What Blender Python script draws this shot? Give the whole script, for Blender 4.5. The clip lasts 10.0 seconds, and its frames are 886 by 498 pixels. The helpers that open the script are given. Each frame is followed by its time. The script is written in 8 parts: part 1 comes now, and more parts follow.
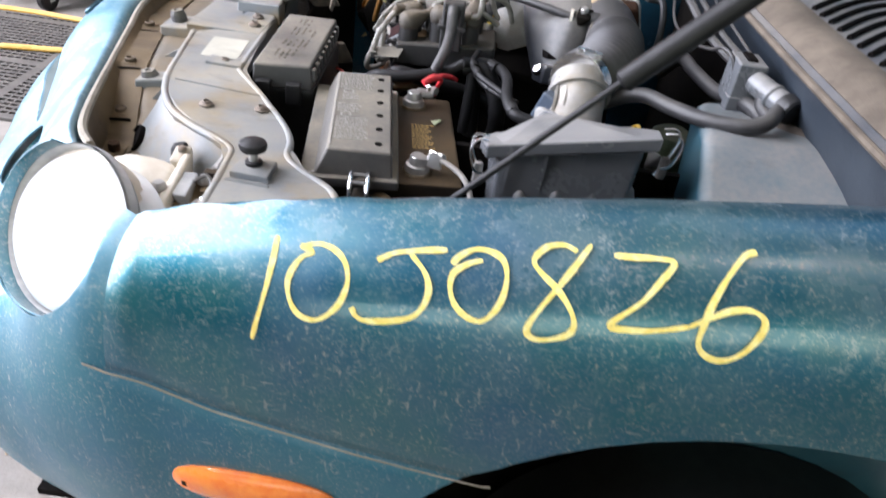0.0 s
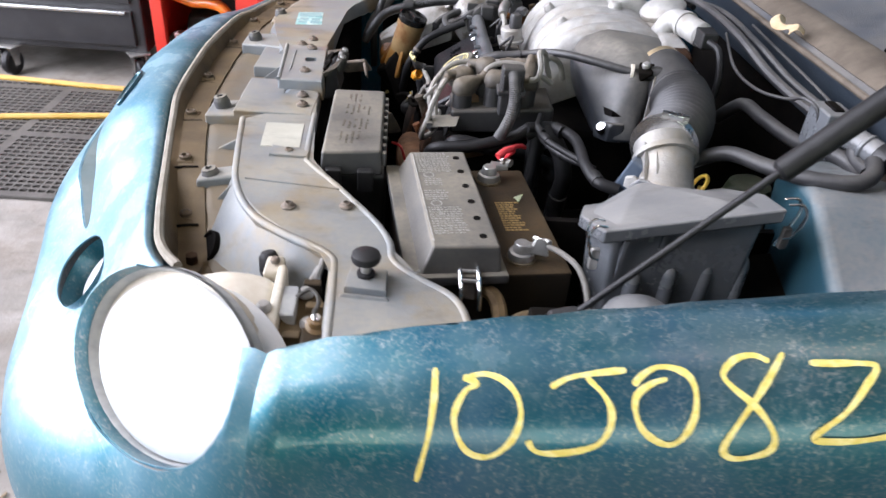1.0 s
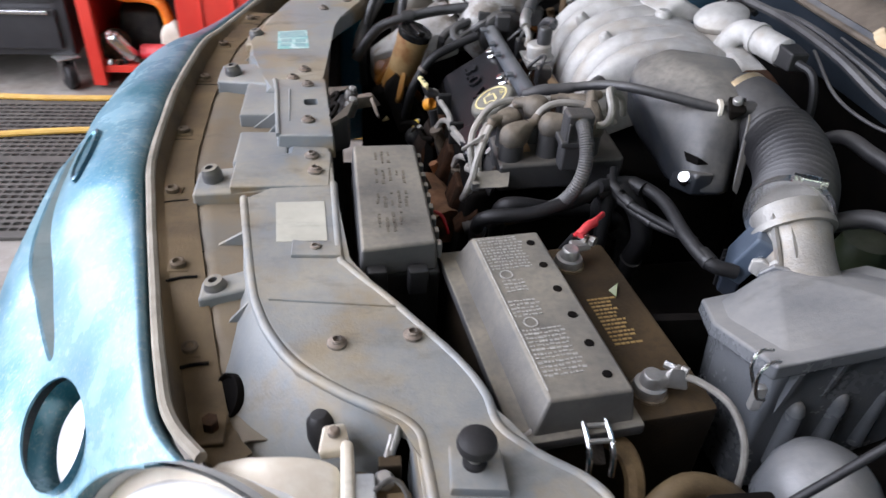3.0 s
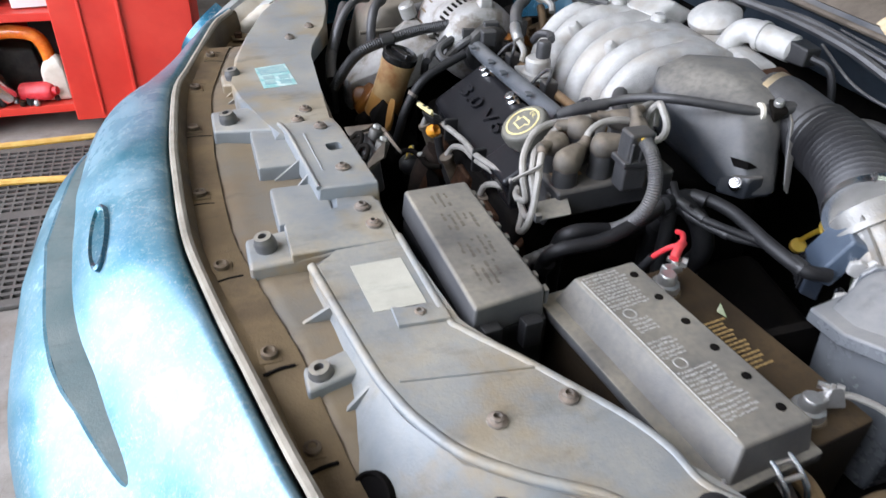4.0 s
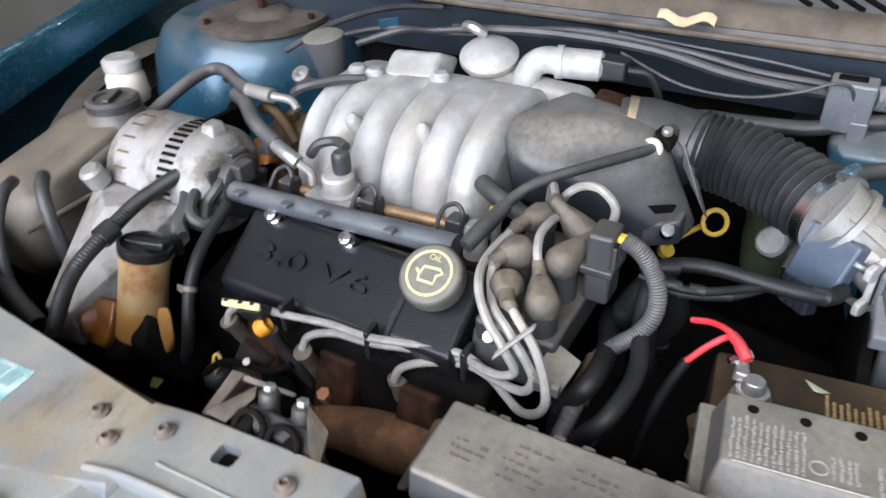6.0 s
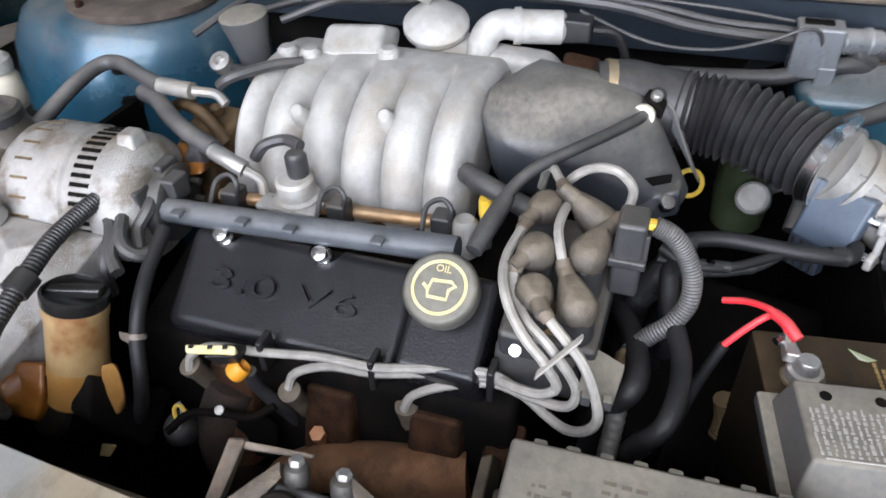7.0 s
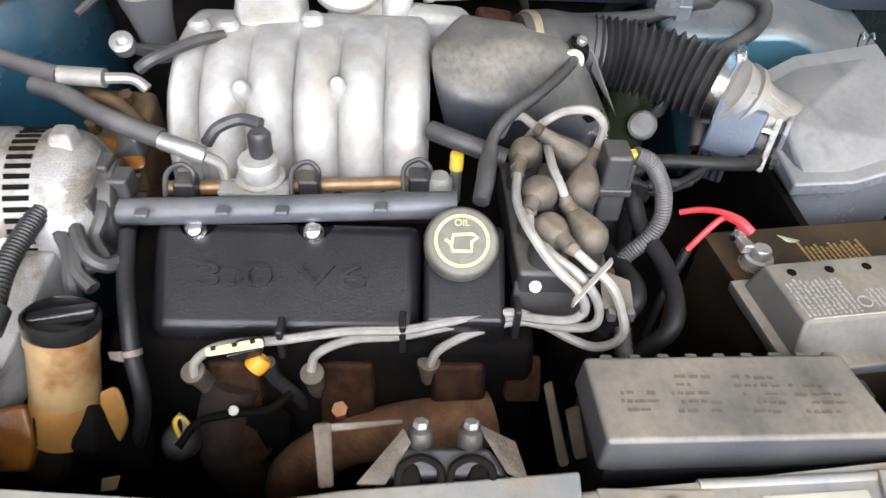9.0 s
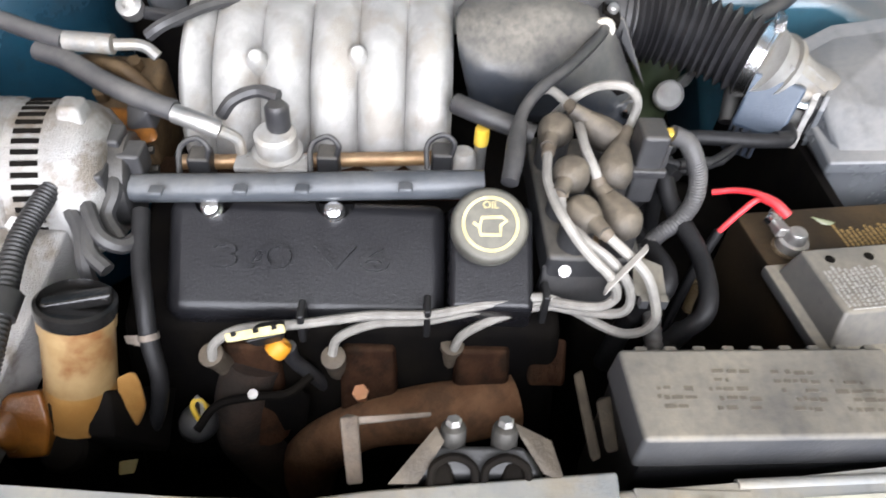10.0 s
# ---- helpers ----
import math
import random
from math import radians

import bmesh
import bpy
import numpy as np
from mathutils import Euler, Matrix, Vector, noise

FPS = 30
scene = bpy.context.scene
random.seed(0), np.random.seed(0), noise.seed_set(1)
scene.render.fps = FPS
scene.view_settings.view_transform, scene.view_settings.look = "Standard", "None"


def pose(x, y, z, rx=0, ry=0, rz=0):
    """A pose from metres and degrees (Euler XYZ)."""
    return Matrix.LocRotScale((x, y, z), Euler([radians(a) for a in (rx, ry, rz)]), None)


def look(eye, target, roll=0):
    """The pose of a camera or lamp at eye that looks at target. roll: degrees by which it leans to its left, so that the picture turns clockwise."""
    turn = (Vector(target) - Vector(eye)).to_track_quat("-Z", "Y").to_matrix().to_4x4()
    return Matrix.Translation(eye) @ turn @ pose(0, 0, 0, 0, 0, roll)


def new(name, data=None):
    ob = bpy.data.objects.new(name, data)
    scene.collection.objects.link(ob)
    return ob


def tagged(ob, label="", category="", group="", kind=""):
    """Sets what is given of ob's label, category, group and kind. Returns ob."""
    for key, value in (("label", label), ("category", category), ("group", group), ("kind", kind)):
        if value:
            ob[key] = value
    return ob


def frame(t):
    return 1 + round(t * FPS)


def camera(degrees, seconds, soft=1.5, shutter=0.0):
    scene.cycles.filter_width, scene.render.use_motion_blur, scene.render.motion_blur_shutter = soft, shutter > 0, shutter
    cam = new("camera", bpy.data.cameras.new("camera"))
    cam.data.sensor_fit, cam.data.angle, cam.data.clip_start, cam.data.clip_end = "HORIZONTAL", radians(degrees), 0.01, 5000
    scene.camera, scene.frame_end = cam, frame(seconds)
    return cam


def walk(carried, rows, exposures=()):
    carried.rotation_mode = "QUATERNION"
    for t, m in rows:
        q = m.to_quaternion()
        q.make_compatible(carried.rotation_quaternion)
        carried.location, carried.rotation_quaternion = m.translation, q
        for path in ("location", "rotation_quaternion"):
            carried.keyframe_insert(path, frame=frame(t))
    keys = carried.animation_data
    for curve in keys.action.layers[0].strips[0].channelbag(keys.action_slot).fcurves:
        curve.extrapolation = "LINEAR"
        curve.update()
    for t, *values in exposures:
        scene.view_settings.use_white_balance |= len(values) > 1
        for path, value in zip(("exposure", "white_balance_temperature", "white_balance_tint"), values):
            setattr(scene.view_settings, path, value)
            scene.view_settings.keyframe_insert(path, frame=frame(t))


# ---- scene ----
cam = camera(63.6, 10.0, shutter=0.5)
PATH = [
    (0, (0.207, 0.031, 1.242), (0.205, 1.665, 0.088), 8.3),
    (0.5, (0.14, 0.058, 1.267), (0.161, 1.722, 0.157), 8.8),
    (1, (0.041, 0.107, 1.275), (0.134, 1.767, 0.163), 4.9),
    (1.5, (-0.017, 0.144, 1.27), (0.181, 1.787, 0.148), 5.5),
    (2, (-0.044, 0.186, 1.266), (-0.001, 1.816, 0.107), 2.7),
    (2.5, (-0.037, 0.297, 1.28), (0.085, 1.945, 0.154), 3.1),
    (2.7, (-0.043, 0.324, 1.277), (0.096, 1.955, 0.127), 3.6),
    (3.8, (-0.247, 0.45, 1.281), (0.329, 1.951, 0.091), 4.3),
    (4, (-0.269, 0.47, 1.281), (0.287, 1.995, 0.113), 3.3),
    (4.5, (-0.258, 0.556, 1.26), (0.454, 1.948, 0.012), 1.9),
    (5, (-0.259, 0.708, 1.258), (0.656, 2.039, 0.078), 0.5),
    (5.5, (-0.327, 0.814, 1.269), (0.875, 1.875, 0.074), 1.5),
    (5.7, (-0.35, 0.859, 1.286), (0.965, 1.839, 0.142), 0.1),
    (6.8, (-0.299, 1.035, 1.264), (1.136, 1.681, 0.03), -4.2),
    (7, (-0.302, 1.06, 1.271), (1.167, 1.602, 0.027), -2.3),
    (7.5, (-0.381, 1.158, 1.29), (1.174, 1.487, 0.076), 0.6),
    (8, (-0.451, 1.235, 1.289), (1.122, 1.312, 0.057), 3.9),
    (8.5, (-0.418, 1.252, 1.283), (1.104, 1.289, -0.014), 1.6),
    (9, (-0.353, 1.256, 1.28), (1.146, 1.161, -0.041), 3.6),
    (9.5, (-0.334, 1.262, 1.286), (1.142, 1.132, -0.057), 4.9),
    (10, (-0.319, 1.279, 1.281), (1.09, 1.176, -0.134), 4.6),
]
walk(cam, [(t, look(eye, target, roll)) for t, eye, target, roll in PATH],
     [(0.0, 0.34, 6600, 22), (0.6, 0.27, 6600, 22), (1.2, 0.06, 6600, 22), (1.6, -0.02, 6620, 22), (2.0, -0.24, 6650, 22), (2.7, -0.27, 6600, 22), (3.8, -0.06, 6400, 18), (5.0, -0.02, 6450, 18),
      (5.7, 0.02, 6500, 18), (7.0, -0.05, 6600, 18), (8.0, 0.06, 6950, 18), (9.0, 0.25, 6900, 18), (10.0, 0.27, 6850, 18)])

# ---------------------------------------------------------------- light
MID = 1.31                      # the car's middle line (y)
world = bpy.data.worlds.new("world")
scene.world = world
world.use_nodes = True
wn = world.node_tree
sky = wn.nodes.new("ShaderNodeTexSky")
sky.sky_type, sky.sun_disc = "NISHITA", False
sky.sun_elevation, sky.sun_rotation = radians(48), radians(250)
wn.links.new(sky.outputs[0], wn.nodes["Background"].inputs[0])
wn.nodes["Background"].inputs[1].default_value = 0.15
scene.view_settings.exposure = 0.0


def area(name, eye, target, sx, sy, watts, colour):
    d = bpy.data.lights.new(name, "AREA")
    d.shape, d.size, d.size_y, d.energy, d.color = "RECTANGLE", sx, sy, watts, colour
    ob = new(name, d)
    ob.matrix_world = look(eye, target)
    return ob


sun = new("sun", bpy.data.lights.new("sun", "SUN"))
sun.data.energy, sun.data.angle, sun.data.color = 2.5, radians(0.6), (1.0, 0.95, 0.88)
sun.matrix_world = look((-6, -3, 9), (-8.5, -1, 0))
area("door_daylight", (-3.15, 1.1, 2.35), (0, 1.2, 0.6), 4.4, 4.1, 560, (0.82, 0.91, 1.0))

# Added lamp in an unseen window: green-tinted light for the fender.
area("added_window_light", (0.75, -3.86, 1.65), (0.75, 0.3, 0.9), 5.3, 1.1, 42, (0.82, 1.0, 0.70))


# ---------------------------------------------------------------- materials
def nodes_of(name):
    m = bpy.data.materials.new(name)
    m.use_nodes = True
    return m, m.node_tree, m.node_tree.nodes["Principled BSDF"]


def noise_fac(t, scale, detail=4.0, lo=0.4, hi=0.65, rough=0.6, stretch=None):
    """A noise in object space, stretched between lo and hi."""
    co = t.nodes.new("ShaderNodeTexCoord")
    n = t.nodes.new("ShaderNodeTexNoise")
    n.inputs["Scale"].default_value, n.inputs["Detail"].default_value, n.inputs["Roughness"].default_value = scale, detail, rough
    r = t.nodes.new("ShaderNodeMapRange")
    r.inputs[1].default_value, r.inputs[2].default_value = lo, hi
    if stretch:
        mp = t.nodes.new("ShaderNodeMapping")
        mp.inputs["Scale"].default_value, mp.inputs["Rotation"].default_value = stretch, (0, 0.5, 0)
        t.links.new(co.outputs["Object"], mp.inputs["Vector"])
        t.links.new(mp.outputs[0], n.inputs["Vector"])
    else:
        t.links.new(co.outputs["Object"], n.inputs["Vector"])
    t.links.new(n.outputs["Fac"], r.inputs[0])
    return r.outputs[0]


def mixed(t, fac, a, b):
    m = t.nodes.new("ShaderNodeMix")
    m.data_type = "RGBA"
    for sock, v in ((m.inputs[0], fac), (m.inputs[6], a), (m.inputs[7], b)):
        if hasattr(v, "links"):
            t.links.new(v, sock)
        else:
            sock.default_value = v if isinstance(v, float) else (*v, 1)
    return m.outputs[2]


def times(t, a, b):
    m = t.nodes.new("ShaderNodeMath")
    m.operation, m.use_clamp = "MULTIPLY", True
    for sock, v in ((m.inputs[0], a), (m.inputs[1], b)):
        if hasattr(v, "links"):
            t.links.new(v, sock)
        else:
            sock.default_value = v
    return m.outputs[0]


def surface(name, base, second, rough=0.5, metal=0.0, scale=30.0, dust=0.0, dust_col=(0.36, 0.31, 0.25), bump=0.15, grain=400.0, coat=0.0, spec=0.5, stain=None, stain_amt=0.0, thick=0.0):
    """Two tones of base colour, dust that settles in patches and grain, a stain, fine relief."""
    m, t, b = nodes_of(name)
    col = mixed(t, noise_fac(t, scale), base, second)
    if stain:
        col = mixed(t, times(t, noise_fac(t, scale * 0.7, 6, 0.5, 0.62), stain_amt), col, stain)
    r_in = rough
    if dust > 0:
        geo = t.nodes.new("ShaderNodeNewGeometry")
        sep = t.nodes.new("ShaderNodeSeparateXYZ")
        t.links.new(geo.outputs["Normal"], sep.inputs[0])
        # Settled dust; the steep range also paints sides as if shaded.
        up = t.nodes.new("ShaderNodeMapRange")
        up.inputs[1].default_value, up.inputs[2].default_value, up.inputs[3].default_value = 0.10, 0.92, 0.10
        t.links.new(sep.outputs[2], up.inputs[0])
        soft = times(t, noise_fac(t, 13, 5, 0.22 - thick, 0.72 - 0.3 * thick, 0.55), noise_fac(t, 150, 3, -0.35 - thick, 0.60, 0.5))
        speck = times(t, soft, up.outputs[0])
        fac = times(t, speck, dust)
        col = mixed(t, fac, col, dust_col)
        grime = times(t, noise_fac(t, 34, 6, 0.54, 0.70, 0.7, (0.4, 1.0, 1.0)), noise_fac(t, 7, 4, 0.35, 0.65))
        col = mixed(t, times(t, grime, 0.55 * min(1.0, dust * 1.3)), col, tuple(c * 0.18 for c in dust_col))
        rm = t.nodes.new("ShaderNodeMapRange")
        rm.inputs[3].default_value, rm.inputs[4].default_value = rough, 0.85
        t.links.new(fac, rm.inputs[0])
        r_in = rm.outputs[0]
    t.links.new(col, b.inputs["Base Color"])
    if hasattr(r_in, "links"):
        t.links.new(r_in, b.inputs["Roughness"])
    else:
        b.inputs["Roughness"].default_value = r_in
    b.inputs["Metallic"].default_value = metal
    b.inputs["Coat Weight"].default_value = coat
    b.inputs["Coat Roughness"].default_value = 0.12
    b.inputs["Specular IOR Level"].default_value = spec
    if bump:
        bn = t.nodes.new("ShaderNodeBump")
        bn.inputs["Strength"].default_value, bn.inputs["Distance"].default_value = bump, 0.002
        t.links.new(noise_fac(t, grain, 3, 0.2, 0.8), bn.inputs["Height"])
        t.links.new(bn.outputs[0], b.inputs["Normal"])
    return m


def paint(name, a, b_, haze, haze_col, metal=0.80, coat=0.85, rough=0.36, reach=(-0.15, 0.75, 0.22)):
    """Teal metallic car paint under clear coat, with dust in clouds, fine specks and short pale scuffs, most on upward faces."""
    m, t, b = nodes_of(name)
    col = mixed(t, noise_fac(t, 7, 3, 0.3, 0.7), a, b_)
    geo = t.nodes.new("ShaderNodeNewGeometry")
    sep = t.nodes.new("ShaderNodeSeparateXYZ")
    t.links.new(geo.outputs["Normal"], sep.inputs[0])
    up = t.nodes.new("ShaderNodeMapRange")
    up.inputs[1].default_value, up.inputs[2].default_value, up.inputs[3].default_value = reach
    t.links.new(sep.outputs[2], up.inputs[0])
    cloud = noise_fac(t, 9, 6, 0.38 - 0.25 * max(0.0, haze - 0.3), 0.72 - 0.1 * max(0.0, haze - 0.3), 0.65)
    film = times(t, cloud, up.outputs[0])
    co = t.nodes.new("ShaderNodeTexCoord")
    warp = t.nodes.new("ShaderNodeTexNoise")
    warp.inputs["Scale"].default_value, warp.inputs["Detail"].default_value = 90.0, 4.0
    add = t.nodes.new("ShaderNodeVectorMath")
    add.operation = "MULTIPLY_ADD"
    add.inputs[1].default_value = (0.030, 0.030, 0.030)
    t.links.new(co.outputs["Object"], warp.inputs["Vector"])
    t.links.new(warp.outputs["Color"], add.inputs[0])
    t.links.new(co.outputs["Object"], add.inputs[2])
    vo = t.nodes.new("ShaderNodeTexVoronoi")
    vo.feature, vo.inputs["Scale"].default_value = "DISTANCE_TO_EDGE", 130.0
    t.links.new(add.outputs[0], vo.inputs["Vector"])
    line = t.nodes.new("ShaderNodeMapRange")
    line.inputs[1].default_value, line.inputs[2].default_value = 0.11, 0.0
    t.links.new(vo.outputs["Distance"], line.inputs[0])
    scuff = times(t, times(t, line.outputs[0], noise_fac(t, 110, 5, 0.48, 0.64)), noise_fac(t, 13, 5, 0.36, 0.62))
    scuff = times(t, scuff, up.outputs[0])
    speck = times(t, noise_fac(t, 330, 4, 0.55, 0.70), noise_fac(t, 22, 5, 0.30, 0.62))
    col = mixed(t, times(t, film, haze), col, haze_col)
    col = mixed(t, times(t, speck, 0.62), col, (0.40, 0.39, 0.34))
    col = mixed(t, times(t, scuff, 0.62), col, (0.52, 0.51, 0.46))
    fleck = times(t, noise_fac(t, 190, 4, 0.60, 0.70, 0.65, (1.0, 1.0, 0.28)), noise_fac(t, 9, 5, 0.34, 0.66))
    hair = times(t, noise_fac(t, 240, 3, 0.62, 0.70, 0.6, (0.22, 1.0, 1.0)), noise_fac(t, 12, 5, 0.38, 0.66))
    col = mixed(t, times(t, fleck, 0.6), col, (0.46, 0.46, 0.42))
    col = mixed(t, times(t, hair, 0.45), col, (0.46, 0.46, 0.42))
    t.links.new(col, b.inputs["Base Color"])
    rm = t.nodes.new("ShaderNodeMapRange")
    rm.inputs[3].default_value, rm.inputs[4].default_value = rough, rough + 0.16
    t.links.new(cloud, rm.inputs[0])
    t.links.new(rm.outputs[0], b.inputs["Roughness"])
    inv = t.nodes.new("ShaderNodeMapRange")
    inv.inputs[3].default_value, inv.inputs[4].default_value = metal, 0.10
    t.links.new(scuff, inv.inputs[0])
    t.links.new(inv.outputs[0], b.inputs["Metallic"])
    b.inputs["Coat Weight"].default_value = coat
    b.inputs["Coat IOR"].default_value = 1.58
    cr = t.nodes.new("ShaderNodeMapRange")
    cr.inputs[3].default_value, cr.inputs[4].default_value = 0.05, 0.40
    t.links.new(film, cr.inputs[0])
    t.links.new(cr.outputs[0], b.inputs["Coat Roughness"])
    return m


PAINT = paint("teal_paint", (0.003, 0.100, 0.190), (0.006, 0.135, 0.160), 0.40, (0.22, 0.285, 0.27))
# Dusty nose paint; its upward haze also puts door light into the colour.
NOSE = paint("dusty_door_lit_teal", (0.006, 0.125, 0.210), (0.012, 0.155, 0.205), 0.66, (0.32, 0.47, 0.54), 0.55, 0.45, 0.42, (0.10, 0.70, 0.04))
PAINT_IN = surface("dusty_teal_panel", (0.009, 0.080, 0.138), (0.017, 0.108, 0.17), 0.22, 0.4, 12, 1.0, (0.20, 0.185, 0.16), coat=0.5)
SHIELD = surface("dusty_grey_plastic", (0.155, 0.175, 0.192), (0.205, 0.222, 0.232), 0.33, 0, 10, 0.78, (0.38, 0.340, 0.262), 0.13, stain=(0.25, 0.178, 0.09), stain_amt=0.8)
LEDGE = surface("brown_dirty_plastic", (0.075, 0.049, 0.022), (0.135, 0.090, 0.042), 0.6, 0, 14, 0.6, (0.215, 0.145, 0.068), 0.25, stain=(0.030, 0.019, 0.010), stain_amt=0.8)
SHELF = surface("dirt_washed_plastic", (0.125, 0.118, 0.103), (0.170, 0.122, 0.068), 0.5, 0, 6, 0.6, (0.235, 0.178, 0.105), 0.15, stain=(0.13, 0.078, 0.032), stain_amt=0.8)
BLACK = surface("black_plastic", (0.010, 0.010, 0.011), (0.018, 0.018, 0.019), 0.45, 0, 25, 0.2, (0.10, 0.09, 0.07))
# Near-black: shade of bay and openings put into the colour, and oily grime.
DARK = surface("shade_and_grime", (0.0035, 0.003, 0.003), (0.008, 0.0065, 0.005), 0.85, 0, 20, 0.12, (0.022, 0.017, 0.012))
GREYBOX = surface("dusty_charcoal_plastic", (0.046, 0.049, 0.055), (0.066, 0.068, 0.073), 0.38, 0, 12, 0.9, (0.31, 0.272, 0.205), 0.12, thick=0.1)
BATT_IN = surface("brown_dusty_plastic", (0.010, 0.008, 0.006), (0.022, 0.015, 0.009), 0.5, 0, 16, 0.62, (0.13, 0.083, 0.038), 0.2)
AIRBOX = surface("grey_plastic", (0.095, 0.104, 0.115), (0.125, 0.133, 0.142), 0.24, 0, 10, 0.75, (0.33, 0.31, 0.28), 0.12, spec=0.7, thick=0.2)
MAFALU = surface("dull_cast_alloy", (0.215, 0.212, 0.205), (0.31, 0.305, 0.29), 0.4, 0.3, 30, 0.5, (0.38, 0.325, 0.245), 0.3, stain=(0.25, 0.18, 0.10), stain_amt=0.4)
TOWERP = surface("dust_coated_blue_panel", (0.014, 0.085, 0.125), (0.024, 0.11, 0.15), 0.25, 0.2, 12, 0.95, (0.27, 0.255, 0.235), coat=0.3, thick=0.35)
TOWERTOP = surface("rusty_mount", (0.060, 0.046, 0.037), (0.11, 0.086, 0.068), 0.7, 0.1, 40, 0.5, (0.18, 0.145, 0.11), 0.4)
COWLIN = surface("dark_blue_grey_panel", (0.018, 0.026, 0.036), (0.03, 0.04, 0.052), 0.5, 0, 14, 0.35, (0.10, 0.10, 0.10), 0.2)
ALU = surface("cast_aluminium", (0.37, 0.362, 0.345), (0.49, 0.482, 0.462), 0.40, 0.15, 40, 0.35, (0.40, 0.355, 0.28), 0.45, 600, stain=(0.30, 0.235, 0.16), stain_amt=0.35)
STEEL = surface("bare_steel", (0.45, 0.44, 0.42), (0.58, 0.57, 0.55), 0.35, 0.8, 60, 0.3, (0.35, 0.28, 0.2), 0.2)
CHROME = surface("bright_metal", (0.7, 0.7, 0.7), (0.8, 0.8, 0.8), 0.22, 1.0, 60, 0.15, (0.4, 0.36, 0.3), 0.1)
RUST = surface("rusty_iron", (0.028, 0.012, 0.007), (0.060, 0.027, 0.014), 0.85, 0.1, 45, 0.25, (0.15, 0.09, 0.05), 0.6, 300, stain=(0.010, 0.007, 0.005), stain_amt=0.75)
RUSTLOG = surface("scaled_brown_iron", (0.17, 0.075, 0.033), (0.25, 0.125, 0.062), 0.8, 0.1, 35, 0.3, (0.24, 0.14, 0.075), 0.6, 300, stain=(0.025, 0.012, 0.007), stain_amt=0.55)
# iron of the branch, far darker than the log
DARKIRON = surface("near_black_iron", (0.014, 0.009, 0.006), (0.034, 0.018, 0.011), 0.9, 0.0, 40, 0.2, (0.06, 0.035, 0.02), 0.5, 300)
RUBBER = surface("black_rubber", (0.008, 0.008, 0.009), (0.014, 0.014, 0.015), 0.50, 0, 40, 0.15, (0.10, 0.09, 0.08), 0.15, spec=0.35)
HOSE = surface("grey_dusty_rubber", (0.020, 0.020, 0.023), (0.036, 0.036, 0.038), 0.42, 0, 30, 0.48, (0.19, 0.175, 0.15), 0.15)
WIRE = surface("grey_wire", (0.24, 0.23, 0.21), (0.34, 0.32, 0.29), 0.45, 0, 60, 0.3, (0.33, 0.275, 0.20), 0.1)
AMBER = surface("stained_amber_plastic", (0.21, 0.125, 0.050), (0.30, 0.20, 0.095), 0.40, 0, 25, 0.35, (0.17, 0.09, 0.035), 0.1, stain=(0.15, 0.05, 0.014), stain_amt=0.85)
BROWNP = surface("oily_brown_plastic", (0.15, 0.052, 0.009), (0.26, 0.100, 0.017), 0.3, 0, 25, 0.08, (0.16, 0.07, 0.02), 0.2, stain=(0.05, 0.018, 0.006), stain_amt=0.8)
CREAM = surface("cream_plastic", (0.62, 0.56, 0.46), (0.72, 0.68, 0.58), 0.5, 0, 20, 0.4, (0.42, 0.30, 0.17), 0.1)
# Opaque white: lens haze plus daylight glare put into the base colour.
LENS = surface("haze_and_glare_lens", (0.70, 0.71, 0.71), (0.80, 0.80, 0.79), 0.30, 0, 30, 0.1, (0.7, 0.68, 0.6), 0.05, coat=0.6)
GRILLEP = surface("dusty_grille_plastic", (0.060, 0.115, 0.120), (0.10, 0.15, 0.15), 0.5, 0, 12, 0.6, (0.24, 0.25, 0.23), 0.15)
BEZEL = surface("grey_bezel", (0.30, 0.31, 0.31), (0.42, 0.42, 0.40), 0.45, 0, 40, 0.4, (0.40, 0.38, 0.33), 0.1)
ORANGE = surface("orange_lens", (0.85, 0.17, 0.015), (0.95, 0.26, 0.03), 0.25, 0, 60, 0.15, coat=0.7)
SEAL = surface("dusty_rubber_seal", (0.21, 0.185, 0.145), (0.30, 0.27, 0.22), 0.7, 0, 30, 0.6, (0.36, 0.315, 0.25), 0.3)
YMARK = surface("yellow_paint_marker", (0.78, 0.62, 0.14), (0.90, 0.78, 0.32), 0.55, 0, 130, 0.0, bump=0.5, grain=500)
YELLOW = surface("yellow_plastic", (0.80, 0.50, 0.04), (0.85, 0.58, 0.08), 0.5, 0, 40, 0.2)
EMBLEM = surface("pale_yellow_print", (0.58, 0.48, 0.20), (0.66, 0.57, 0.30), 0.6, 0, 60, 0.1)
RED = surface("red_plastic", (0.62, 0.02, 0.03), (0.75, 0.05, 0.06), 0.4, 0, 40, 0.2)
PRINT = surface("pale_raised_print", (0.31, 0.295, 0.265), (0.40, 0.38, 0.345), 0.7, 0, 200, 0.0)
PRINT_O = surface("ochre_print", (0.34, 0.22, 0.08), (0.42, 0.28, 0.11), 0.7, 0, 200, 0.0)
PAPER = surface("faded_paper_label", (0.44, 0.42, 0.34), (0.53, 0.51, 0.42), 0.7, 0, 25, 0.5, (0.46, 0.43, 0.36), 0.1)
GREENLAB = surface("green_white_sticker", (0.20, 0.48, 0.45), (0.62, 0.72, 0.68), 0.5, 0, 60, 0.2, bump=0.05)
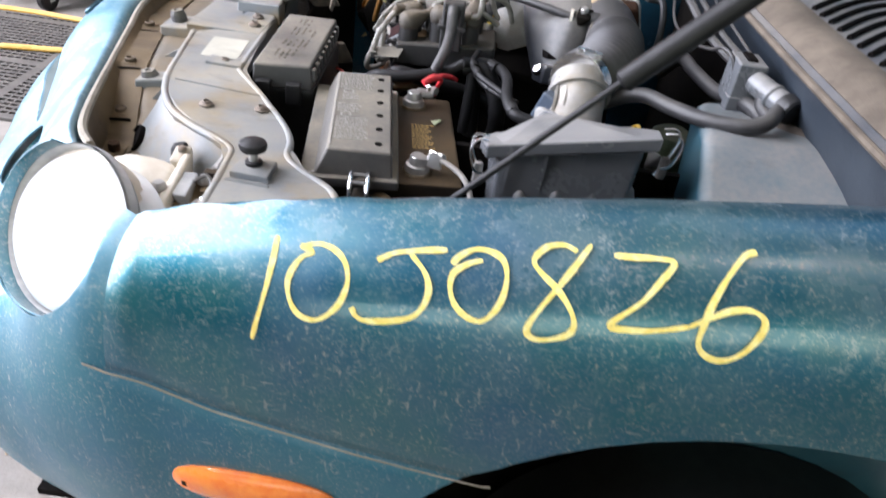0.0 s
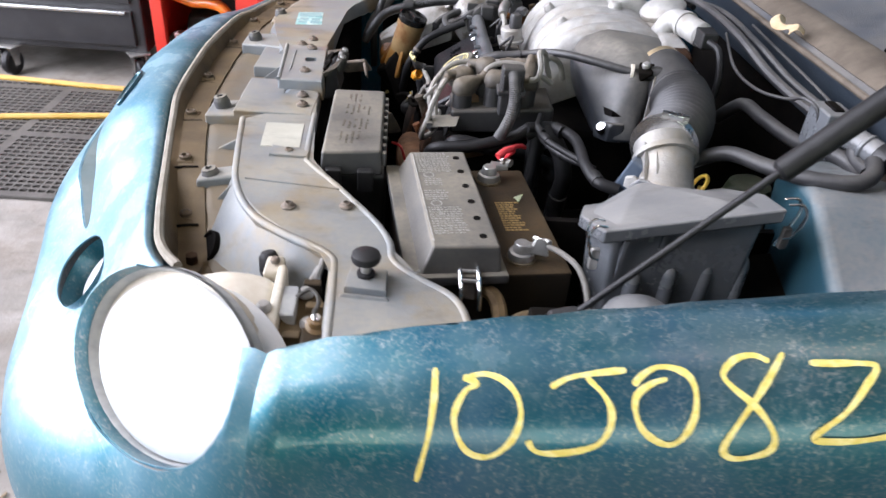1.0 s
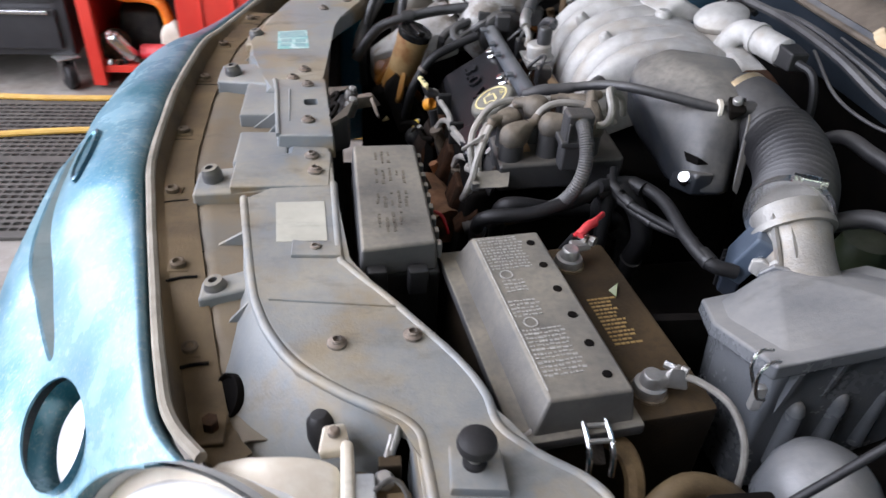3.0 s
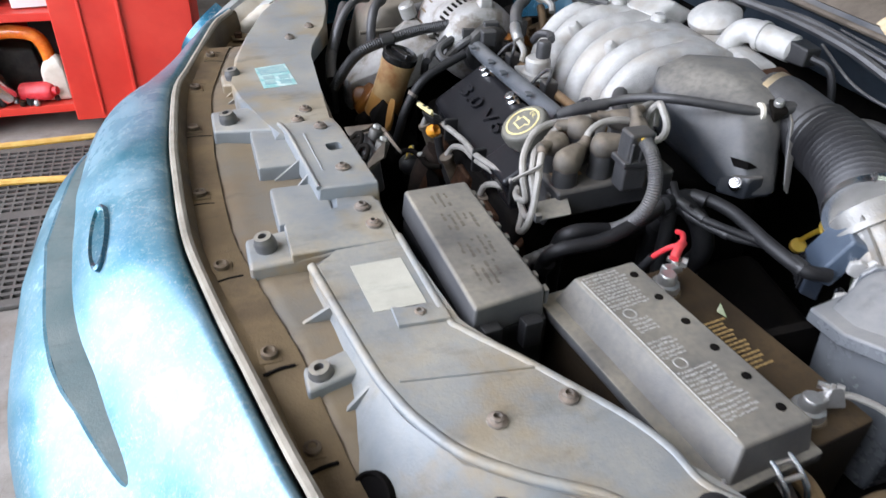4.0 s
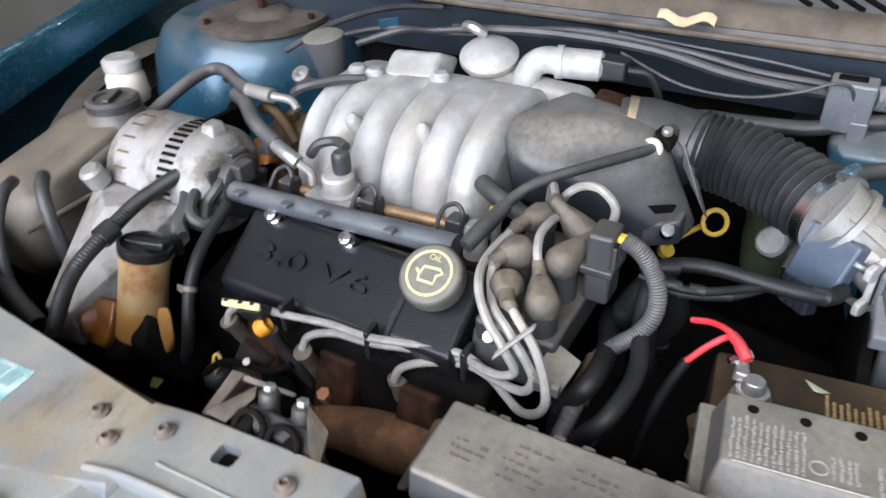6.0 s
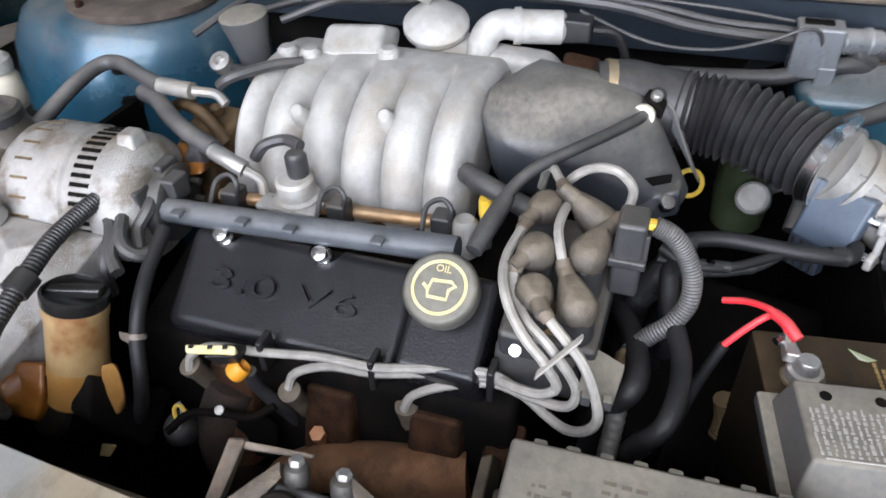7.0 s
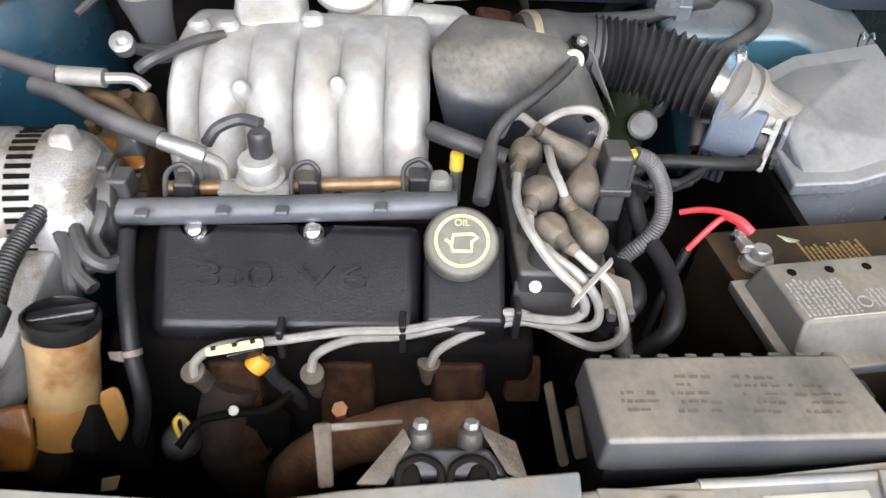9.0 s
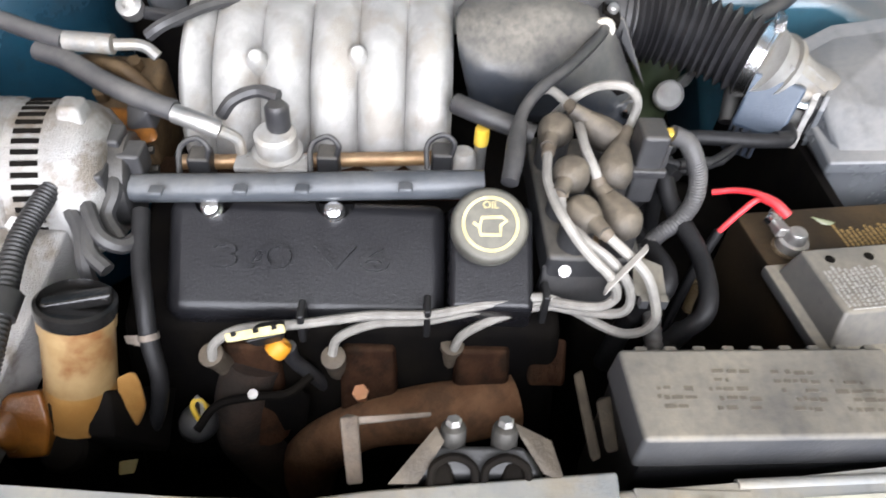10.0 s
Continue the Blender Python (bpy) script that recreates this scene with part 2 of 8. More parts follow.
VCBLACK = surface("satin_black_cover", (0.009, 0.009, 0.011), (0.014, 0.014, 0.016), 0.27, 0, 20, 0.14, (0.08, 0.075, 0.07), 0.12, 500, spec=0.4)
CONCRETE = surface("dusty_concrete", (0.21, 0.195, 0.175), (0.33, 0.305, 0.275), 0.85, 0, 5, 0.5, (0.20, 0.165, 0.13), 0.6, 90, stain=(0.13, 0.10, 0.075), stain_amt=0.6)
GRIT = surface("brown_grit", (0.14, 0.095, 0.055), (0.30, 0.23, 0.15), 0.9, 0, 60, 0.0)
MATRUB = surface("rubber_mat", (0.060, 0.054, 0.048), (0.09, 0.082, 0.073), 0.7, 0, 12, 0.5, (0.15, 0.135, 0.115), 0.2)
REDPAINT = surface("red_cabinet_paint", (0.62, 0.035, 0.022), (0.70, 0.05, 0.03), 0.35, 0, 6, 0.1, coat=0.3)
BLKPAINT = surface("black_cabinet_paint", (0.02, 0.02, 0.023), (0.03, 0.03, 0.033), 0.35, 0, 8, 0.2, coat=0.2)
GRIMYPART = surface("greasy_dark_metal", (0.012, 0.011, 0.010), (0.035, 0.030, 0.026), 0.5, 0.3, 25, 0.5, (0.09, 0.06, 0.035), 0.4)
PAPERWHITE = surface("white_card", (0.70, 0.69, 0.65), (0.78, 0.77, 0.73), 0.7, 0, 20, 0.2)
WALL = surface("painted_block_wall", (0.17, 0.165, 0.15), (0.22, 0.21, 0.195), 0.8, 0, 2, 0.1)
AIRHOSE = surface("orange_air_hose", (0.55, 0.30, 0.04), (0.62, 0.38, 0.08), 0.55, 0, 20, 0.3)
GRIMEPIN = surface("dark_dirty_pin", (0.07, 0.052, 0.036), (0.13, 0.095, 0.06), 0.6, 0.2, 80, 0.4, (0.20, 0.13, 0.07), 0.3)
PIN = surface("dirty_metal_pin", (0.15, 0.135, 0.12), (0.25, 0.215, 0.18), 0.6, 0.3, 80, 0.4, (0.30, 0.17, 0.08), 0.3)
DSTEEL = surface("dull_grey_metal", (0.060, 0.058, 0.054), (0.11, 0.105, 0.097), 0.5, 0.6, 50, 0.4, (0.15, 0.12, 0.085), 0.2)
for m_, level in ((DARK, 0.08), (RUST, 0.12), (BATT_IN, 0.3)):  # low gloss keeps the painted bay shade black; rust and dirt too
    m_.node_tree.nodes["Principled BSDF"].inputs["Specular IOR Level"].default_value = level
COWL = surface("grey_blue_cowl", (0.05, 0.058, 0.07), (0.10, 0.105, 0.115), 0.5, 0, 9, 0.7, (0.205, 0.19, 0.172), 0.4, stain=(0.165, 0.15, 0.13), stain_amt=0.7)


# ---------------------------------------------------------------- mesh helpers
def finish(name, bm, material, parent=None, label="", smooth=True, angle=38):
    bmesh.ops.recalc_face_normals(bm, faces=bm.faces[:])
    me = bpy.data.meshes.new(name)
    for f in bm.faces:
        f.smooth = smooth
    if smooth:
        lim = radians(angle)
        for e in bm.edges:
            if len(e.link_faces) == 2 and e.calc_face_angle(0) > lim:
                e.smooth = False
    bm.to_mesh(me)
    bm.free()
    me.materials.append(material)
    ob = new(name, me)
    if parent:
        ob.parent = parent
    if label:
        ob["label"] = label
    if smooth:
        ob.modifiers.new("normals", "WEIGHTED_NORMAL").keep_sharp = True
    return ob


def part(name, bm, material, parent, label="", **kw):
    return finish(name, bm, material, parent, label, **kw)


def thing(name, label, category, at=(0, 0, 0), group="", kind=""):
    ob = new(name)
    ob.empty_display_size = 0.02
    return tagged(ob, label, category, group, kind)


def box(cx, cy, cz, sx, sy, sz, bevel=0.0, rot=0.0, bm=None, tilt=0.0, seg=2):
    """A bevelled box round its centre; rot about z, tilt about y, in degrees."""
    bm = bm or bmesh.new()
    m = Matrix.Translation((cx, cy, cz)) @ Euler((0, radians(tilt), radians(rot))).to_matrix().to_4x4() @ Matrix.Diagonal((sx, sy, sz, 1))
    r = bmesh.ops.create_cube(bm, size=1, matrix=m)
    if bevel:
        es = list({e for v in r["verts"] for e in v.link_edges})
        bmesh.ops.bevel(bm, geom=es, offset=bevel, segments=seg, profile=0.5, affect="EDGES", clamp_overlap=True)
    return bm


def hull(points, bevel=0.0, bm=None, seg=3):
    """The rounded convex solid round a few corner points."""
    own = bmesh.new()
    for p in points:
        own.verts.new(p)
    r = bmesh.ops.convex_hull(own, input=own.verts[:])
    junk = [g for g in r["geom_interior"] if isinstance(g, bmesh.types.BMVert)]
    bmesh.ops.delete(own, geom=junk, context="VERTS")
    bmesh.ops.dissolve_limit(own, angle_limit=radians(6), verts=own.verts[:], edges=own.edges[:])
    if bevel:
        bmesh.ops.bevel(own, geom=own.edges[:], offset=bevel, segments=seg, profile=0.5, affect="EDGES", clamp_overlap=True)
    if bm is None:
        return own
    me = bpy.data.meshes.new("join")
    own.to_mesh(me)
    own.free()
    bm.from_mesh(me)
    bpy.data.meshes.remove(me)
    return bm


def soft_hull(points, rounds=6, grow=1.0, cuts=4):
    """A convex solid with broadly rounded edges, like a moulding."""
    c = sum((Vector(p) for p in points), Vector()) / len(points)
    bm = hull([c + (Vector(p) - c) * grow for p in points])
    bmesh.ops.triangulate(bm, faces=bm.faces[:])
    bmesh.ops.subdivide_edges(bm, edges=bm.edges[:], cuts=cuts, use_grid_fill=True)
    for _ in range(rounds):
        bmesh.ops.smooth_vert(bm, verts=bm.verts[:], factor=0.5, use_axis_x=True, use_axis_y=True, use_axis_z=True)
    return bm


def frame_of(axis):
    z = Vector(axis).normalized()
    x = z.orthogonal().normalized()
    return Matrix((x, z.cross(x), z)).transposed()


def lathe(profile, at, axis=(0, 0, 1), seg=24, bm=None, squash=1.0, caps=True):
    """A turned solid: rows of radius and height along the axis."""
    bm = bm or bmesh.new()
    rot, at = frame_of(axis), Vector(at)
    rings = []
    for r, h in profile:
        rings.append([bm.verts.new(at + rot @ Vector((r * math.cos(2 * math.pi * k / seg), squash * r * math.sin(2 * math.pi * k / seg), h))) for k in range(seg)] if r > 1e-5 else [bm.verts.new(at + rot @ Vector((0, 0, h)))])
    for a, b in zip(rings, rings[1:]):
        for k in range(seg):
            c = [a[k % len(a)], a[(k + 1) % len(a)], b[(k + 1) % len(b)], b[k % len(b)]]
            c = list(dict.fromkeys(c))
            if len(c) > 2:
                bm.faces.new(c)
    for ring in (rings[0], rings[-1]) if caps else ():
        if len(ring) > 2:
            bm.faces.new(ring)
    return bm


def rod(a, b, r, r2=None, seg=14, bm=None, bevel=0.0):
    a, b = Vector(a), Vector(b)
    n = (b - a).length
    r2 = r if r2 is None else r2
    e = min(bevel, r * 0.6, n * 0.3)
    prof = [(r - e, 0), (r, e), (r2, n - e), (r2 - e, n)] if e else [(r, 0), (r2, n)]
    return lathe(prof, a, b - a, seg, bm)


def smooth_path(pts, step=6):
    p = [Vector(q) for q in pts]
    p = [p[0] * 2 - p[1]] + p + [p[-1] * 2 - p[-2]]
    out = []
    for i in range(1, len(p) - 2):
        for k in range(step):
            t = k / step
            a, b, c, d = p[i - 1:i + 3]
            out.append(0.5 * ((2 * b) + (c - a) * t + (2 * a - 5 * b + 4 * c - d) * t * t + (3 * b - a - 3 * c + d) * t ** 3))
    return out + [p[-2]]


def tube(pts, r, seg=10, step=6, bm=None, rings=None, ends=True):
    """A hose along points. rings: (depth, count) of corrugations; r may be a function of 0..1."""
    bm = bm or bmesh.new()
    if rings:
        step = max(step, int(rings[1] * 6 / max(1, len(pts) - 1)))
    path = smooth_path(pts, step)
    n = len(path)
    tan = [(path[min(i + 1, n - 1)] - path[max(i - 1, 0)]).normalized() for i in range(n)]
    side = tan[0].orthogonal().normalized()
    last = None
    first = None
    for i in range(n):
        side = (side - tan[i] * side.dot(tan[i])).normalized()
        up = tan[i].cross(side)
        u = i / (n - 1)
        rr = r(u) if callable(r) else r
        if rings:
            rr += rings[0] * math.cos(2 * math.pi * rings[1] * u)
        ring = [bm.verts.new(path[i] + rr * (math.cos(2 * math.pi * k / seg) * side + math.sin(2 * math.pi * k / seg) * up)) for k in range(seg)]
        if last:
            for k in range(seg):
                bm.faces.new((last[k], last[(k + 1) % seg], ring[(k + 1) % seg], ring[k]))
        else:
            first = ring
        last = ring
    if ends:
        bm.faces.new(first[::-1])
        bm.faces.new(last)
    return bm


def slab(outline, z0, z1, bevel=0.0, bm=None, seg=2, top=None):
    """A plate with the given plan outline. top(x, y) lifts the whole plate."""
    bm = bm or bmesh.new()
    lift = top or (lambda x, y: 0.0)
    lo = [bm.verts.new((x, y, z0 + lift(x, y))) for x, y in outline]
    hi = [bm.verts.new((x, y, z1 + lift(x, y))) for x, y in outline]
    f = [bm.faces.new(lo), bm.faces.new(hi)]
    n = len(lo)
    rim = [bm.faces.new((lo[k], lo[(k + 1) % n], hi[(k + 1) % n], hi[k])) for k in range(n)]
    if bevel:
        es = [e for e in f[1].edges]
        bmesh.ops.bevel(bm, geom=es, offset=bevel, segments=seg, profile=0.5, affect="EDGES", clamp_overlap=True)
    return bm


def grid_sheet(fn, nu, nv, bm=None, closed=False):
    """A sheet of quads from fn(u, v) -> place, u and v from 0 to 1."""
    bm = bm or bmesh.new()
    vs = [[bm.verts.new(fn(i / nu, j / nv)) for j in range(nv + 1)] for i in range(nu + 1)]
    for i in range(nu):
        for j in range(nv):
            bm.faces.new((vs[i][j], vs[i + 1][j], vs[i + 1][j + 1], vs[i][j + 1]))
    return bm


def thicken(bm, d):
    bmesh.ops.recalc_face_normals(bm, faces=bm.faces[:])
    bmesh.ops.solidify(bm, geom=bm.faces[:], thickness=d)
    return bm


def lerp_rows(rows, x):
    """Row values between rows of (x, values...), smoothly."""
    if x <= rows[0][0]:
        return rows[0][1:]
    for a, b in zip(rows, rows[1:]):
        if x <= b[0]:
            t = (x - a[0]) / (b[0] - a[0])
            return tuple(p + (q - p) * t for p, q in zip(a[1:], b[1:]))
    return rows[-1][1:]


def carve(ob, cutters):
    """Cuts openings through a mesh once, while building."""
    ob.modifiers.clear()
    for c in cutters:
        me = bpy.data.meshes.new("cutter")
        bmesh.ops.recalc_face_normals(c, faces=c.faces[:])
        c.to_mesh(me)
        c.free()
        tool = bpy.data.objects.new("cutter", me)
        scene.collection.objects.link(tool)
        mod = ob.modifiers.new("cut", "BOOLEAN")
        mod.operation, mod.object, mod.solver = "DIFFERENCE", tool, "EXACT"
        dep = bpy.context.evaluated_depsgraph_get()
        dep.update()
        made = bpy.data.meshes.new_from_object(ob.evaluated_get(dep))
        ob.modifiers.clear()
        old, ob.data = ob.data, made
        bpy.data.meshes.remove(old)
        bpy.data.objects.remove(tool)
        bpy.data.meshes.remove(me)
    ob.modifiers.new("normals", "WEIGHTED_NORMAL").keep_sharp = True
    return ob


# ---------------------------------------------------------------- the workshop
def workshop():
    g = finish("floor", box(0.5, 0.5, -0.05, 9.2, 9.2, 0.1), CONCRETE)
    tagged(g, "worn dusty concrete workshop floor with stains", "floor", kind="structure")
    ground = finish("ground", box(0, 0, -0.16, 400, 400, 0.1), CONCRETE)
    tagged(ground, "plain concrete yard outside the open door", "ground", kind="structure")
    for name, c, s in (("wall_north", (0.5, 4.95, 2.2), (9.2, 0.2, 4.4)), ("wall_east", (5.0, 0.45, 2.2), (0.2, 8.8, 4.4))):
        tagged(finish(name, box(*c, *s), WALL), "plain grey painted workshop wall", "wall", kind="structure")
    b = box(-3.3, 4.1, 2.2, 0.2, 1.5, 4.4)
    box(-3.3, -2.55, 2.2, 0.2, 2.9, 4.4, bm=b)
    box(-3.3, 1.125, 4.3, 0.2, 4.45, 0.2, bm=b)
    tagged(finish("wall_west", b, WALL), "grey workshop wall round a wide open door", "wall", kind="structure")
    b = box(0.5, -4.0, 0.525, 8.8, 0.2, 1.05)
    box(0.5, -4.0, 3.325, 8.8, 0.2, 2.15, bm=b)
    box(-2.95, -4.0, 1.65, 1.9, 0.2, 1.2, bm=b)
    box(4.2, -4.0, 1.65, 1.4, 0.2, 1.2, bm=b)
    tagged(finish("wall_south", b, WALL), "grey painted workshop wall round the added unseen window", "wall", kind="structure")
    # unseen window, added as the source of the fender's side light
    w = new("added_window")
    tagged(w, "unseen long window, added in a steel frame to light the fender", "window", kind="structure")
    for x in (-1.98, -0.63, 0.74, 2.11, 3.48):
        part("mullion", box(x, -4.0, 1.65, 0.05, 0.06, 1.2), STEEL, w)
    for z in (1.08, 2.22):
        part("rail", box(0.75, -4.0, z, 5.46, 0.06, 0.05), STEEL, w)
    tagged(finish("ceiling", box(0.5, 0.5, 4.45, 9.2, 9.2, 0.1), WALL), "pale painted workshop ceiling", "ceiling", kind="structure")
    glow, t, b = nodes_of("tube_glow")
    b.inputs["Emission Color"].default_value, b.inputs["Emission Strength"].default_value = (1.0, 0.90, 0.76, 1), 50.0
    for x, y in ((0.75, -0.62), (2.6, -0.62), (0.75, 2.6)):
        lamp = thing("ceiling_light", "long white tube light hanging below the ceiling", "ceiling light", group="ceiling lights")
        part("housing", box(x, y, 4.02, 1.25, 0.10, 0.06, 0.01), WALL, lamp)
        part("tube", rod((x - 0.58, y, 3.97), (x + 0.58, y, 3.97), 0.019), glow, lamp, "glowing glass tube")
        for dx in (-0.5, 0.5):
            part("hanger", rod((x + dx, y, 4.04), (x + dx, y, 4.42), 0.006, seg=6), STEEL, lamp)


def hole_mat():
    mat = thing("rubber_mat", "grey perforated rubber floor mat on concrete", "floor mat")
    x0, x1, y0, y1, z = -2.35, -0.55, 2.19, 3.12, 0.014
    p = 0.030
    nx, ny = int((x1 - x0) / p), int((y1 - y0) / p)
    vs, fs = [], []
    for i in range(nx):
        for j in range(ny):
            cx, cy = x0 + (i + 0.5) * p, y0 + (j + 0.5) * p
            k = len(vs)
            h, q = p / 2, p * (0.0 if (i % 15 == 14 or j % 15 == 14) else 0.40)
            vs += [(cx - h, cy - h, z), (cx + h, cy - h, z), (cx + h, cy + h, z), (cx - h, cy + h, z)]
            if q == 0:
                fs.append((k, k + 1, k + 2, k + 3))
                continue
            vs += [(cx - q, cy - q * 0.7, z), (cx + q, cy - q * 0.7, z), (cx + q, cy + q * 0.7, z), (cx - q, cy + q * 0.7, z)]
            vs += [(a, b, 0.001) for a, b, _ in vs[k + 4:k + 8]]
            for a in range(4):
                b = (a + 1) % 4
                fs.append((k + a, k + b, k + 4 + b, k + 4 + a))
                fs.append((k + 4 + a, k + 4 + b, k + 8 + b, k + 8 + a))
    me = bpy.data.meshes.new("web")
    me.from_pydata(vs, [], fs)
    me.materials.append(MATRUB)
    web = new("web", me)
    web.parent, web["kind"] = mat, "stuff"
    part("edge", box((x0 + x1) / 2, y0 - 0.012, 0.008, x1 - x0, 0.03, 0.014, 0.004), MATRUB, mat)


def cabinets():
    c = thing("tool_chest", "black steel tool chest on castors with a bright drawer rail", "tool chest")
    part("body", box(-1.66, 3.50, 0.62, 0.98, 0.50, 0.98, 0.012), BLKPAINT, c)
    for z, h in ((0.24, 0.17), (0.44, 0.20), (0.67, 0.20), (0.90, 0.20)):
        d = part("drawer", box(-1.66, 3.245, z, 0.90, 0.025, h - 0.015, 0.006), BLKPAINT, c)
        part("pull", box(-1.66, 3.226, z + h * 0.42, 0.86, 0.02, 0.016, 0.004), CHROME, d, "bright metal drawer pull")
    for x, turn in ((-1.775, -12), (-1.215, 38)):
        w = part("castor", lathe([(0.012, -0.019), (0.048, -0.019), (0.056, -0.012), (0.056, 0.012), (0.048, 0.019), (0.012, 0.019)], (x, 3.24, 0.057), (math.cos(radians(turn)), math.sin(radians(turn)), 0), 24), RUBBER, c)
        part("hub", lathe([(0.024, -0.021), (0.026, -0.019), (0.026, 0.019), (0.024, 0.021)], (x, 3.24, 0.057), (math.cos(radians(turn)), math.sin(radians(turn)), 0), 16), BLACK, w)
        for sgn in (-1, 1):
            d = Vector((math.cos(radians(turn)), math.sin(radians(turn)), 0)) * 0.024 * sgn
            e = Vector((-math.sin(radians(turn)), math.cos(radians(turn)), 0))
            part("fork", hull([Vector((x, 3.24, 0)) + d * q + e * w_ + Vector((0, 0, z)) for q in (1.0, 1.12) for w_, z in ((-0.014, 0.045), (0.014, 0.045), (-0.030, 0.128), (0.036, 0.128))]), CHROME, w, "bright steel castor fork")
        part("plate", box(x, 3.25, 0.129, 0.085, 0.075, 0.006, 0.002, turn), STEEL, w)
    r = thing("steel_cabinet", "bright red open-fronted steel cabinet holding parts", "cabinet")
    x0, x1, yf, yb = -1.12, -0.28, 3.22, 3.75
    part("post", box(x0 + 0.025, yf + 0.02, 0.75, 0.05, 0.04, 1.46, 0.004), REDPAINT, r)
    part("back", box((x0 + x1) / 2, yb, 0.75, x1 - x0, 0.02, 1.5), REDPAINT, r)
    part("side", box(x0 + 0.012, (yf + yb) / 2 + 0.03, 0.75, 0.02, yb - yf - 0.06, 1.5), REDPAINT, r)
    part("side", box(x1, (yf + yb) / 2, 0.75, 0.03, yb - yf - 0.03, 1.5), REDPAINT, r)
    for z in (0.085, 0.425, 0.95, 1.48):
        part("shelf", box((x0 + x1) / 2, (yf + yb) / 2, z, x1 - x0 - 0.07, yb - yf - 0.03, 0.03, 0.003), REDPAINT, r)
    d = part("door", box(-0.52, yf - 0.012, 0.75, 0.46, 0.03, 1.40, 0.006), REDPAINT, r)
    part("rib", box(-0.53, yf - 0.034, 0.75, 0.012, 0.012, 1.36, 0.003), REDPAINT, d)
    for x in (-0.70, -0.47, -0.36):
        part("bolt", rod((x, yf - 0.036, 0.62), (x, yf - 0.026, 0.62), 0.009, seg=8), STEEL, d)
    part("latch", box(-0.33, yf - 0.035, 0.60, 0.05, 0.02, 0.06, 0.005), STEEL, d)
    part("rib", box(-0.655, yf - 0.030, 0.75, 0.010, 0.008, 1.36, 0.003), REDPAINT, d)
    g = "shelf clutter"
    tagged(finish("orange_bracket", tube([(-1.06, 3.34, 0.375), (-0.97, 3.33, 0.350), (-0.90, 3.32, 0.352), (-0.835, 3.31, 0.335), (-0.81, 3.31, 0.27), (-0.805, 3.31, 0.128)], 0.024, 12, 6), ORANGE), "bent orange plastic tool handle on a shelf", "tool", g)
    tagged(finish("bearing_hub", lathe([(0.014, -0.02), (0.058, -0.02), (0.062, -0.012), (0.062, 0.010), (0.050, 0.016), (0.030, 0.018), (0.026, 0.030), (0.013, 0.030)], (-1.035, 3.31, 0.162), (0.25, -1, 0.15), 28), RUST), "brown worn wheel hub leaning on a shelf", "car part", g)
    tagged(finish("red_canister", lathe([(0.030, 0), (0.034, 0.004), (0.034, 0.10), (0.022, 0.118), (0.014, 0.120), (0.014, 0.135), (0, 0.136)], (-0.925, 3.30, 0.134), (0.9, -0.35, 0.12), 20), RED), "small red canister lying on a shelf", "canister", g)
    tagged(finish("spray_can", lathe([(0.026, 0), (0.030, 0.004), (0.030, 0.115), (0.020, 0.128), (0.012, 0.130), (0.012, 0.145), (0, 0.146)], (-0.965, 3.27, 0.130), (-0.35, -0.45, 0.8), 20), CHROME), "bright spray can leaning on a shelf", "can", g)
    tagged(finish("white_jug", hull([(-0.80 + x, 3.30 + y, 0.102 + z) for x, y, z in ((-0.045, -0.03, 0), (0.045, -0.03, 0), (-0.045, 0.03, 0), (0.045, 0.03, 0), (-0.045, -0.03, 0.12), (0.04, -0.03, 0.14), (-0.04, 0.03, 0.13), (0.03, 0.03, 0.16), (0.0, 0.0, 0.18))], 0.014, seg=4), CREAM), "crumpled white plastic jug on a shelf", "jug", g)
    tagged(finish("motor", hull([(-0.95 + x, 3.46 + y, 0.102 + z) for x, y, z in ((-0.10, -0.07, 0), (0.10, -0.07, 0), (-0.10, 0.07, 0), (0.10, 0.07, 0), (-0.07, -0.06, 0.17), (0.08, -0.05, 0.15), (0.06, 0.06, 0.19), (-0.08, 0.06, 0.18))], 0.012), GRIMYPART), "dark greasy motor block on a shelf", "car part", g)
    tagged(finish("tool_case", box(-0.835, 3.50, 0.232, 0.09, 0.12, 0.26, 0.008, 6), BLACK), "black plastic tool case on a shelf", "tool case", g)
    tagged(finish("red_carton", box(-0.835, 3.47, 0.392, 0.085, 0.08, 0.055, 0.003, -8), RED), "small red carton on a black tool case", "carton", g)
    tagged(finish("white_carton", box(-0.815, 3.34, 0.515, 0.13, 0.12, 0.14, 0.004, 5), PAPERWHITE), "white printed carton on a shelf", "carton", g)
    tagged(finish("grey_case", box(-1.0, 3.40, 0.50, 0.16, 0.16, 0.11, 0.006, -4), BLACK), "dark grey case on a shelf", "tool case", g)
    rnd = random.Random(4)
    for k in range(9):
        x, y = -1.04 + 0.028 * k + rnd.uniform(-0.008, 0.008), rnd.uniform(3.25, 3.30)
        tagged(finish("small_part", lathe([(0.006, 0), (0.012, 0.004), (0.012, 0.014 + 0.006 * (k % 3)), (0.006, 0.022), (0, 0.022)], (x, y - 0.012, 0.1005), (0, 0, 1), 10), (STEEL, RUST, BLACK)[k % 3]), "small loose metal part on a shelf", "car part", "loose parts")
    tagged(finish("air_hose", tube([(-2.6, 3.0, 0.03), (-1.9, 3.13, 0.025), (-1.25, 3.09, 0.025), (-0.6, 3.12, 0.02), (0.4, 3.2, 0.012)], 0.012, 8), AIRHOSE), "orange air hose lying across the rubber mat", "hose", group="air hoses")
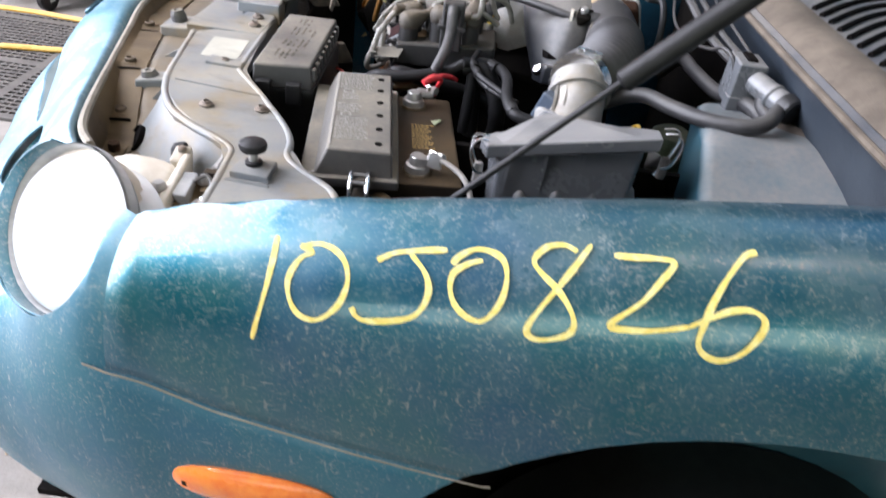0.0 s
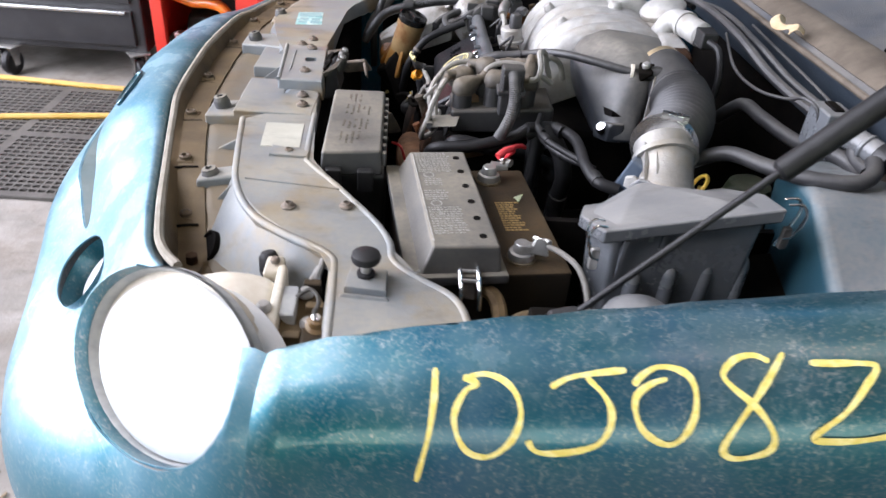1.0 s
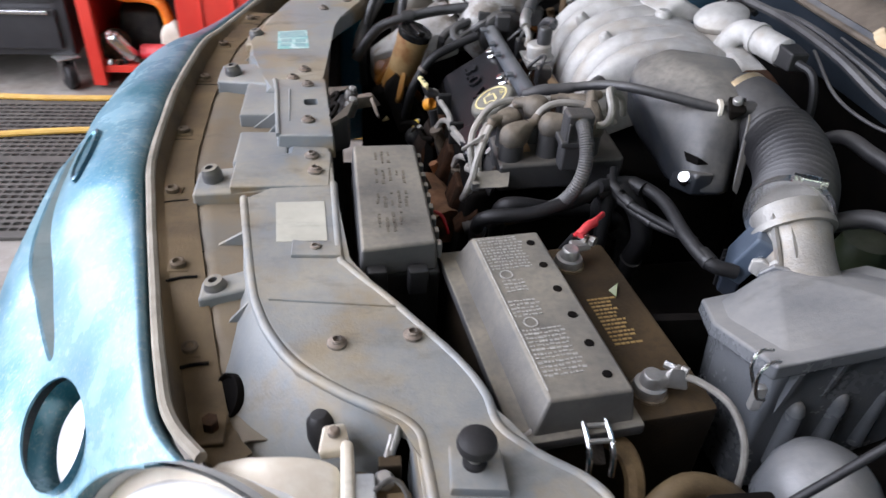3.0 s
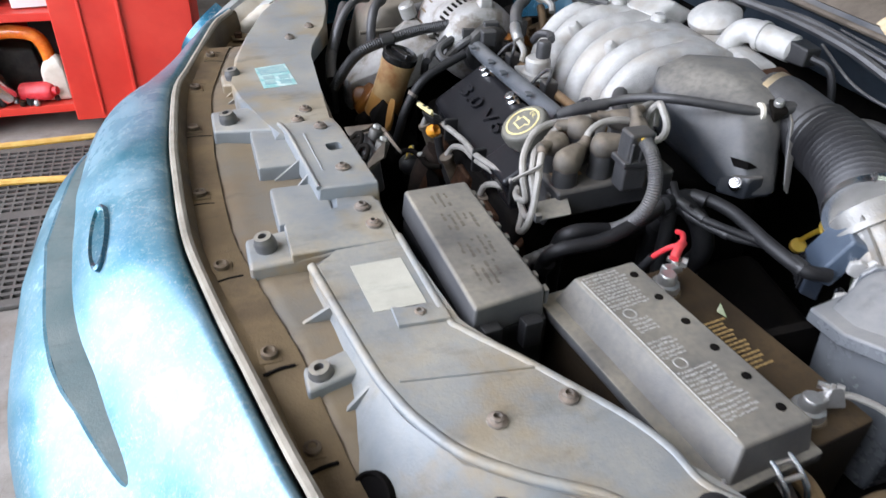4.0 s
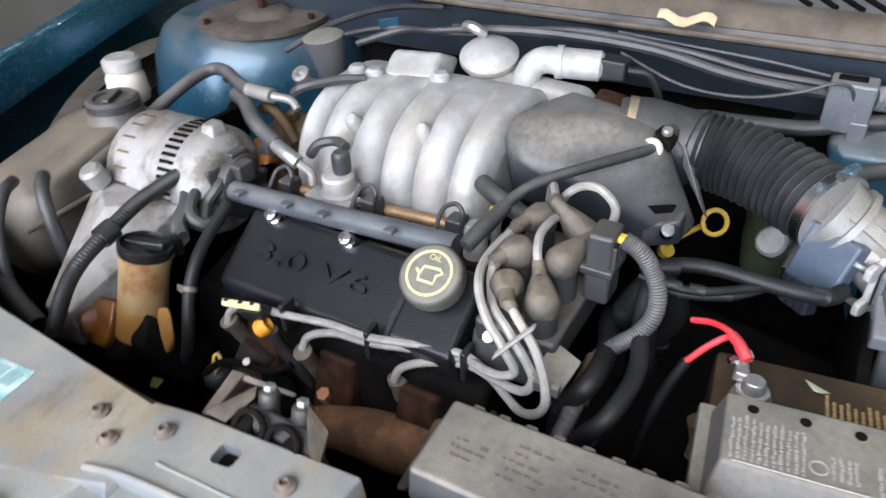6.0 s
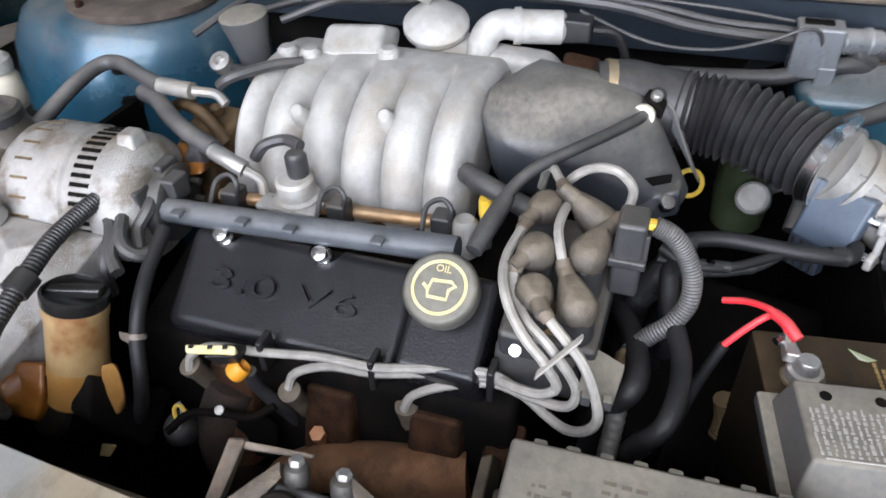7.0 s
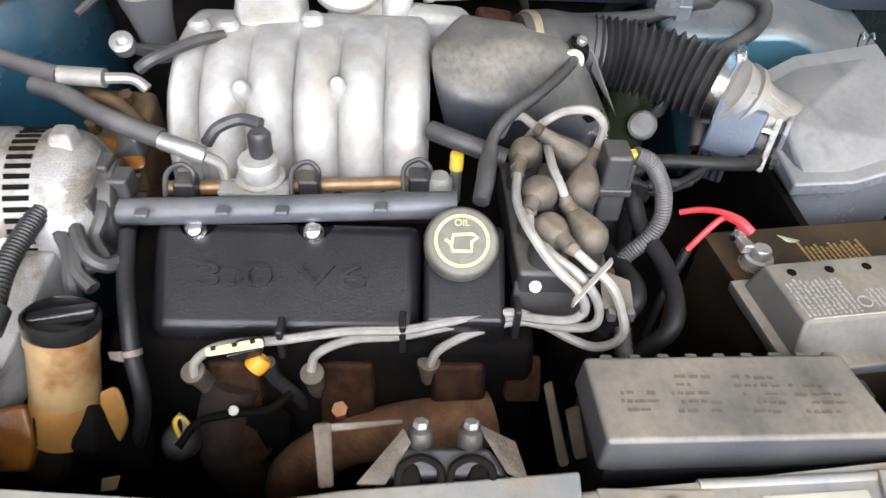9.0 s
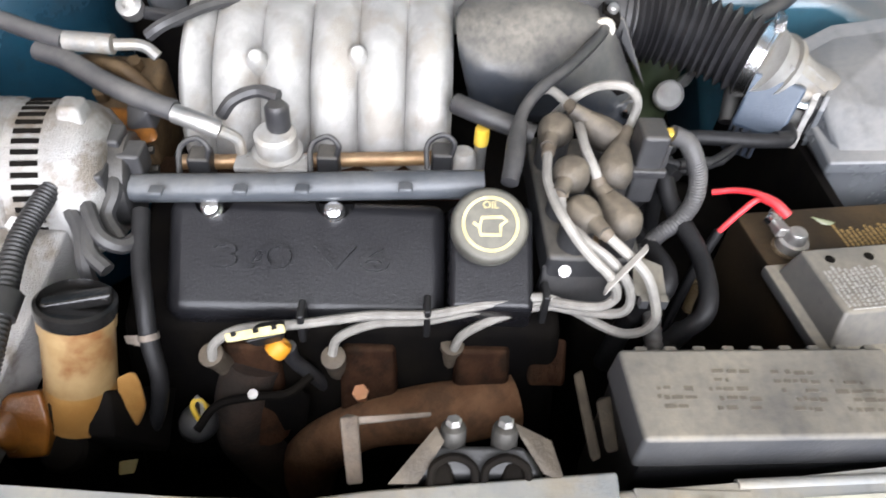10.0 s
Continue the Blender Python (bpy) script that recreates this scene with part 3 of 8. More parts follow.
    tagged(finish("air_hose", tube([(-2.7, 2.55, 0.025), (-2.0, 2.66, 0.026), (-1.45, 2.76, 0.026), (-1.0, 2.82, 0.026), (-0.55, 2.79, 0.022), (0.3, 2.8, 0.012)], 0.012, 8), AIRHOSE), "orange air hose lying across the rubber mat", "hose", group="air hoses")


def floor_dirt():
    """Grit and crumbled leaves swept up on the concrete beside the car's nose."""
    rnd = random.Random(21)
    bm = bmesh.new()
    for k in range(900):
        x, y = -1.55 + 0.98 * rnd.random(), 0.72 + 0.72 * rnd.random() ** 0.8
        if y > 1.40 - 0.07 * math.sin(x * 19) - 0.05 * math.sin(x * 47):
            continue
        w = rnd.choice((0.002, 0.003, 0.004, 0.005, 0.008))
        m = Matrix.Translation((x, y, w * 0.35)) @ Euler((rnd.uniform(-0.5, 0.5), rnd.uniform(-0.5, 0.5), rnd.uniform(0, 3))).to_matrix().to_4x4() @ Matrix.Diagonal((w * rnd.uniform(1, 2.2), w, w * rnd.uniform(0.4, 0.9), 1))
        bmesh.ops.create_icosphere(bm, subdivisions=1, radius=0.6, matrix=m)
    tagged(finish("floor_grit", bm, GRIT, smooth=False), "brown grit and leaf crumbs on the concrete floor", "grit", kind="stuff")


workshop()
floor_dirt()
hole_mat()
cabinets()

# ---------------------------------------------------------------- the car's skin
CREST = [(1.25, 0.522, 1.02, 0), (0.9, 0.530, 1.035, 0), (0.577, 0.545, 0.988, 0), (0.3, 0.566, 0.932, 0), (0.0, 0.588, 0.879, 0), (-0.09, 0.597, 0.859, 0.08), (-0.165, 0.658, 0.846, 0.9),
         (-0.23, 0.733, 0.834, 1.7), (-0.255, 0.80, 0.838, 2.0), (-0.286, 0.929, 0.842, 2.25), (-0.310, 1.036, 0.847, 2.6), (-0.326, 1.13, 0.856, 2.9), (-0.333, 1.31, 0.862, 3)]
# sections, outward and up from the crest: fender side, headlight, corner, nose
SECTIONS = [
    [(-0.012, -0.055), (-0.004, -0.012), (0.012, -0.002), (0.032, 0.0), (0.062, -0.009), (0.084, -0.027), (0.100, -0.050), (0.111, -0.081), (0.118, -0.119), (0.122, -0.169), (0.122, -0.229), (0.114, -0.31), (0.092, -0.41), (0.06, -0.49)],
    [(-0.012, -0.04), (-0.004, -0.008), (0.003, -0.006), (0.011, -0.016), (0.022, -0.030), (0.034, -0.045), (0.047, -0.060), (0.066, -0.082), (0.090, -0.108), (0.122, -0.140), (0.150, -0.195), (0.160, -0.285), (0.145, -0.40), (0.105, -0.49)],
    [(-0.012, -0.03), (-0.004, -0.008), (0.004, -0.003), (0.014, -0.012), (0.028, -0.028), (0.048, -0.053), (0.070, -0.082), (0.092, -0.108), (0.128, -0.140), (0.175, -0.175), (0.202, -0.24), (0.205, -0.33), (0.185, -0.43), (0.14, -0.52)],
    [(-0.012, -0.03), (-0.004, -0.008), (0.004, -0.001), (0.02, 0.0), (0.05, -0.008), (0.085, -0.03), (0.112, -0.062), (0.142, -0.105), (0.180, -0.145), (0.208, -0.20), (0.216, -0.28), (0.208, -0.37), (0.18, -0.45), (0.14, -0.52)],
]
SIDE = SECTIONS[0]


def skin_rows(step=9):
    """The crest's places, outward ways and blend, from one side's rear round the nose to the other."""
    a = smooth_path([r[:3] for r in CREST], step)
    w = smooth_path([(r[3], 0, 0) for r in CREST], step)
    a, w = list(a), [min(3, max(0, q.x)) for q in w]
    a += [Vector((p.x, 2 * MID - p.y, p.z)) for p in reversed(a[:-1])]
    w += list(reversed(w[:-1]))
    out = []
    for i, p in enumerate(a):
        d = a[min(i + 1, len(a) - 1)] - a[max(i - 1, 0)]
        n = Vector((d.y, -d.x, 0)).normalized()
        out.append((p, -n if n.dot(p - Vector((0.6, MID, p.z))) < 0 else n, w[i]))
    return out


def skin_profile(w, q):
    """Outward and up at q (0 inner edge, 1 bottom) of the blended section."""
    f = q * (len(SIDE) - 1)
    i = min(int(f), len(SIDE) - 2)
    k = f - i

    def at(j):
        j = min(max(j, 0), len(SIDE) - 1)
        n = min(int(w), 2)
        return Vector(SECTIONS[n][j]).lerp(Vector(SECTIONS[n + 1][j]), w - n)
    a, b, c, d = at(i - 1), at(i), at(i + 1), at(i + 2)
    return 0.5 * ((2 * b) + (c - a) * k + (2 * a - 5 * b + 4 * c - d) * k * k + (3 * b - a - 3 * c + d) * k ** 3)


SKIN = skin_rows()


def skin_place(row, q, out=0.0):
    """A place on the skin; along the fenders the inner edge is folded down on a straight line."""
    p, n, w = row
    o = skin_profile(w, q)
    ox, oz = o.x, o.y
    if w < 0.6:
        side = 1 - w / 0.6
        oz += side * lerp_rows([(-0.09, 0.0), (0.0, 0.006), (0.1, 0.010), (0.3, 0.012), (0.6, 0.003)], p.x)[0] * min(1.0, max(0.0, (0.075 - ox) / 0.05))
        cut = side * max(0.0, abs(p.y - MID) * -1 + MID - 0.558)
        if ox < cut:
            oz -= (cut - ox) * 0.9
            ox = cut - (cut - ox) * 0.10
    return p + n * (ox + out) + Vector((0, 0, oz))


def seam_q(x):
    """Where the seam between fender and bumper cover runs on the section at x."""
    drop = lerp_rows([(-0.10, -0.110), (-0.074, -0.122), (0.03, -0.166), (0.163, -0.207), (0.28, -0.238)], x)[0]
    lo, hi = 0.3, 1.0
    for _ in range(20):
        mid = (lo + hi) / 2
        lo, hi = (mid, hi) if skin_profile(0, mid).y > drop else (lo, mid)
    return lo


SEAM_X, K1, K2 = -0.074, 26, 22


def skin_sheet(pick):
    """The sheet over the columns and rows that pick(row, upper) takes."""
    bm = bmesh.new()
    made = {}

    def vert(i, j):
        if (i, j) not in made:
            row = SKIN[i]
            s = seam_q(row[0].x)
            q = s * j / K1 if j <= K1 else s + (1 - s) * (j - K1) / K2
            made[i, j] = bm.verts.new(skin_place(row, q))
        return made[i, j]
    for i in range(len(SKIN) - 1):
        for j in range(K1 + K2):
            if pick(SKIN[i], SKIN[i + 1], j < K1):
                bm.faces.new((vert(i, j), vert(i + 1, j), vert(i + 1, j + 1), vert(i, j + 1)))
    bmesh.ops.recalc_face_normals(bm, faces=bm.faces[:])
    up = sum((f.normal.dot(f.calc_center_median() - Vector((0.6, MID, 0.7))) for f in bm.faces))
    if up < 0:
        bmesh.ops.reverse_faces(bm, faces=bm.faces[:])
    # roll the free border inwards
    rim = [v for v in bm.verts if v.is_boundary]
    for v in rim:
        v.co -= v.normal * 0.004
    return thicken(bm, 0.0025)


HEAD = (Vector((-0.190, 0.618, 0.786)), Vector((-0.103, 0.095, -0.022)), Vector((0.033, 0.036, 0.073)))
OVAL = (Vector((-0.353, 0.822, 0.732)), Vector((-0.022, 0.068, -0.009)), Vector((0.037, -0.007, 0.038)))


def flip(v):
    return Vector((v.x, 2 * MID - v.y, v.z))


def flip_way(v):
    return Vector((v.x, -v.y, v.z))


def oval_of(o, mirror):
    c, a, b = o
    if mirror:
        c, a, b = flip(c), flip_way(a), flip_way(b)
    n = a.cross(b).normalized()
    if n.x > 0:
        n = -n
    return c, a, b, n


def oval_ring(c, a, b, n, size, depth, k=40):
    return [c + size * (a * math.cos(2 * math.pi * i / k) + b * math.sin(2 * math.pi * i / k)) + n * depth for i in range(k)]


def oval_rings(rings, bm=None, cap=True):
    bm = bm or bmesh.new()
    vs = [[bm.verts.new(p) for p in r] for r in rings]
    for a, b in zip(vs, vs[1:]):
        for i in range(len(a)):
            bm.faces.new((a[i], a[(i + 1) % len(a)], b[(i + 1) % len(a)], b[i]))
    if cap:
        bm.faces.new(vs[0])
        bm.faces.new(vs[-1])
    return bm


def oval_cutter(o, mirror, size=1.0, inner=-0.07, outer=0.12):
    c, a, b, n = oval_of(o, mirror)
    return oval_rings([oval_ring(c, a, b, n, size, inner), oval_ring(c, a, b, n, size, outer)])


def wheel_cutter(side):
    y = 0.3 if side == 0 else 2 * MID - 0.3
    return rod((0.56, y - 0.35, 0.405), (0.56, y + 0.35, 0.405), 0.42, seg=64)


car = thing("car", "dusty teal saloon car with its bonnet up", "car")
for side in (0, 1):
    near = (lambda r: r[0].y < MID) if side == 0 else (lambda r: r[0].y > MID)
    f = part("fender", skin_sheet(lambda r, s, up, near=near: near(r) and near(s) and ((up and min(r[0].x, s[0].x) >= SEAM_X) or (not up and min(r[0].x, s[0].x) > 0.285))), PAINT, car, "teal front fender with scratched dusty paint")
    carve(f, [wheel_cutter(side), oval_cutter(HEAD, side, 1.03)])
    # dark liner and tyre; a near-black plate is added as the arch's shade
    y = 0.52 if side == 0 else 2 * MID - 0.52
    s = 1 if side == 0 else -1
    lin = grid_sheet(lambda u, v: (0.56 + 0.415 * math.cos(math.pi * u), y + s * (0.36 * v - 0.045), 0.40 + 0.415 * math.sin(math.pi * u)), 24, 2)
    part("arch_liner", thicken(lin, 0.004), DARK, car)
    part("arch_shade_plate", box(0.56, y + s * 0.33, 0.42, 0.86, 0.01, 0.82), DARK, car)
    w = part("wheel", lathe([(0.10, 0), (0.19, 0.01), (0.205, 0.04), (0.205, 0.16), (0.10, 0.17)], (0.58, y - 0.085 if side else y - 0.085, 0.315), (0, 1, 0), 32), STEEL, car)
    part("tyre", lathe([(0.205, -0.01), (0.27, -0.02), (0.308, 0.01), (0.312, 0.09), (0.308, 0.17), (0.27, 0.195), (0.205, 0.185)], (0.58, y - 0.085, 0.315), (0, 1, 0), 40), RUBBER, w)


def mirror_half(ob):
    """Keeps the driver's half of a mesh and mirrors it over the middle line."""
    bm = bmesh.new()
    bm.from_mesh(ob.data)
    bmesh.ops.bisect_plane(bm, geom=bm.verts[:] + bm.edges[:] + bm.faces[:], plane_co=(0, MID, 0), plane_no=(0, 1, 0), clear_outer=True)
    two = bmesh.ops.duplicate(bm, geom=bm.verts[:] + bm.edges[:] + bm.faces[:])["geom"]
    for v in two:
        if isinstance(v, bmesh.types.BMVert):
            v.co.y = 2 * MID - v.co.y
    bmesh.ops.reverse_faces(bm, faces=[f for f in two if isinstance(f, bmesh.types.BMFace)])
    bmesh.ops.remove_doubles(bm, verts=bm.verts[:], dist=0.0004)
    bm.to_mesh(ob.data)
    bm.free()


# bumper wears the paint whose haze stands for dust and door light
bumper = part("bumper_cover", skin_sheet(lambda r, s, up: (min(r[0].x, s[0].x) < SEAM_X) or (not up and max(r[0].x, s[0].x) < 0.30)), NOSE, car, "dusty teal bumper cover, upward faces painted paler for door light")

# the grille is a slot that follows the nose: upper and lower edge over the way across
NOSE = sorted((r for r in SKIN if r[0].x < -0.2), key=lambda r: r[0].y)


def nose_at(y, q, out=0.0):
    for a, b in zip(NOSE, NOSE[1:]):
        if y <= b[0].y:
            break
    return skin_place(a, q, out).lerp(skin_place(b, q, out), (y - a[0].y) / (b[0].y - a[0].y))


def slot_loop(grow, out, k=56):
    """The slot's rim, grown by a share of its size, on the skin or set out from it."""
    pts = []
    for i in range(k):
        f = 2 * math.pi * i / k
        c, sn = math.cos(f), math.sin(f)
        y = MID + SLOT_HALF * grow * math.copysign(abs(c) ** 0.62, c)
        w = 1 - abs(y - MID) / SLOT_HALF
        top, bot = lerp_rows(SLOT, w)
        m, h = (top + bot) / 2, (bot - top) / 2 * grow
        pts.append(nose_at(y, m - h * math.copysign(abs(sn) ** 0.8, sn), out))
    return pts


SLOT_HALF = 0.375
SLOT = [(-0.1, 0.498, 0.562), (0.0, 0.498, 0.562), (0.16, 0.488, 0.560), (0.30, 0.472, 0.560), (0.5, 0.462, 0.562), (1.0, 0.452, 0.576)]
slot_cut = oval_rings([slot_loop(1.0, -0.10), slot_loop(1.0, 0.10)])
carve(bumper, [wheel_cutter(0), oval_cutter(HEAD, 0, 1.03), oval_cutter(OVAL, 0, 1.0), slot_cut])
mirror_half(bumper)
for side in (0, 1):
    c, a, b, n = oval_of(HEAD, side)
    h = part("headlight", oval_rings([oval_ring(c, a, b, n, 1.03, -0.002), oval_ring(c, a, b, n, 1.035, -0.010), oval_ring(c, a, b, n, 0.985, -0.016), oval_ring(c, a, b, n, 0.985, -0.004), oval_ring(c, a, b, n, 1.005, 0.000)], cap=False), BEZEL, car, "oval headlight with a thin grey bezel")

    def pocket(u, v, c=c, a=a, b=b, n=n):
        f = radians(-150 + 205 * u)
        return c + (1.03 - 0.02 * v) * (a * math.cos(f) + b * math.sin(f)) + n * (0.014 - 0.05 * v)
    part("pocket_wall", thicken(grid_sheet(pocket, 40, 4), 0.002), PAINT, h, "teal wall of the headlight recess")
    part("shell", oval_rings([oval_ring(c, a, b, n, 0.99, -0.012), oval_ring(c, a, b, n, 0.96, -0.030), oval_ring(c, a, b, n, 0.80, -0.055), oval_ring(c, a, b, n, 0.5, -0.075)]), CREAM, h, "cream plastic reflector shell")
    rings = [oval_ring(c - a * 0.075 - b * 0.01, a, b, n, q * 0.955, dz) for q, dz in ((0.99, -0.045), (0.985, -0.008), (0.95, 0.0), (0.82, 0.009), (0.6, 0.016), (0.35, 0.021), (0.1, 0.023))]
    part("lens", oval_rings(rings), LENS, h, "oval headlight lens coloured white for haze and daylight glare")
    c, a, b, n = oval_of(OVAL, side)
    o = part("front_lamp", oval_rings([oval_ring(c, a, b, n, 1.0, 0.004), oval_ring(c, a, b, n, 1.0, -0.06), oval_ring(c, a, b, n, 0.96, -0.06), oval_ring(c, a, b, n, 0.99, 0.004)], cap=False), PAINT, car)
    c2 = c + a * -0.06 + b * 0.12 - n * 0.010
    part("lens", oval_rings([oval_ring(c2, a, b, n, q, dz) for q, dz in ((0.90, -0.03), (0.88, -0.008), (0.7, -0.003), (0.4, 0.0), (0.08, 0.001))]), LENS, o, "small white oval lamp lens")
g = part("grille", oval_rings([slot_loop(1.0, -0.003), slot_loop(0.99, -0.055), slot_loop(0.96, -0.055), slot_loop(0.985, -0.003)], cap=False), GRILLEP, car, "long oval grille opening in the bumper cover")
part("grille_panel", oval_rings([slot_loop(0.975, -0.030), slot_loop(0.975, -0.055)]), GRILLEP, g, "dusty teal plastic grille panel")


def gap_place(u, v):
    """A near-black strip painted as the shaded slit between the nose and the grille panel."""
    y = MID + SLOT_HALF * 0.93 * (2 * u - 1)
    w = 1 - abs(y - MID) / SLOT_HALF
    top, bot = lerp_rows(SLOT, w)
    return nose_at(y, top + (bot - top) * (0.10 + (0.10 + 0.22 * abs(2 * u - 1)) * v), -0.0275)


part("slit", thicken(grid_sheet(gap_place, 60, 3), 0.002), DARK, g, "near-black strip painted as the shaded gap above the grille panel")
c, a = nose_at(1.168, 0.362), (nose_at(1.218, 0.352) - nose_at(1.118, 0.372)) / 2
b = (nose_at(1.168, 0.335) - nose_at(1.168, 0.389)) * 0.42
n = a.cross(b).normalized()
n = -n if n.z < 0 else n
part("badge", oval_rings([oval_ring(c, a, b, n, 1.0, -0.006), oval_ring(c, a, b, n, 1.0, 0.003), oval_ring(c, a, b, n, 0.93, 0.0045), oval_ring(c, a, b, n, 0.86, 0.0035), oval_ring(c, a, b, n, 0.80, 0.0015), oval_ring(c, a, b, n, 0.3, 0.002)]), PAINT, car, "plain oval badge in worn teal")

# weather strip along the front edge
strip = [r[0] - r[1] * 0.012 + Vector((0, 0, -0.004)) for r in SKIN if r[0].x < -0.2]
part("weather_strip", tube(strip[::3], 0.0054, 8, 3), SEAL, car, "dust-covered rubber weather strip")


# ---------------------------------------------------------------- covers behind the bumper
def pin(x, y, z, parent, r=0.011, tall=0.010):
    """A push pin with a washer under it."""
    p = part("push_pin", lathe([(r, 0), (r, 0.003), (r * 0.62, 0.0045), (r * 0.62, tall), (r * 0.4, tall + 0.001), (r * 0.36, tall - 0.003), (0, tall - 0.003)], (x, y, z), seg=12), PIN, parent)
    return p


shield = thing("radiator_cover", "grey dusty moulded plastic cover over the radiator support", "radiator cover")
plan = [(-0.108, 1.152), (-0.102, 1.05), (-0.094, 0.917), (-0.087, 0.902), (-0.051, 0.859), (-0.024, 0.822), (0.006, 0.776), (0.022, 0.740), (0.027, 0.705), (0.050, 0.682), (0.082, 0.657), (0.096, 0.634), (0.104, 0.600), (0.104, 0.566),
        (-0.028, 0.566), (-0.035, 0.677), (-0.043, 0.716), (-0.092, 0.750), (-0.130, 0.779), (-0.154, 0.812), (-0.168, 0.845), (-0.178, 0.89), (-0.202, 1.034), (-0.160, 1.046), (-0.160, 1.152)]
part("side_panel", slab(plan, 0.832, 0.857, 0.008, seg=4), SHIELD, shield)
part("step_line", slab([(-0.158, 0.860), (-0.046, 0.846), (-0.046, 0.8435), (-0.158, 0.8575)], 0.856, 0.8590, 0.0005), SHIELD, shield)
lip = [(-0.104, 1.06), (-0.096, 0.93), (-0.088, 0.906), (-0.054, 0.861), (-0.027, 0.822), (0.003, 0.776), (0.019, 0.740), (0.025, 0.706), (0.048, 0.680), (0.080, 0.655), (0.093, 0.633), (0.099, 0.600), (0.100, 0.570)]
part("lip", tube([(x, y, 0.8545) for x, y in lip], 0.0046, 10, 5), SHIELD, shield, "rounded raised lip of the cover")
lip = [(-0.026, 0.570), (-0.032, 0.676), (-0.042, 0.713), (-0.092, 0.747), (-0.128, 0.777), (-0.151, 0.812), (-0.165, 0.846), (-0.176, 0.89), (-0.199, 1.032)]
part("lip", tube([(x, y, 0.8535) for x, y in lip], 0.0050, 10, 5), SHIELD, shield, "rounded raised lip of the cover")
part("notch_wall", hull([(-0.034, 0.60, 0.852), (-0.030, 0.60, 0.852), (-0.040, 0.712, 0.852), (-0.036, 0.712, 0.852), (-0.034, 0.60, 0.79), (-0.030, 0.60, 0.79), (-0.042, 0.712, 0.79), (-0.036, 0.712, 0.79)], 0.001), SHIELD, shield, "side wall of the cover's notch")
part("recess_edge", hull([(-0.024, 0.640, 0.8565), (0.024, 0.636, 0.8565), (-0.024, 0.646, 0.8565), (0.024, 0.642, 0.8565), (-0.020, 0.642, 0.8595), (0.022, 0.638, 0.8595)]), SHIELD, shield)
far = [(-0.117, 1.30), (-0.117, 1.569), (-0.100, 1.61), (-0.059, 1.695), (-0.045, 1.784), (-0.02, 1.90), (-0.10, 1.92), (-0.16, 1.80), (-0.195, 1.68), (-0.225, 1.588), (-0.238, 1.483), (-0.236, 1.423), (-0.200, 1.352), (-0.200, 1.30)]
part("side_panel", slab(far, 0.832, 0.861, 0.008, seg=4), SHIELD, shield)
latch = hull([(-0.104, 1.143, 0.873), (-0.171, 1.147, 0.871), (-0.184, 1.290, 0.869), (-0.116, 1.296, 0.869), (-0.190, 1.336, 0.8615), (-0.119, 1.340, 0.8615), (-0.102, 1.141, 0.842), (-0.173, 1.145, 0.842), (-0.192, 1.34, 0.842), (-0.118, 1.345, 0.842)], 0.003)
mid = part("latch_cover", latch, SHIELD, shield, "raised middle section round the bonnet latch")
carve(mid, [box(-0.1355, 1.242, 0.872, 0.018, 0.020, 0.03, 0.004, 8)])
# near-black plate as the shade inside the slot
part("latch_slot", box(-0.1355, 1.242, 0.858, 0.020, 0.022, 0.004), DARK, mid)
part("edge_lip", tube([(-0.1705, 1.148, 0.8705), (-0.177, 1.22, 0.8695), (-0.1835, 1.290, 0.8685), (-0.190, 1.335, 0.861)], 0.0030, 8, 4), SHIELD, mid)
part("raised_line", hull([(-0.158, 1.186, 0.8700), (-0.161, 1.186, 0.8700), (-0.164, 1.282, 0.8690), (-0.167, 1.282, 0.8690), (-0.1595, 1.186, 0.8722), (-0.1655, 1.282, 0.8712)]), SHIELD, mid)
part("arm_pad", hull([(-0.216, 1.046, 0.8605), (-0.108, 1.052, 0.8578), (-0.216, 1.102, 0.8605), (-0.150, 1.104, 0.8595), (-0.148, 1.128, 0.8590), (-0.107, 1.130, 0.8580), (-0.216, 1.046, 0.835), (-0.108, 1.052, 0.835), (-0.216, 1.102, 0.835), (-0.107, 1.130, 0.835)], 0.002), SHIELD, shield)
# sloping front wall and the low front tray
tray = thing("front_tray", "brown dirt-covered plastic tray behind the bumper cover", "splash tray")
fr = [r for r in SKIN if r[0].x < -0.205]


def tray_z(y):
    """The tray's height: level behind the nose, falling towards the headlights."""
    k = min(1.0, max(0.0, (abs(y - MID) - 0.36) / 0.16))
    return 0.835 - 0.048 * k * k * (3 - 2 * k)


def inboard(u, d):
    r = fr[min(len(fr) - 1, int(u * (len(fr) - 1) + 0.5))]
    return r[0] - r[1] * d


def pan_place(u, v):
    p = inboard(u, 0.012 + 0.046 * v)
    k = min(1.0, v / 0.22)
    p.z += (tray_z(p.y) - p.z) * k * k - 0.006 * (1 - k) + 0.0012 * math.sin(u * 210) * k
    return p


def shelf_place(u, v):
    """The dirt-washed shelf behind the groove, up to the radiator cover."""
    e = inboard(0.02 + 0.96 * u, 0.056)
    p = e.lerp(Vector((-0.15 if abs(e.y - MID) < 0.45 else -0.10, e.y, 0)), v)
    p.z = tray_z(e.y) + 0.0035 * min(1, v * 8) - 0.0005
    return p


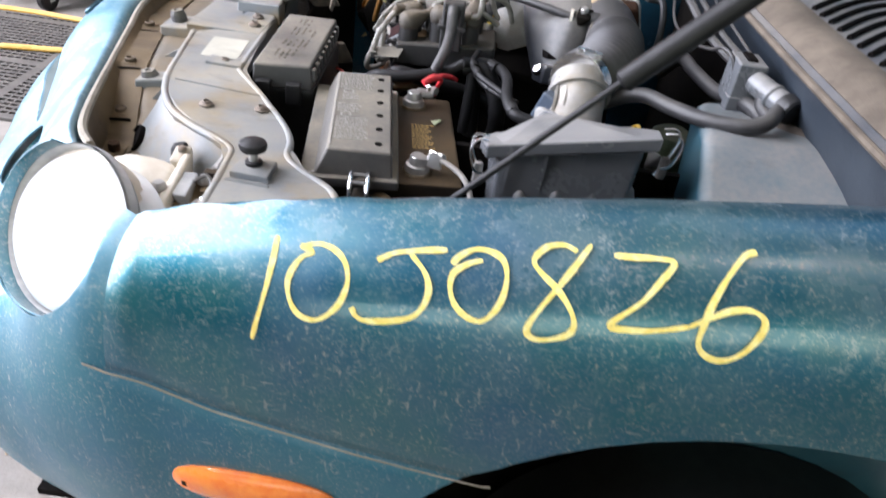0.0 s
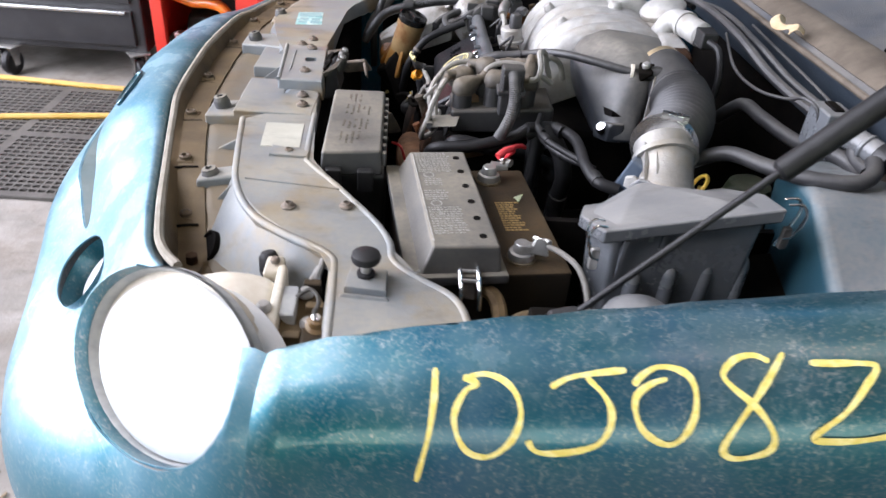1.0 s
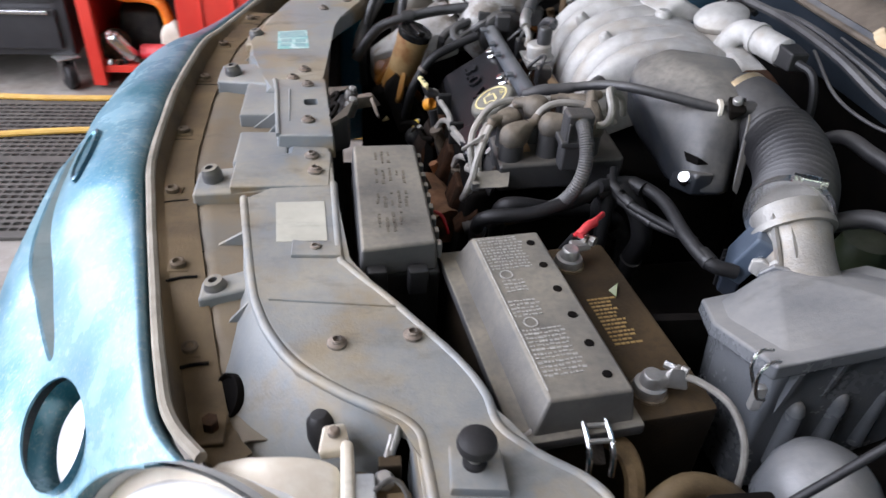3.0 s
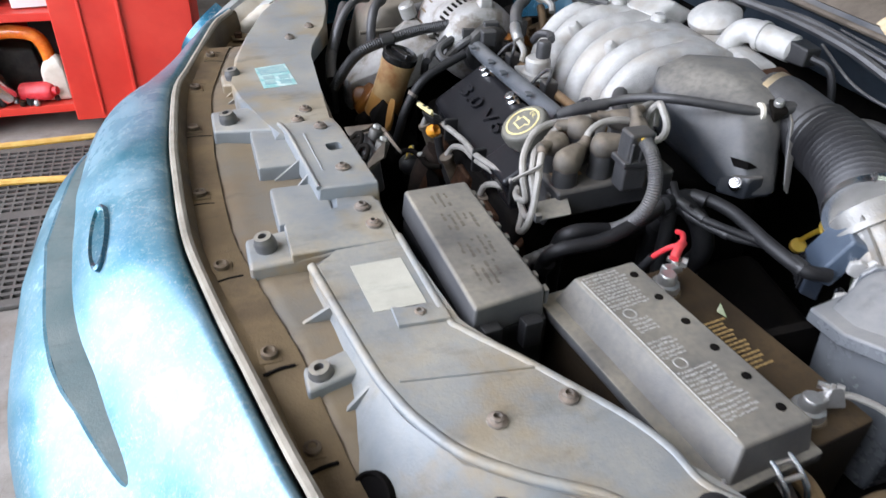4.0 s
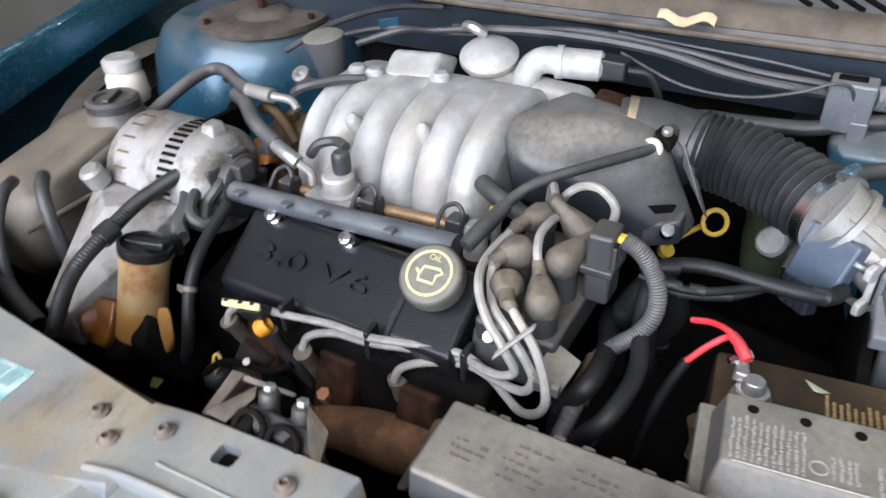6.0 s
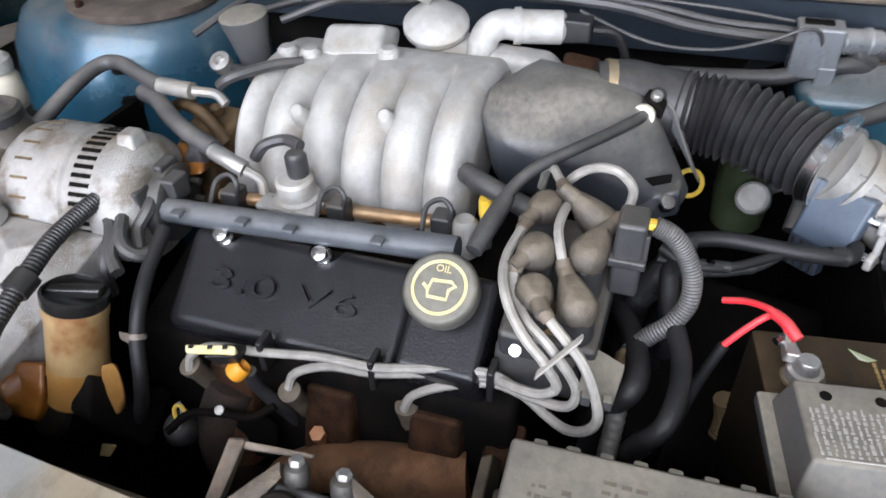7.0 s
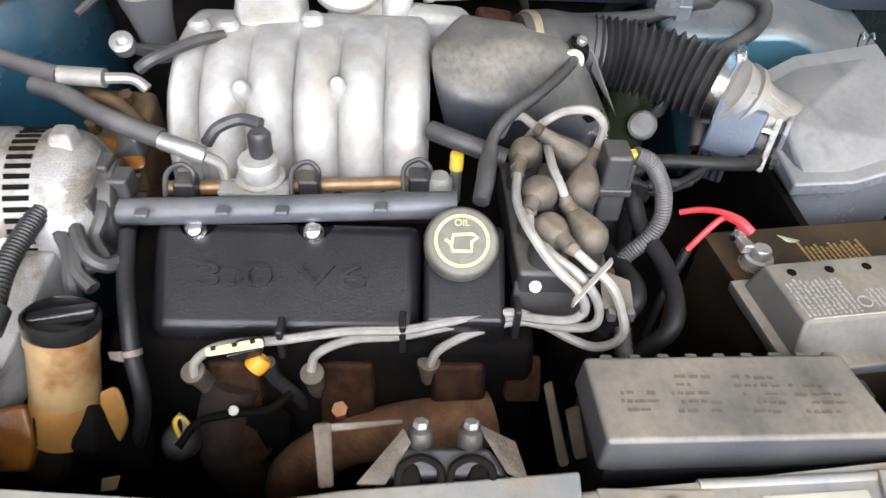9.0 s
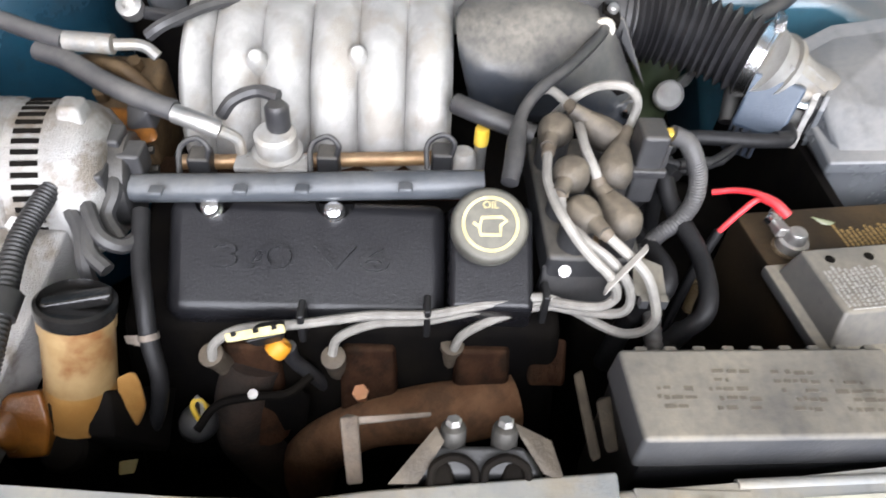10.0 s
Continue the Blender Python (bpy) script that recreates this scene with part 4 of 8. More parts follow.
part("pan", thicken(grid_sheet(pan_place, 90, 12), 0.003), LEDGE, tray)
part("shelf", thicken(grid_sheet(shelf_place, 80, 16), 0.003), SHELF, tray, "grey shelf washed with brown dirt")
rnd = random.Random(5)
for y in (0.845, 0.93, 1.065, 1.217, 1.39, 1.53, 1.66):
    r = min(fr, key=lambda q: abs(q[0].y - y))
    for dy in (-0.020, 0.019):
        a = Vector((r[0].x, y + dy, tray_z(y) + 0.0012)) - r[1] * 0.022
        b = a - r[1] * (0.026 + rnd.uniform(0, 0.008))
        # solid near-black tubes paint the shade of slits in the pan
        part("slit", tube([a, a.lerp(b, 0.5) + Vector((0, 0.002, 0)), b], 0.0018, 6, 3), DARK, tray, "near-black strip painted as a slit's shade in the tray")
    c = Vector((r[0].x, y, tray_z(y) + 0.001)) - r[1] * 0.034
    part("clip", box(c.x, c.y, c.z + 0.001, 0.022, 0.020, 0.005, 0.002), LEDGE, tray)
    part("bolt", lathe([(0.0075, 0), (0.0075, 0.005), (0.005, 0.006), (0.0035, 0.003), (0, 0.003)], c + Vector((0, 0, 0.003)), seg=12), GRIMEPIN, tray)


def arm(x0, x1, y0, y1, z, w0, w1):
    return hull([(x0, y0 - w0, z), (x0, y0 + w0, z), (x0, y0 - w0, z - 0.035), (x0, y0 + w0, z - 0.035), (x1, y1 - w1, z - 0.007), (x1, y1 + w1, z - 0.007), (x1, y1 - w1, z - 0.035), (x1, y1 + w1, z - 0.035)], 0.004)


for x0, x1, y0, y1, z, w0, w1 in ((-0.150, -0.257, 1.078, 1.072, 0.8578, 0.032, 0.026), (-0.165, -0.228, 0.918, 0.904, 0.840, 0.016, 0.015), (-0.19, -0.272, 1.362, 1.376, 0.8605, 0.040, 0.030), (-0.19, -0.250, 1.51, 1.52, 0.858, 0.03, 0.02)):
    part("arm", arm(x0, x1, y0, y1, z, w0, w1), SHIELD, shield)
for x, y, z in ((-0.237, 1.075, 0.852), (-0.212, 0.907, 0.826), (-0.25, 1.367, 0.853), (-0.232, 1.517, 0.852)):
    part("push_pin", lathe([(0.0115, 0), (0.0115, 0.009), (0.010, 0.012), (0.009, 0.016), (0.0045, 0.0165), (0.004, 0.010), (0, 0.010)], (x, y, z), (-0.2, 0, 1), 16), GREYBOX, shield)
for x, y, z in ((-0.097, 0.799, 0.857), (-0.033, 0.806, 0.857), (-0.119, 0.932, 0.857), (-0.130, 1.117, 0.859), (-0.125, 1.082, 0.859), (-0.1365, 1.185, 0.8715), (-0.142, 1.300, 0.8685), (-0.165, 1.34, 0.861), (-0.15, 1.37, 0.861), (-0.13, 1.65, 0.861), (-0.09, 1.70, 0.861)):
    pin(x, y, z - 0.0005, shield, 0.0085, 0.006)
part("boss", slab([(-0.142, 0.920), (-0.094, 0.918), (-0.094, 0.934), (-0.142, 0.946)], 0.856, 0.861, 0.002), SHIELD, shield)
# low blocks and gussets in front of the cover
for x, y, sx, sy in ((-0.190, 1.148, 0.062, 0.078), (-0.204, 1.285, 0.048, 0.102)):
    part("block", box(x, y, 0.842, sx, sy, 0.028, 0.004), SHIELD, shield)
for x, y, z, d in ((-0.188, 0.968, 0.856, 0.060), (-0.176, 1.191, 0.864, 0.030), (-0.178, 1.230, 0.864, 0.044), (-0.172, 0.875, 0.848, 0.03), (-0.225, 1.46, 0.855, 0.045), (-0.225, 1.485, 0.855, 0.045)):
    part("gusset", hull([(x, y, z), (x, y + 0.004, z), (x - d, y, z - 0.035), (x - d, y + 0.004, z - 0.035), (x, y, z - 0.045), (x, y + 0.004, z - 0.045)]), SHIELD, shield)


def front_wall(u, v):
    """The smooth wall that falls from the cover to the tray behind the headlight."""
    a = smooth_path([(-0.200, 1.03, 0.848), (-0.178, 0.89, 0.848), (-0.154, 0.812, 0.848), (-0.092, 0.752, 0.848), (-0.045, 0.720, 0.848)], 8)
    b = smooth_path([(-0.225, 1.03, 0.79), (-0.225, 0.90, 0.785), (-0.218, 0.80, 0.775), (-0.17, 0.735, 0.765), (-0.075, 0.70, 0.765)], 8)
    i = min(len(a) - 1, int(u * (len(a) - 1) + 0.5))
    p = a[i].lerp(b[i], v)
    p.z -= 0.012 * math.sin(v * math.pi)
    return p


wall = part("front_wall", thicken(grid_sheet(front_wall, 32, 8), 0.003), SHIELD, shield, "smooth blue-grey front wall of the cover")
hc = Vector(front_wall(0.50, 0.62))
# no opening here: a near-black disc gives the hole's shade
part("hole", lathe([(0.021, -0.0035), (0.021, 0.0035), (0.019, 0.004), (0.017, 0.001), (0, 0.001)], hc, (-0.75, -0.35, 0.55), 24), DARK, wall, "near-black disc painted as the shade of a round hole")
# paper label, sticker, bonnet stop
tagged(finish("paper_label", slab([(-0.164, 1.018), (-0.113, 1.020), (-0.108, 0.947), (-0.158, 0.946)], 0.8572, 0.8577), PAPER), "faded blank paper label stuck on the radiator cover", "label")
st = thing("sticker", "torn green and white sticker on the radiator cover", "sticker")
part("paper", slab([(-0.154, 1.538), (-0.147, 1.458), (-0.195, 1.451), (-0.200, 1.528)], 0.8612, 0.8617), GREENLAB, st)
TEALINK = surface("sticker_teal", (0.05, 0.24, 0.28), (0.17, 0.37, 0.37), 0.55, 0, 60, 0.7, (0.55, 0.58, 0.52))
part("panel", slab([(-0.1575, 1.534), (-0.153, 1.506), (-0.194, 1.500), (-0.1975, 1.524)], 0.8617, 0.8620), TEALINK, st, "blue-green printed panel")
for x0, x1 in ((-0.154, -0.170), (-0.176, -0.192)):
    for y0, y1 in ((1.496, 1.482), (1.478, 1.464)):
        part("panel", slab([(x0, y0), (x0 + 0.001, y1), (x1 + 0.001, y1 - 0.001), (x1, y0 - 0.001)], 0.8617, 0.8620), TEALINK, st)
stop = thing("bonnet_stop", "black rubber bonnet stop screwed into a plate", "rubber stop")
part("plate", slab([(-0.019, 0.648), (0.021, 0.644), (0.021, 0.680), (-0.016, 0.685)], 0.857, 0.8645, 0.003), SHIELD, stop)
part("collar", lathe([(0.009, 0), (0.009, 0.003), (0.006, 0.004)], (0.0, 0.668, 0.8645), seg=16), RUBBER, stop)
part("stud", rod((0.0, 0.668, 0.862), (0.0, 0.668, 0.884), 0.005), STEEL, stop)
part("cushion", lathe([(0.008, 0), (0.0135, 0.0015), (0.0145, 0.005), (0.0135, 0.009), (0.009, 0.0115), (0, 0.0125)], (0.0, 0.668, 0.880), seg=20), RUBBER, stop)

# ---------------------------------------------------------------- battery and fuse box
TERMCRUST = surface("brown_crust", (0.10, 0.065, 0.03), (0.20, 0.15, 0.09), 0.8, 0, 120, 0.3, bump=0.5)
bat = thing("battery", "dusty dark grey car battery with raised print", "battery")


def bat_at(x, y, z):
    """Battery coordinates (x across, y along, from its middle) to the car's."""
    v = Matrix.Rotation(radians(8.0), 4, "Z") @ Vector((x, y, 0))
    return (0.115 + v.x, 0.836 + v.y, z)


part("case", box(*bat_at(0, 0, 0.748), 0.176, 0.238, 0.176, 0.005, 8.0), BATT_IN, bat, "brown dusty battery case")
c = [bat_at(x, y, z) for x, y, z in ((-0.081, -0.120, 0.836), (-0.081, 0.117, 0.836), (0.008, 0.117, 0.836), (0.008, -0.120, 0.836), (-0.066, -0.110, 0.868), (-0.066, 0.108, 0.868), (0.004, 0.108, 0.868), (0.005, -0.112, 0.868))]
cover = part("vent_cover", hull(c, 0.003), GREYBOX, bat, "raised dark grey vent cover")
part("flange", box(*bat_at(-0.040, 0.0, 0.834), 0.110, 0.252, 0.012, 0.003, 8.0), GREYBOX, cover)
for k in range(6):
    p = Vector((0.093, 0.923, 0.8684)).lerp(Vector((0.118, 0.743, 0.8684)), k / 5)
    # near-black discs painted as shaded vent holes
    part("vent_hole", lathe([(0.0042, -0.002), (0.0042, 0.0004), (0.0038, 0.0005), (0, 0.0005)], p, seg=12), DARK, cover)
rnd = random.Random(7)
for k in range(40):
    y = 0.102 - k * 0.0048
    if k in (12, 26):
        part("print_ring", lathe([(0.0065, 0), (0.0065, 0.0007), (0.0052, 0.0007), (0.0052, 0)], bat_at(-0.050, y, 0.868), seg=20, caps=False), PRINT, cover)
        continue
    if k in (11, 13, 18, 19, 25, 27):
        continue
    x = -0.061 + (0.004 if 13 < k < 19 else 0)
    end = -0.022 if k < 11 else (-0.036 if k < 26 else -0.026)
    while x < end:
        w = rnd.uniform(0.0014, 0.0048)
        part("print_bar", box(*bat_at(x + w / 2, y + rnd.uniform(-0.0006, 0.0006), 0.8682), w, rnd.uniform(0.0012, 0.0026), 0.0008, 0, 8.0), PRINT, cover)
        x += w + rnd.uniform(0.0007, 0.0018)
part("print_line", box(*bat_at(-0.0635, 0.0, 0.8683), 0.0010, 0.200, 0.001, 0, 8.0), PRINT, cover)
for k in range(13):
    x = 0.032
    while x < 0.056 - 0.003 * (k % 3):
        w = rnd.uniform(0.002, 0.006)
        part("print_bar", box(*bat_at(x + w / 2, 0.030 - k * 0.0052, 0.8363), w, 0.0024, 0.0008, 0, 8.0), PRINT_O, bat)
        x += w + 0.0012
for k, (x, y) in enumerate(((0.138, 0.928), (0.163, 0.752))):
    t = part("terminal", lathe([(0.0145, 0), (0.0145, 0.006), (0.0135, 0.010), (0.010, 0.011), (0.009, 0.019), (0.0075, 0.021), (0, 0.021)], (x, y, 0.836), seg=18), STEEL, bat)
    dy = 0.016 if k == 0 else 0.004
    part("clamp", hull([(x + 0.002 + a, y + dy - 0.006 + b, 0.847 + c) for a, b, c in ((0, -0.008, 0), (0, 0.008, 0), (0.024, -0.001, 0), (0.024, 0.009, 0), (0, -0.006, 0.010), (0, 0.006, 0.010), (0.022, 0.0, 0.008), (0.022, 0.008, 0.008))], 0.002), STEEL, t)
    part("clamp_arm", box(x + 0.020, y + dy - 0.002, 0.853, 0.010, 0.004, 0.016, 0.001, 40), MAFALU, t)
    part("bolt", rod((x + 0.014, y + dy + 0.008, 0.856), (x + 0.026, y + dy - 0.004, 0.857), 0.0036, seg=6), CHROME, t)
    part("nut", rod((x + 0.024, y + dy - 0.002, 0.857), (x + 0.028, y + dy - 0.006, 0.857), 0.0058, seg=6), STEEL, t)
    part("terminal_crust", lathe([(0.017, 0), (0.0165, 0.002), (0.012, 0.003)], (x, y, 0.8362), seg=14), TERMCRUST, t, "brown crust round the post")
tagged(finish("battery_tray", box(*bat_at(-0.01, 0, 0.652), 0.21, 0.262, 0.016, 0.004, 8.0), BLACK), "black plastic battery tray under the battery", "battery tray")
tagged(finish("leaf", hull([(0.170, 0.885, 0.8375), (0.180, 0.893, 0.8385), (0.172, 0.872, 0.8385), (0.166, 0.880, 0.8405)]), surface("green_scrap", (0.25, 0.42, 0.12), (0.55, 0.55, 0.42), 0.7)), "small green scrap of leaf on the battery", "leaf")

fb = thing("fuse_box", "dusty grey fuse box with a snap-on lid", "fuse box")
plan = [(-0.082, 1.120), (-0.008, 1.124), (-0.001, 0.923), (-0.075, 0.910)]
low = [(-0.084, 1.122), (-0.006, 1.126), (0.001, 0.921), (-0.077, 0.908)]
lid = hull([(x, y, 0.872) for x, y in plan] + [(x, y, 0.838) for x, y in low], 0.004)
lidp = part("lid", lid, GREYBOX, fb)
for k in range(9):
    y = 1.105 - k * 0.022
    part("tab", box(-0.0045 + k * 0.0008, y, 0.8585, 0.006, 0.010, 0.018, 0.002), GREYBOX, lidp)
# Raised print coloured darker than the lid, as shadow of its relief.
LIDPRINT = surface("shadowed_raised_print", (0.070, 0.061, 0.048), (0.100, 0.086, 0.068), 0.6, 0, 60, 0.65, (0.24, 0.20, 0.145))
rnd = random.Random(9)
for yc, n in ((1.090, 3), (1.048, 5), (1.003, 5), (0.960, 4)):
    for j in range(n):
        y = yc + 0.016 + rnd.uniform(-0.004, 0.002)
        while y > yc - 0.016 + rnd.uniform(0, 0.010):
            w = rnd.uniform(0.002, 0.009)
            if rnd.random() < 0.8:
                part("print_bar", box(-0.056 + j * 0.0075 + rnd.uniform(-0.0006, 0.0006), y - w / 2, 0.8721, rnd.uniform(0.0022, 0.0036), w, 0.0007, 0, 2), LIDPRINT, lidp)
            y -= w + rnd.uniform(0.0010, 0.0032)
part("base", box(-0.040, 1.017, 0.765, 0.082, 0.205, 0.15, 0.006, 2), BLACK, fb)
for dx in (-0.022, 0.018):
    part("latch", box(-0.038 + dx, 0.906, 0.838, 0.02, 0.014, 0.03, 0.003, 6), BLACK, fb)


# ---------------------------------------------------------------- the body shell round the engine, bay shade painted near-black
def apron(side):
    s = (lambda y: y) if side == 0 else (lambda y: 2 * MID - y)
    rows = [(-0.06, 0.655), (0.10, 0.648), (0.24, 0.640), (0.45, 0.625), (0.64, 0.61)]

    def place(u, v):
        x = -0.06 + 0.70 * u
        y = lerp_rows(rows, x)[0]
        z = 0.32 + (0.775 + 0.10 * x - 0.32) * v
        return (x, s(y + 0.05 * (1 - v)), z)
    part("inner_panel", thicken(grid_sheet(place, 14, 6), 0.004), DARK, car, "inner fender panel coloured near-black for the bay's shade")


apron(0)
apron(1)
part("firewall", box(0.66, MID, 0.64, 0.02, 1.40, 0.68, 0.0), DARK, car, "firewall coloured near-black for the bay's shade")
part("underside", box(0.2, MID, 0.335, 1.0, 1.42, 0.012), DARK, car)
part("lower_support", box(-0.12, MID, 0.60, 0.03, 1.10, 0.40, 0.01), DARK, car, "radiator coloured near-black for the bay's shade")


# strut towers in body colour: the driver's has a slanting rolled front edge, the other is round
ridge = [(0.478, 0.787, 0.917), (0.86, 0.787, 0.926)]
outer = [(0.452, 0.615, 0.856), (0.86, 0.60, 0.90)]
inner = [(0.505, 0.935, 0.900), (0.86, 0.95, 0.915)]
low = [(0.448, 0.615, 0.52), (0.500, 0.80, 0.52), (0.86, 0.60, 0.52), (0.86, 0.85, 0.52)]
towers = [part("strut_tower", hull(ridge + outer + inner + low, 0.014, seg=5), TOWERP, car, "blue strut tower under a coat of dust"),
          part("strut_tower", lathe([(0.205, -0.50), (0.198, -0.12), (0.185, -0.05), (0.165, -0.015), (0.145, -0.002), (0.10, 0.0), (0, 0.0)], (0.585, 1.87, 0.925), seg=48), PAINT_IN, car, "round blue strut tower with a dusty top")]
for t, x, y, z, r in ((towers[0], 0.630, 0.866, 0.912, 0.056), (towers[1], 0.556, 1.825, 0.926, 0.112)):
    m = part("top_mount", lathe([(r, -0.006), (r, 0.004), (r * 0.77, 0.009), (r * 0.66, 0.005), (r * 0.43, 0.005), (r * 0.33, 0.014), (0, 0.016)], (x, y, z), seg=32), TOWERTOP, t, "rusty dusty strut mount")
    part("nut", rod((x, y, z + 0.012), (x, y, z + 0.034), 0.009, seg=6), RUST, m)
    for k in range(3):
        a = 0.6 + k * 2.09
        part("nut", rod((x + r * 0.88 * math.cos(a), y + r * 0.88 * math.sin(a), z), (x + r * 0.88 * math.cos(a), y + r * 0.88 * math.sin(a), z + 0.014), 0.006, seg=6), RUST, m)

# slots on the tower are near-black patches, shade put into colour
for q, sx in (((0.411, 1.774, 0.827), 0.016), ((0.409, 1.778, 0.874), 0.010)):
    n_ = Vector((q[0] - 0.585, q[1] - 1.87, 0)).normalized()
    e_ = n_.cross(Vector((0, 0, 1)))
    part("slot", hull([Vector(q) + n_ * f + e_ * (a * sx) + Vector((0, 0, b * 0.006)) for f in (-0.006, 0.0025) for a, b in ((-1, 0), (-0.7, 1), (0.7, 1), (1, 0), (0.7, -1), (-0.7, -1))]), DARK, towers[1], "near-black patch painted as a slot's shade in the tower")

COWLBAND = surface("tan_dust", (0.065, 0.05, 0.036), (0.12, 0.095, 0.07), 0.7, 0, 25, 0.5, (0.22, 0.175, 0.13), 0.3)
cowl = thing("cowl_panel", "grey dusty slotted cowl panel below the windscreen", "cowl panel")


def cowl_place(u, v):
    y = 0.56 + 1.50 * u
    bow = 0.014 * (1 - (2 * (y - MID) / 1.5) ** 2)
    x0 = 0.583 - bow
    return (x0 + 0.30 * v, y, 0.985 + 0.015 * math.sin(min(1, 6 * v) * math.pi / 2) + 0.055 * v + 0.006)


part("panel", thicken(grid_sheet(cowl_place, 40, 10), 0.004), COWL, cowl)
part("front_lip", tube([Vector(cowl_place(u / 12, 0)) + Vector((-0.002, 0, -0.003)) for u in range(13)], 0.0045, 8, 4), COWLBAND, cowl, "dusty rubber edge of the cowl")
part("riser", thicken(grid_sheet(lambda u, v: Vector(cowl_place(u, 0)) + Vector((0.012 + 0.03 * v, 0, -0.012 - 0.085 * v)), 30, 3), 0.004), COWLIN, cowl, "dark blue-grey painted edge below the cowl")
part("edge_band", thicken(grid_sheet(lambda u, v: Vector(cowl_place(u, 0.02 + 0.16 * v)) + Vector((0, 0, 0.003 + 0.004 * math.sin(v * math.pi))), 40, 4), 0.002), COWLBAND, cowl, "tan dust-covered edge of the cowl")
for side in (0, 1):
    for k in range(13):
        u0 = 0.062 + k * 0.019
        pts = []
        for j in range(8):
            v = 0.20 + 0.046 * j
            q = Vector(cowl_place(u0 + 0.040 * math.sin(j / 7 * 1.57), v)) + Vector((0, 0, 0.0022))
            pts.append(q if side == 0 else flip(q))
        # raised near-black strip painted as the shade of an air slot
        part("slot", tube(pts, 0.0036, 6, 3), DARK, cowl, "near-black strip painted as a curved air slot's shade")
rnd = random.Random(12)
for k in range(9):
    u, v = rnd.uniform(0.06, 0.16), rnd.uniform(0.12, 0.4)
    p = Vector(cowl_place(u, v)) + Vector((0, 0, 0.006))
    w = rnd.uniform(0.006, 0.013)
    tagged(finish("leaf_litter", hull([p + Vector((rnd.uniform(-w, w), rnd.uniform(-w, w), rnd.uniform(-0.003, 0.006))) for _ in range(7)]), COWLBAND if k % 3 else CREAM), "scrap of dry leaf litter on the cowl", "litter", group="leaf litter")
tagged(finish("dry_leaf", thicken(grid_sheet(lambda u, v: (0.545 + 0.022 * u + 0.006 * math.sin(v * 7), 1.085 + 0.07 * v, 1.006 + 0.008 * math.sin(u * 3) + 0.004 * math.sin(v * 9)), 4, 8), 0.001), surface("dry_leaf_tan", (0.45, 0.31, 0.17), (0.60, 0.47, 0.30), 0.8)), "curled dry tan leaf lying on the cowl", "leaf")

# ---------------------------------------------------------------- engine
eng = thing("engine", "grimy transverse V6 engine", "engine")
# block and gearbox near-black, as the shade low in the bay
part("block", hull([(0.02, 1.12, 0.48), (0.02, 1.55, 0.48), (0.46, 1.12, 0.48), (0.46, 1.55, 0.48), (0.07, 1.14, 0.79), (0.07, 1.52, 0.79), (0.20, 1.14, 0.83), (0.20, 1.52, 0.83), (0.44, 1.14, 0.80), (0.44, 1.52, 0.80)], 0.01), DARK, eng, "engine block coloured near-black for the bay's shade")
part("gearbox", hull([(0.10, 0.82, 0.45), (0.10, 1.10, 0.45), (0.48, 0.82, 0.45), (0.48, 1.10, 0.45), (0.16, 0.84, 0.66), (0.16, 1.10, 0.70), (0.42, 0.84, 0.68), (0.42, 1.10, 0.72)], 0.02), DARK, eng, "gearbox housing coloured near-black for the bay's shade")

# valve cover: tilted forward, so it is laid out in its own slope
A = radians(33)
VX = Vector((math.cos(A), 0, math.sin(A)))      # up the slope, away from the nose
VN = Vector((-math.sin(A), 0, math.cos(A)))     # out of the slope
VO = Vector((0.108, 1.33, 0.838))


def vc(s, y, h):
    return VO + VX * s + VN * h + Vector((0, y - 1.33, 0))


cov = hull([vc(s, y, h) for s, y, h in ((-0.052, 1.245, 0), (-0.052, 1.478, 0), (0.050, 1.245, 0), (0.050, 1.484, 0), (-0.060, 1.242, -0.05), (-0.060, 1.487, -0.05), (0.058, 1.242, -0.05), (0.058, 1.490, -0.05))], 0.013, seg=5)
cover = part("valve_cover", cov, VCBLACK, eng, "satin black valve cover with raised lettering")
carve(cover, [lathe([(0.017, -0.02), (0.017, 0.05)], vc(0.050, y, -0.004), VN, 24) for y in (1.446, 1.342)])
for y in (1.446, 1.342):
    b = part("cover_bolt", lathe([(0.0095, -0.018), (0.0095, -0.002), (0.0075, 0.0), (0.0075, 0.007), (0.006, 0.008), (0, 0.008)], vc(0.040, y, 0.004), VN, 14), CHROME, eng, "bright cover bolt")
cov2 = hull([vc(s, y, h) for s, y, h in ((-0.044, 1.172, 0.020), (-0.044, 1.242, 0.020), (0.044, 1.172, 0.020), (0.044, 1.242, 0.020), (-0.060, 1.166, -0.05), (-0.060, 1.243, -0.05), (0.058, 1.166, -0.05), (0.058, 1.243, -0.05))], 0.006, seg=4)
filler = part("filler_housing", cov2, VCBLACK, eng, "black oil filler housing")
CAPGREY = surface("pale_dusty_cap", (0.062, 0.060, 0.052), (0.095, 0.092, 0.078), 0.45, 0, 40, 0.9, (0.27, 0.25, 0.195), 0.15)
cap = part("oil_cap", lathe([(0.025, 0.0), (0.0275, 0.002), (0.0275, 0.006), (0.025, 0.008), (0.0315, 0.012), (0.0320, 0.024), (0.0295, 0.028), (0.0265, 0.0292), (0.0, 0.0292)], vc(0.021, 1.212, 0.022), VN, 36), CAPGREY, eng, "dusty grey oil filler cap with a yellow emblem")
part("emblem_ring", lathe([(0.0232, 0), (0.0232, 0.0006), (0.0206, 0.0006), (0.0206, 0)], vc(0.021, 1.212, 0.0513), VN, 40, caps=False), EMBLEM, cap, "yellow printed ring")


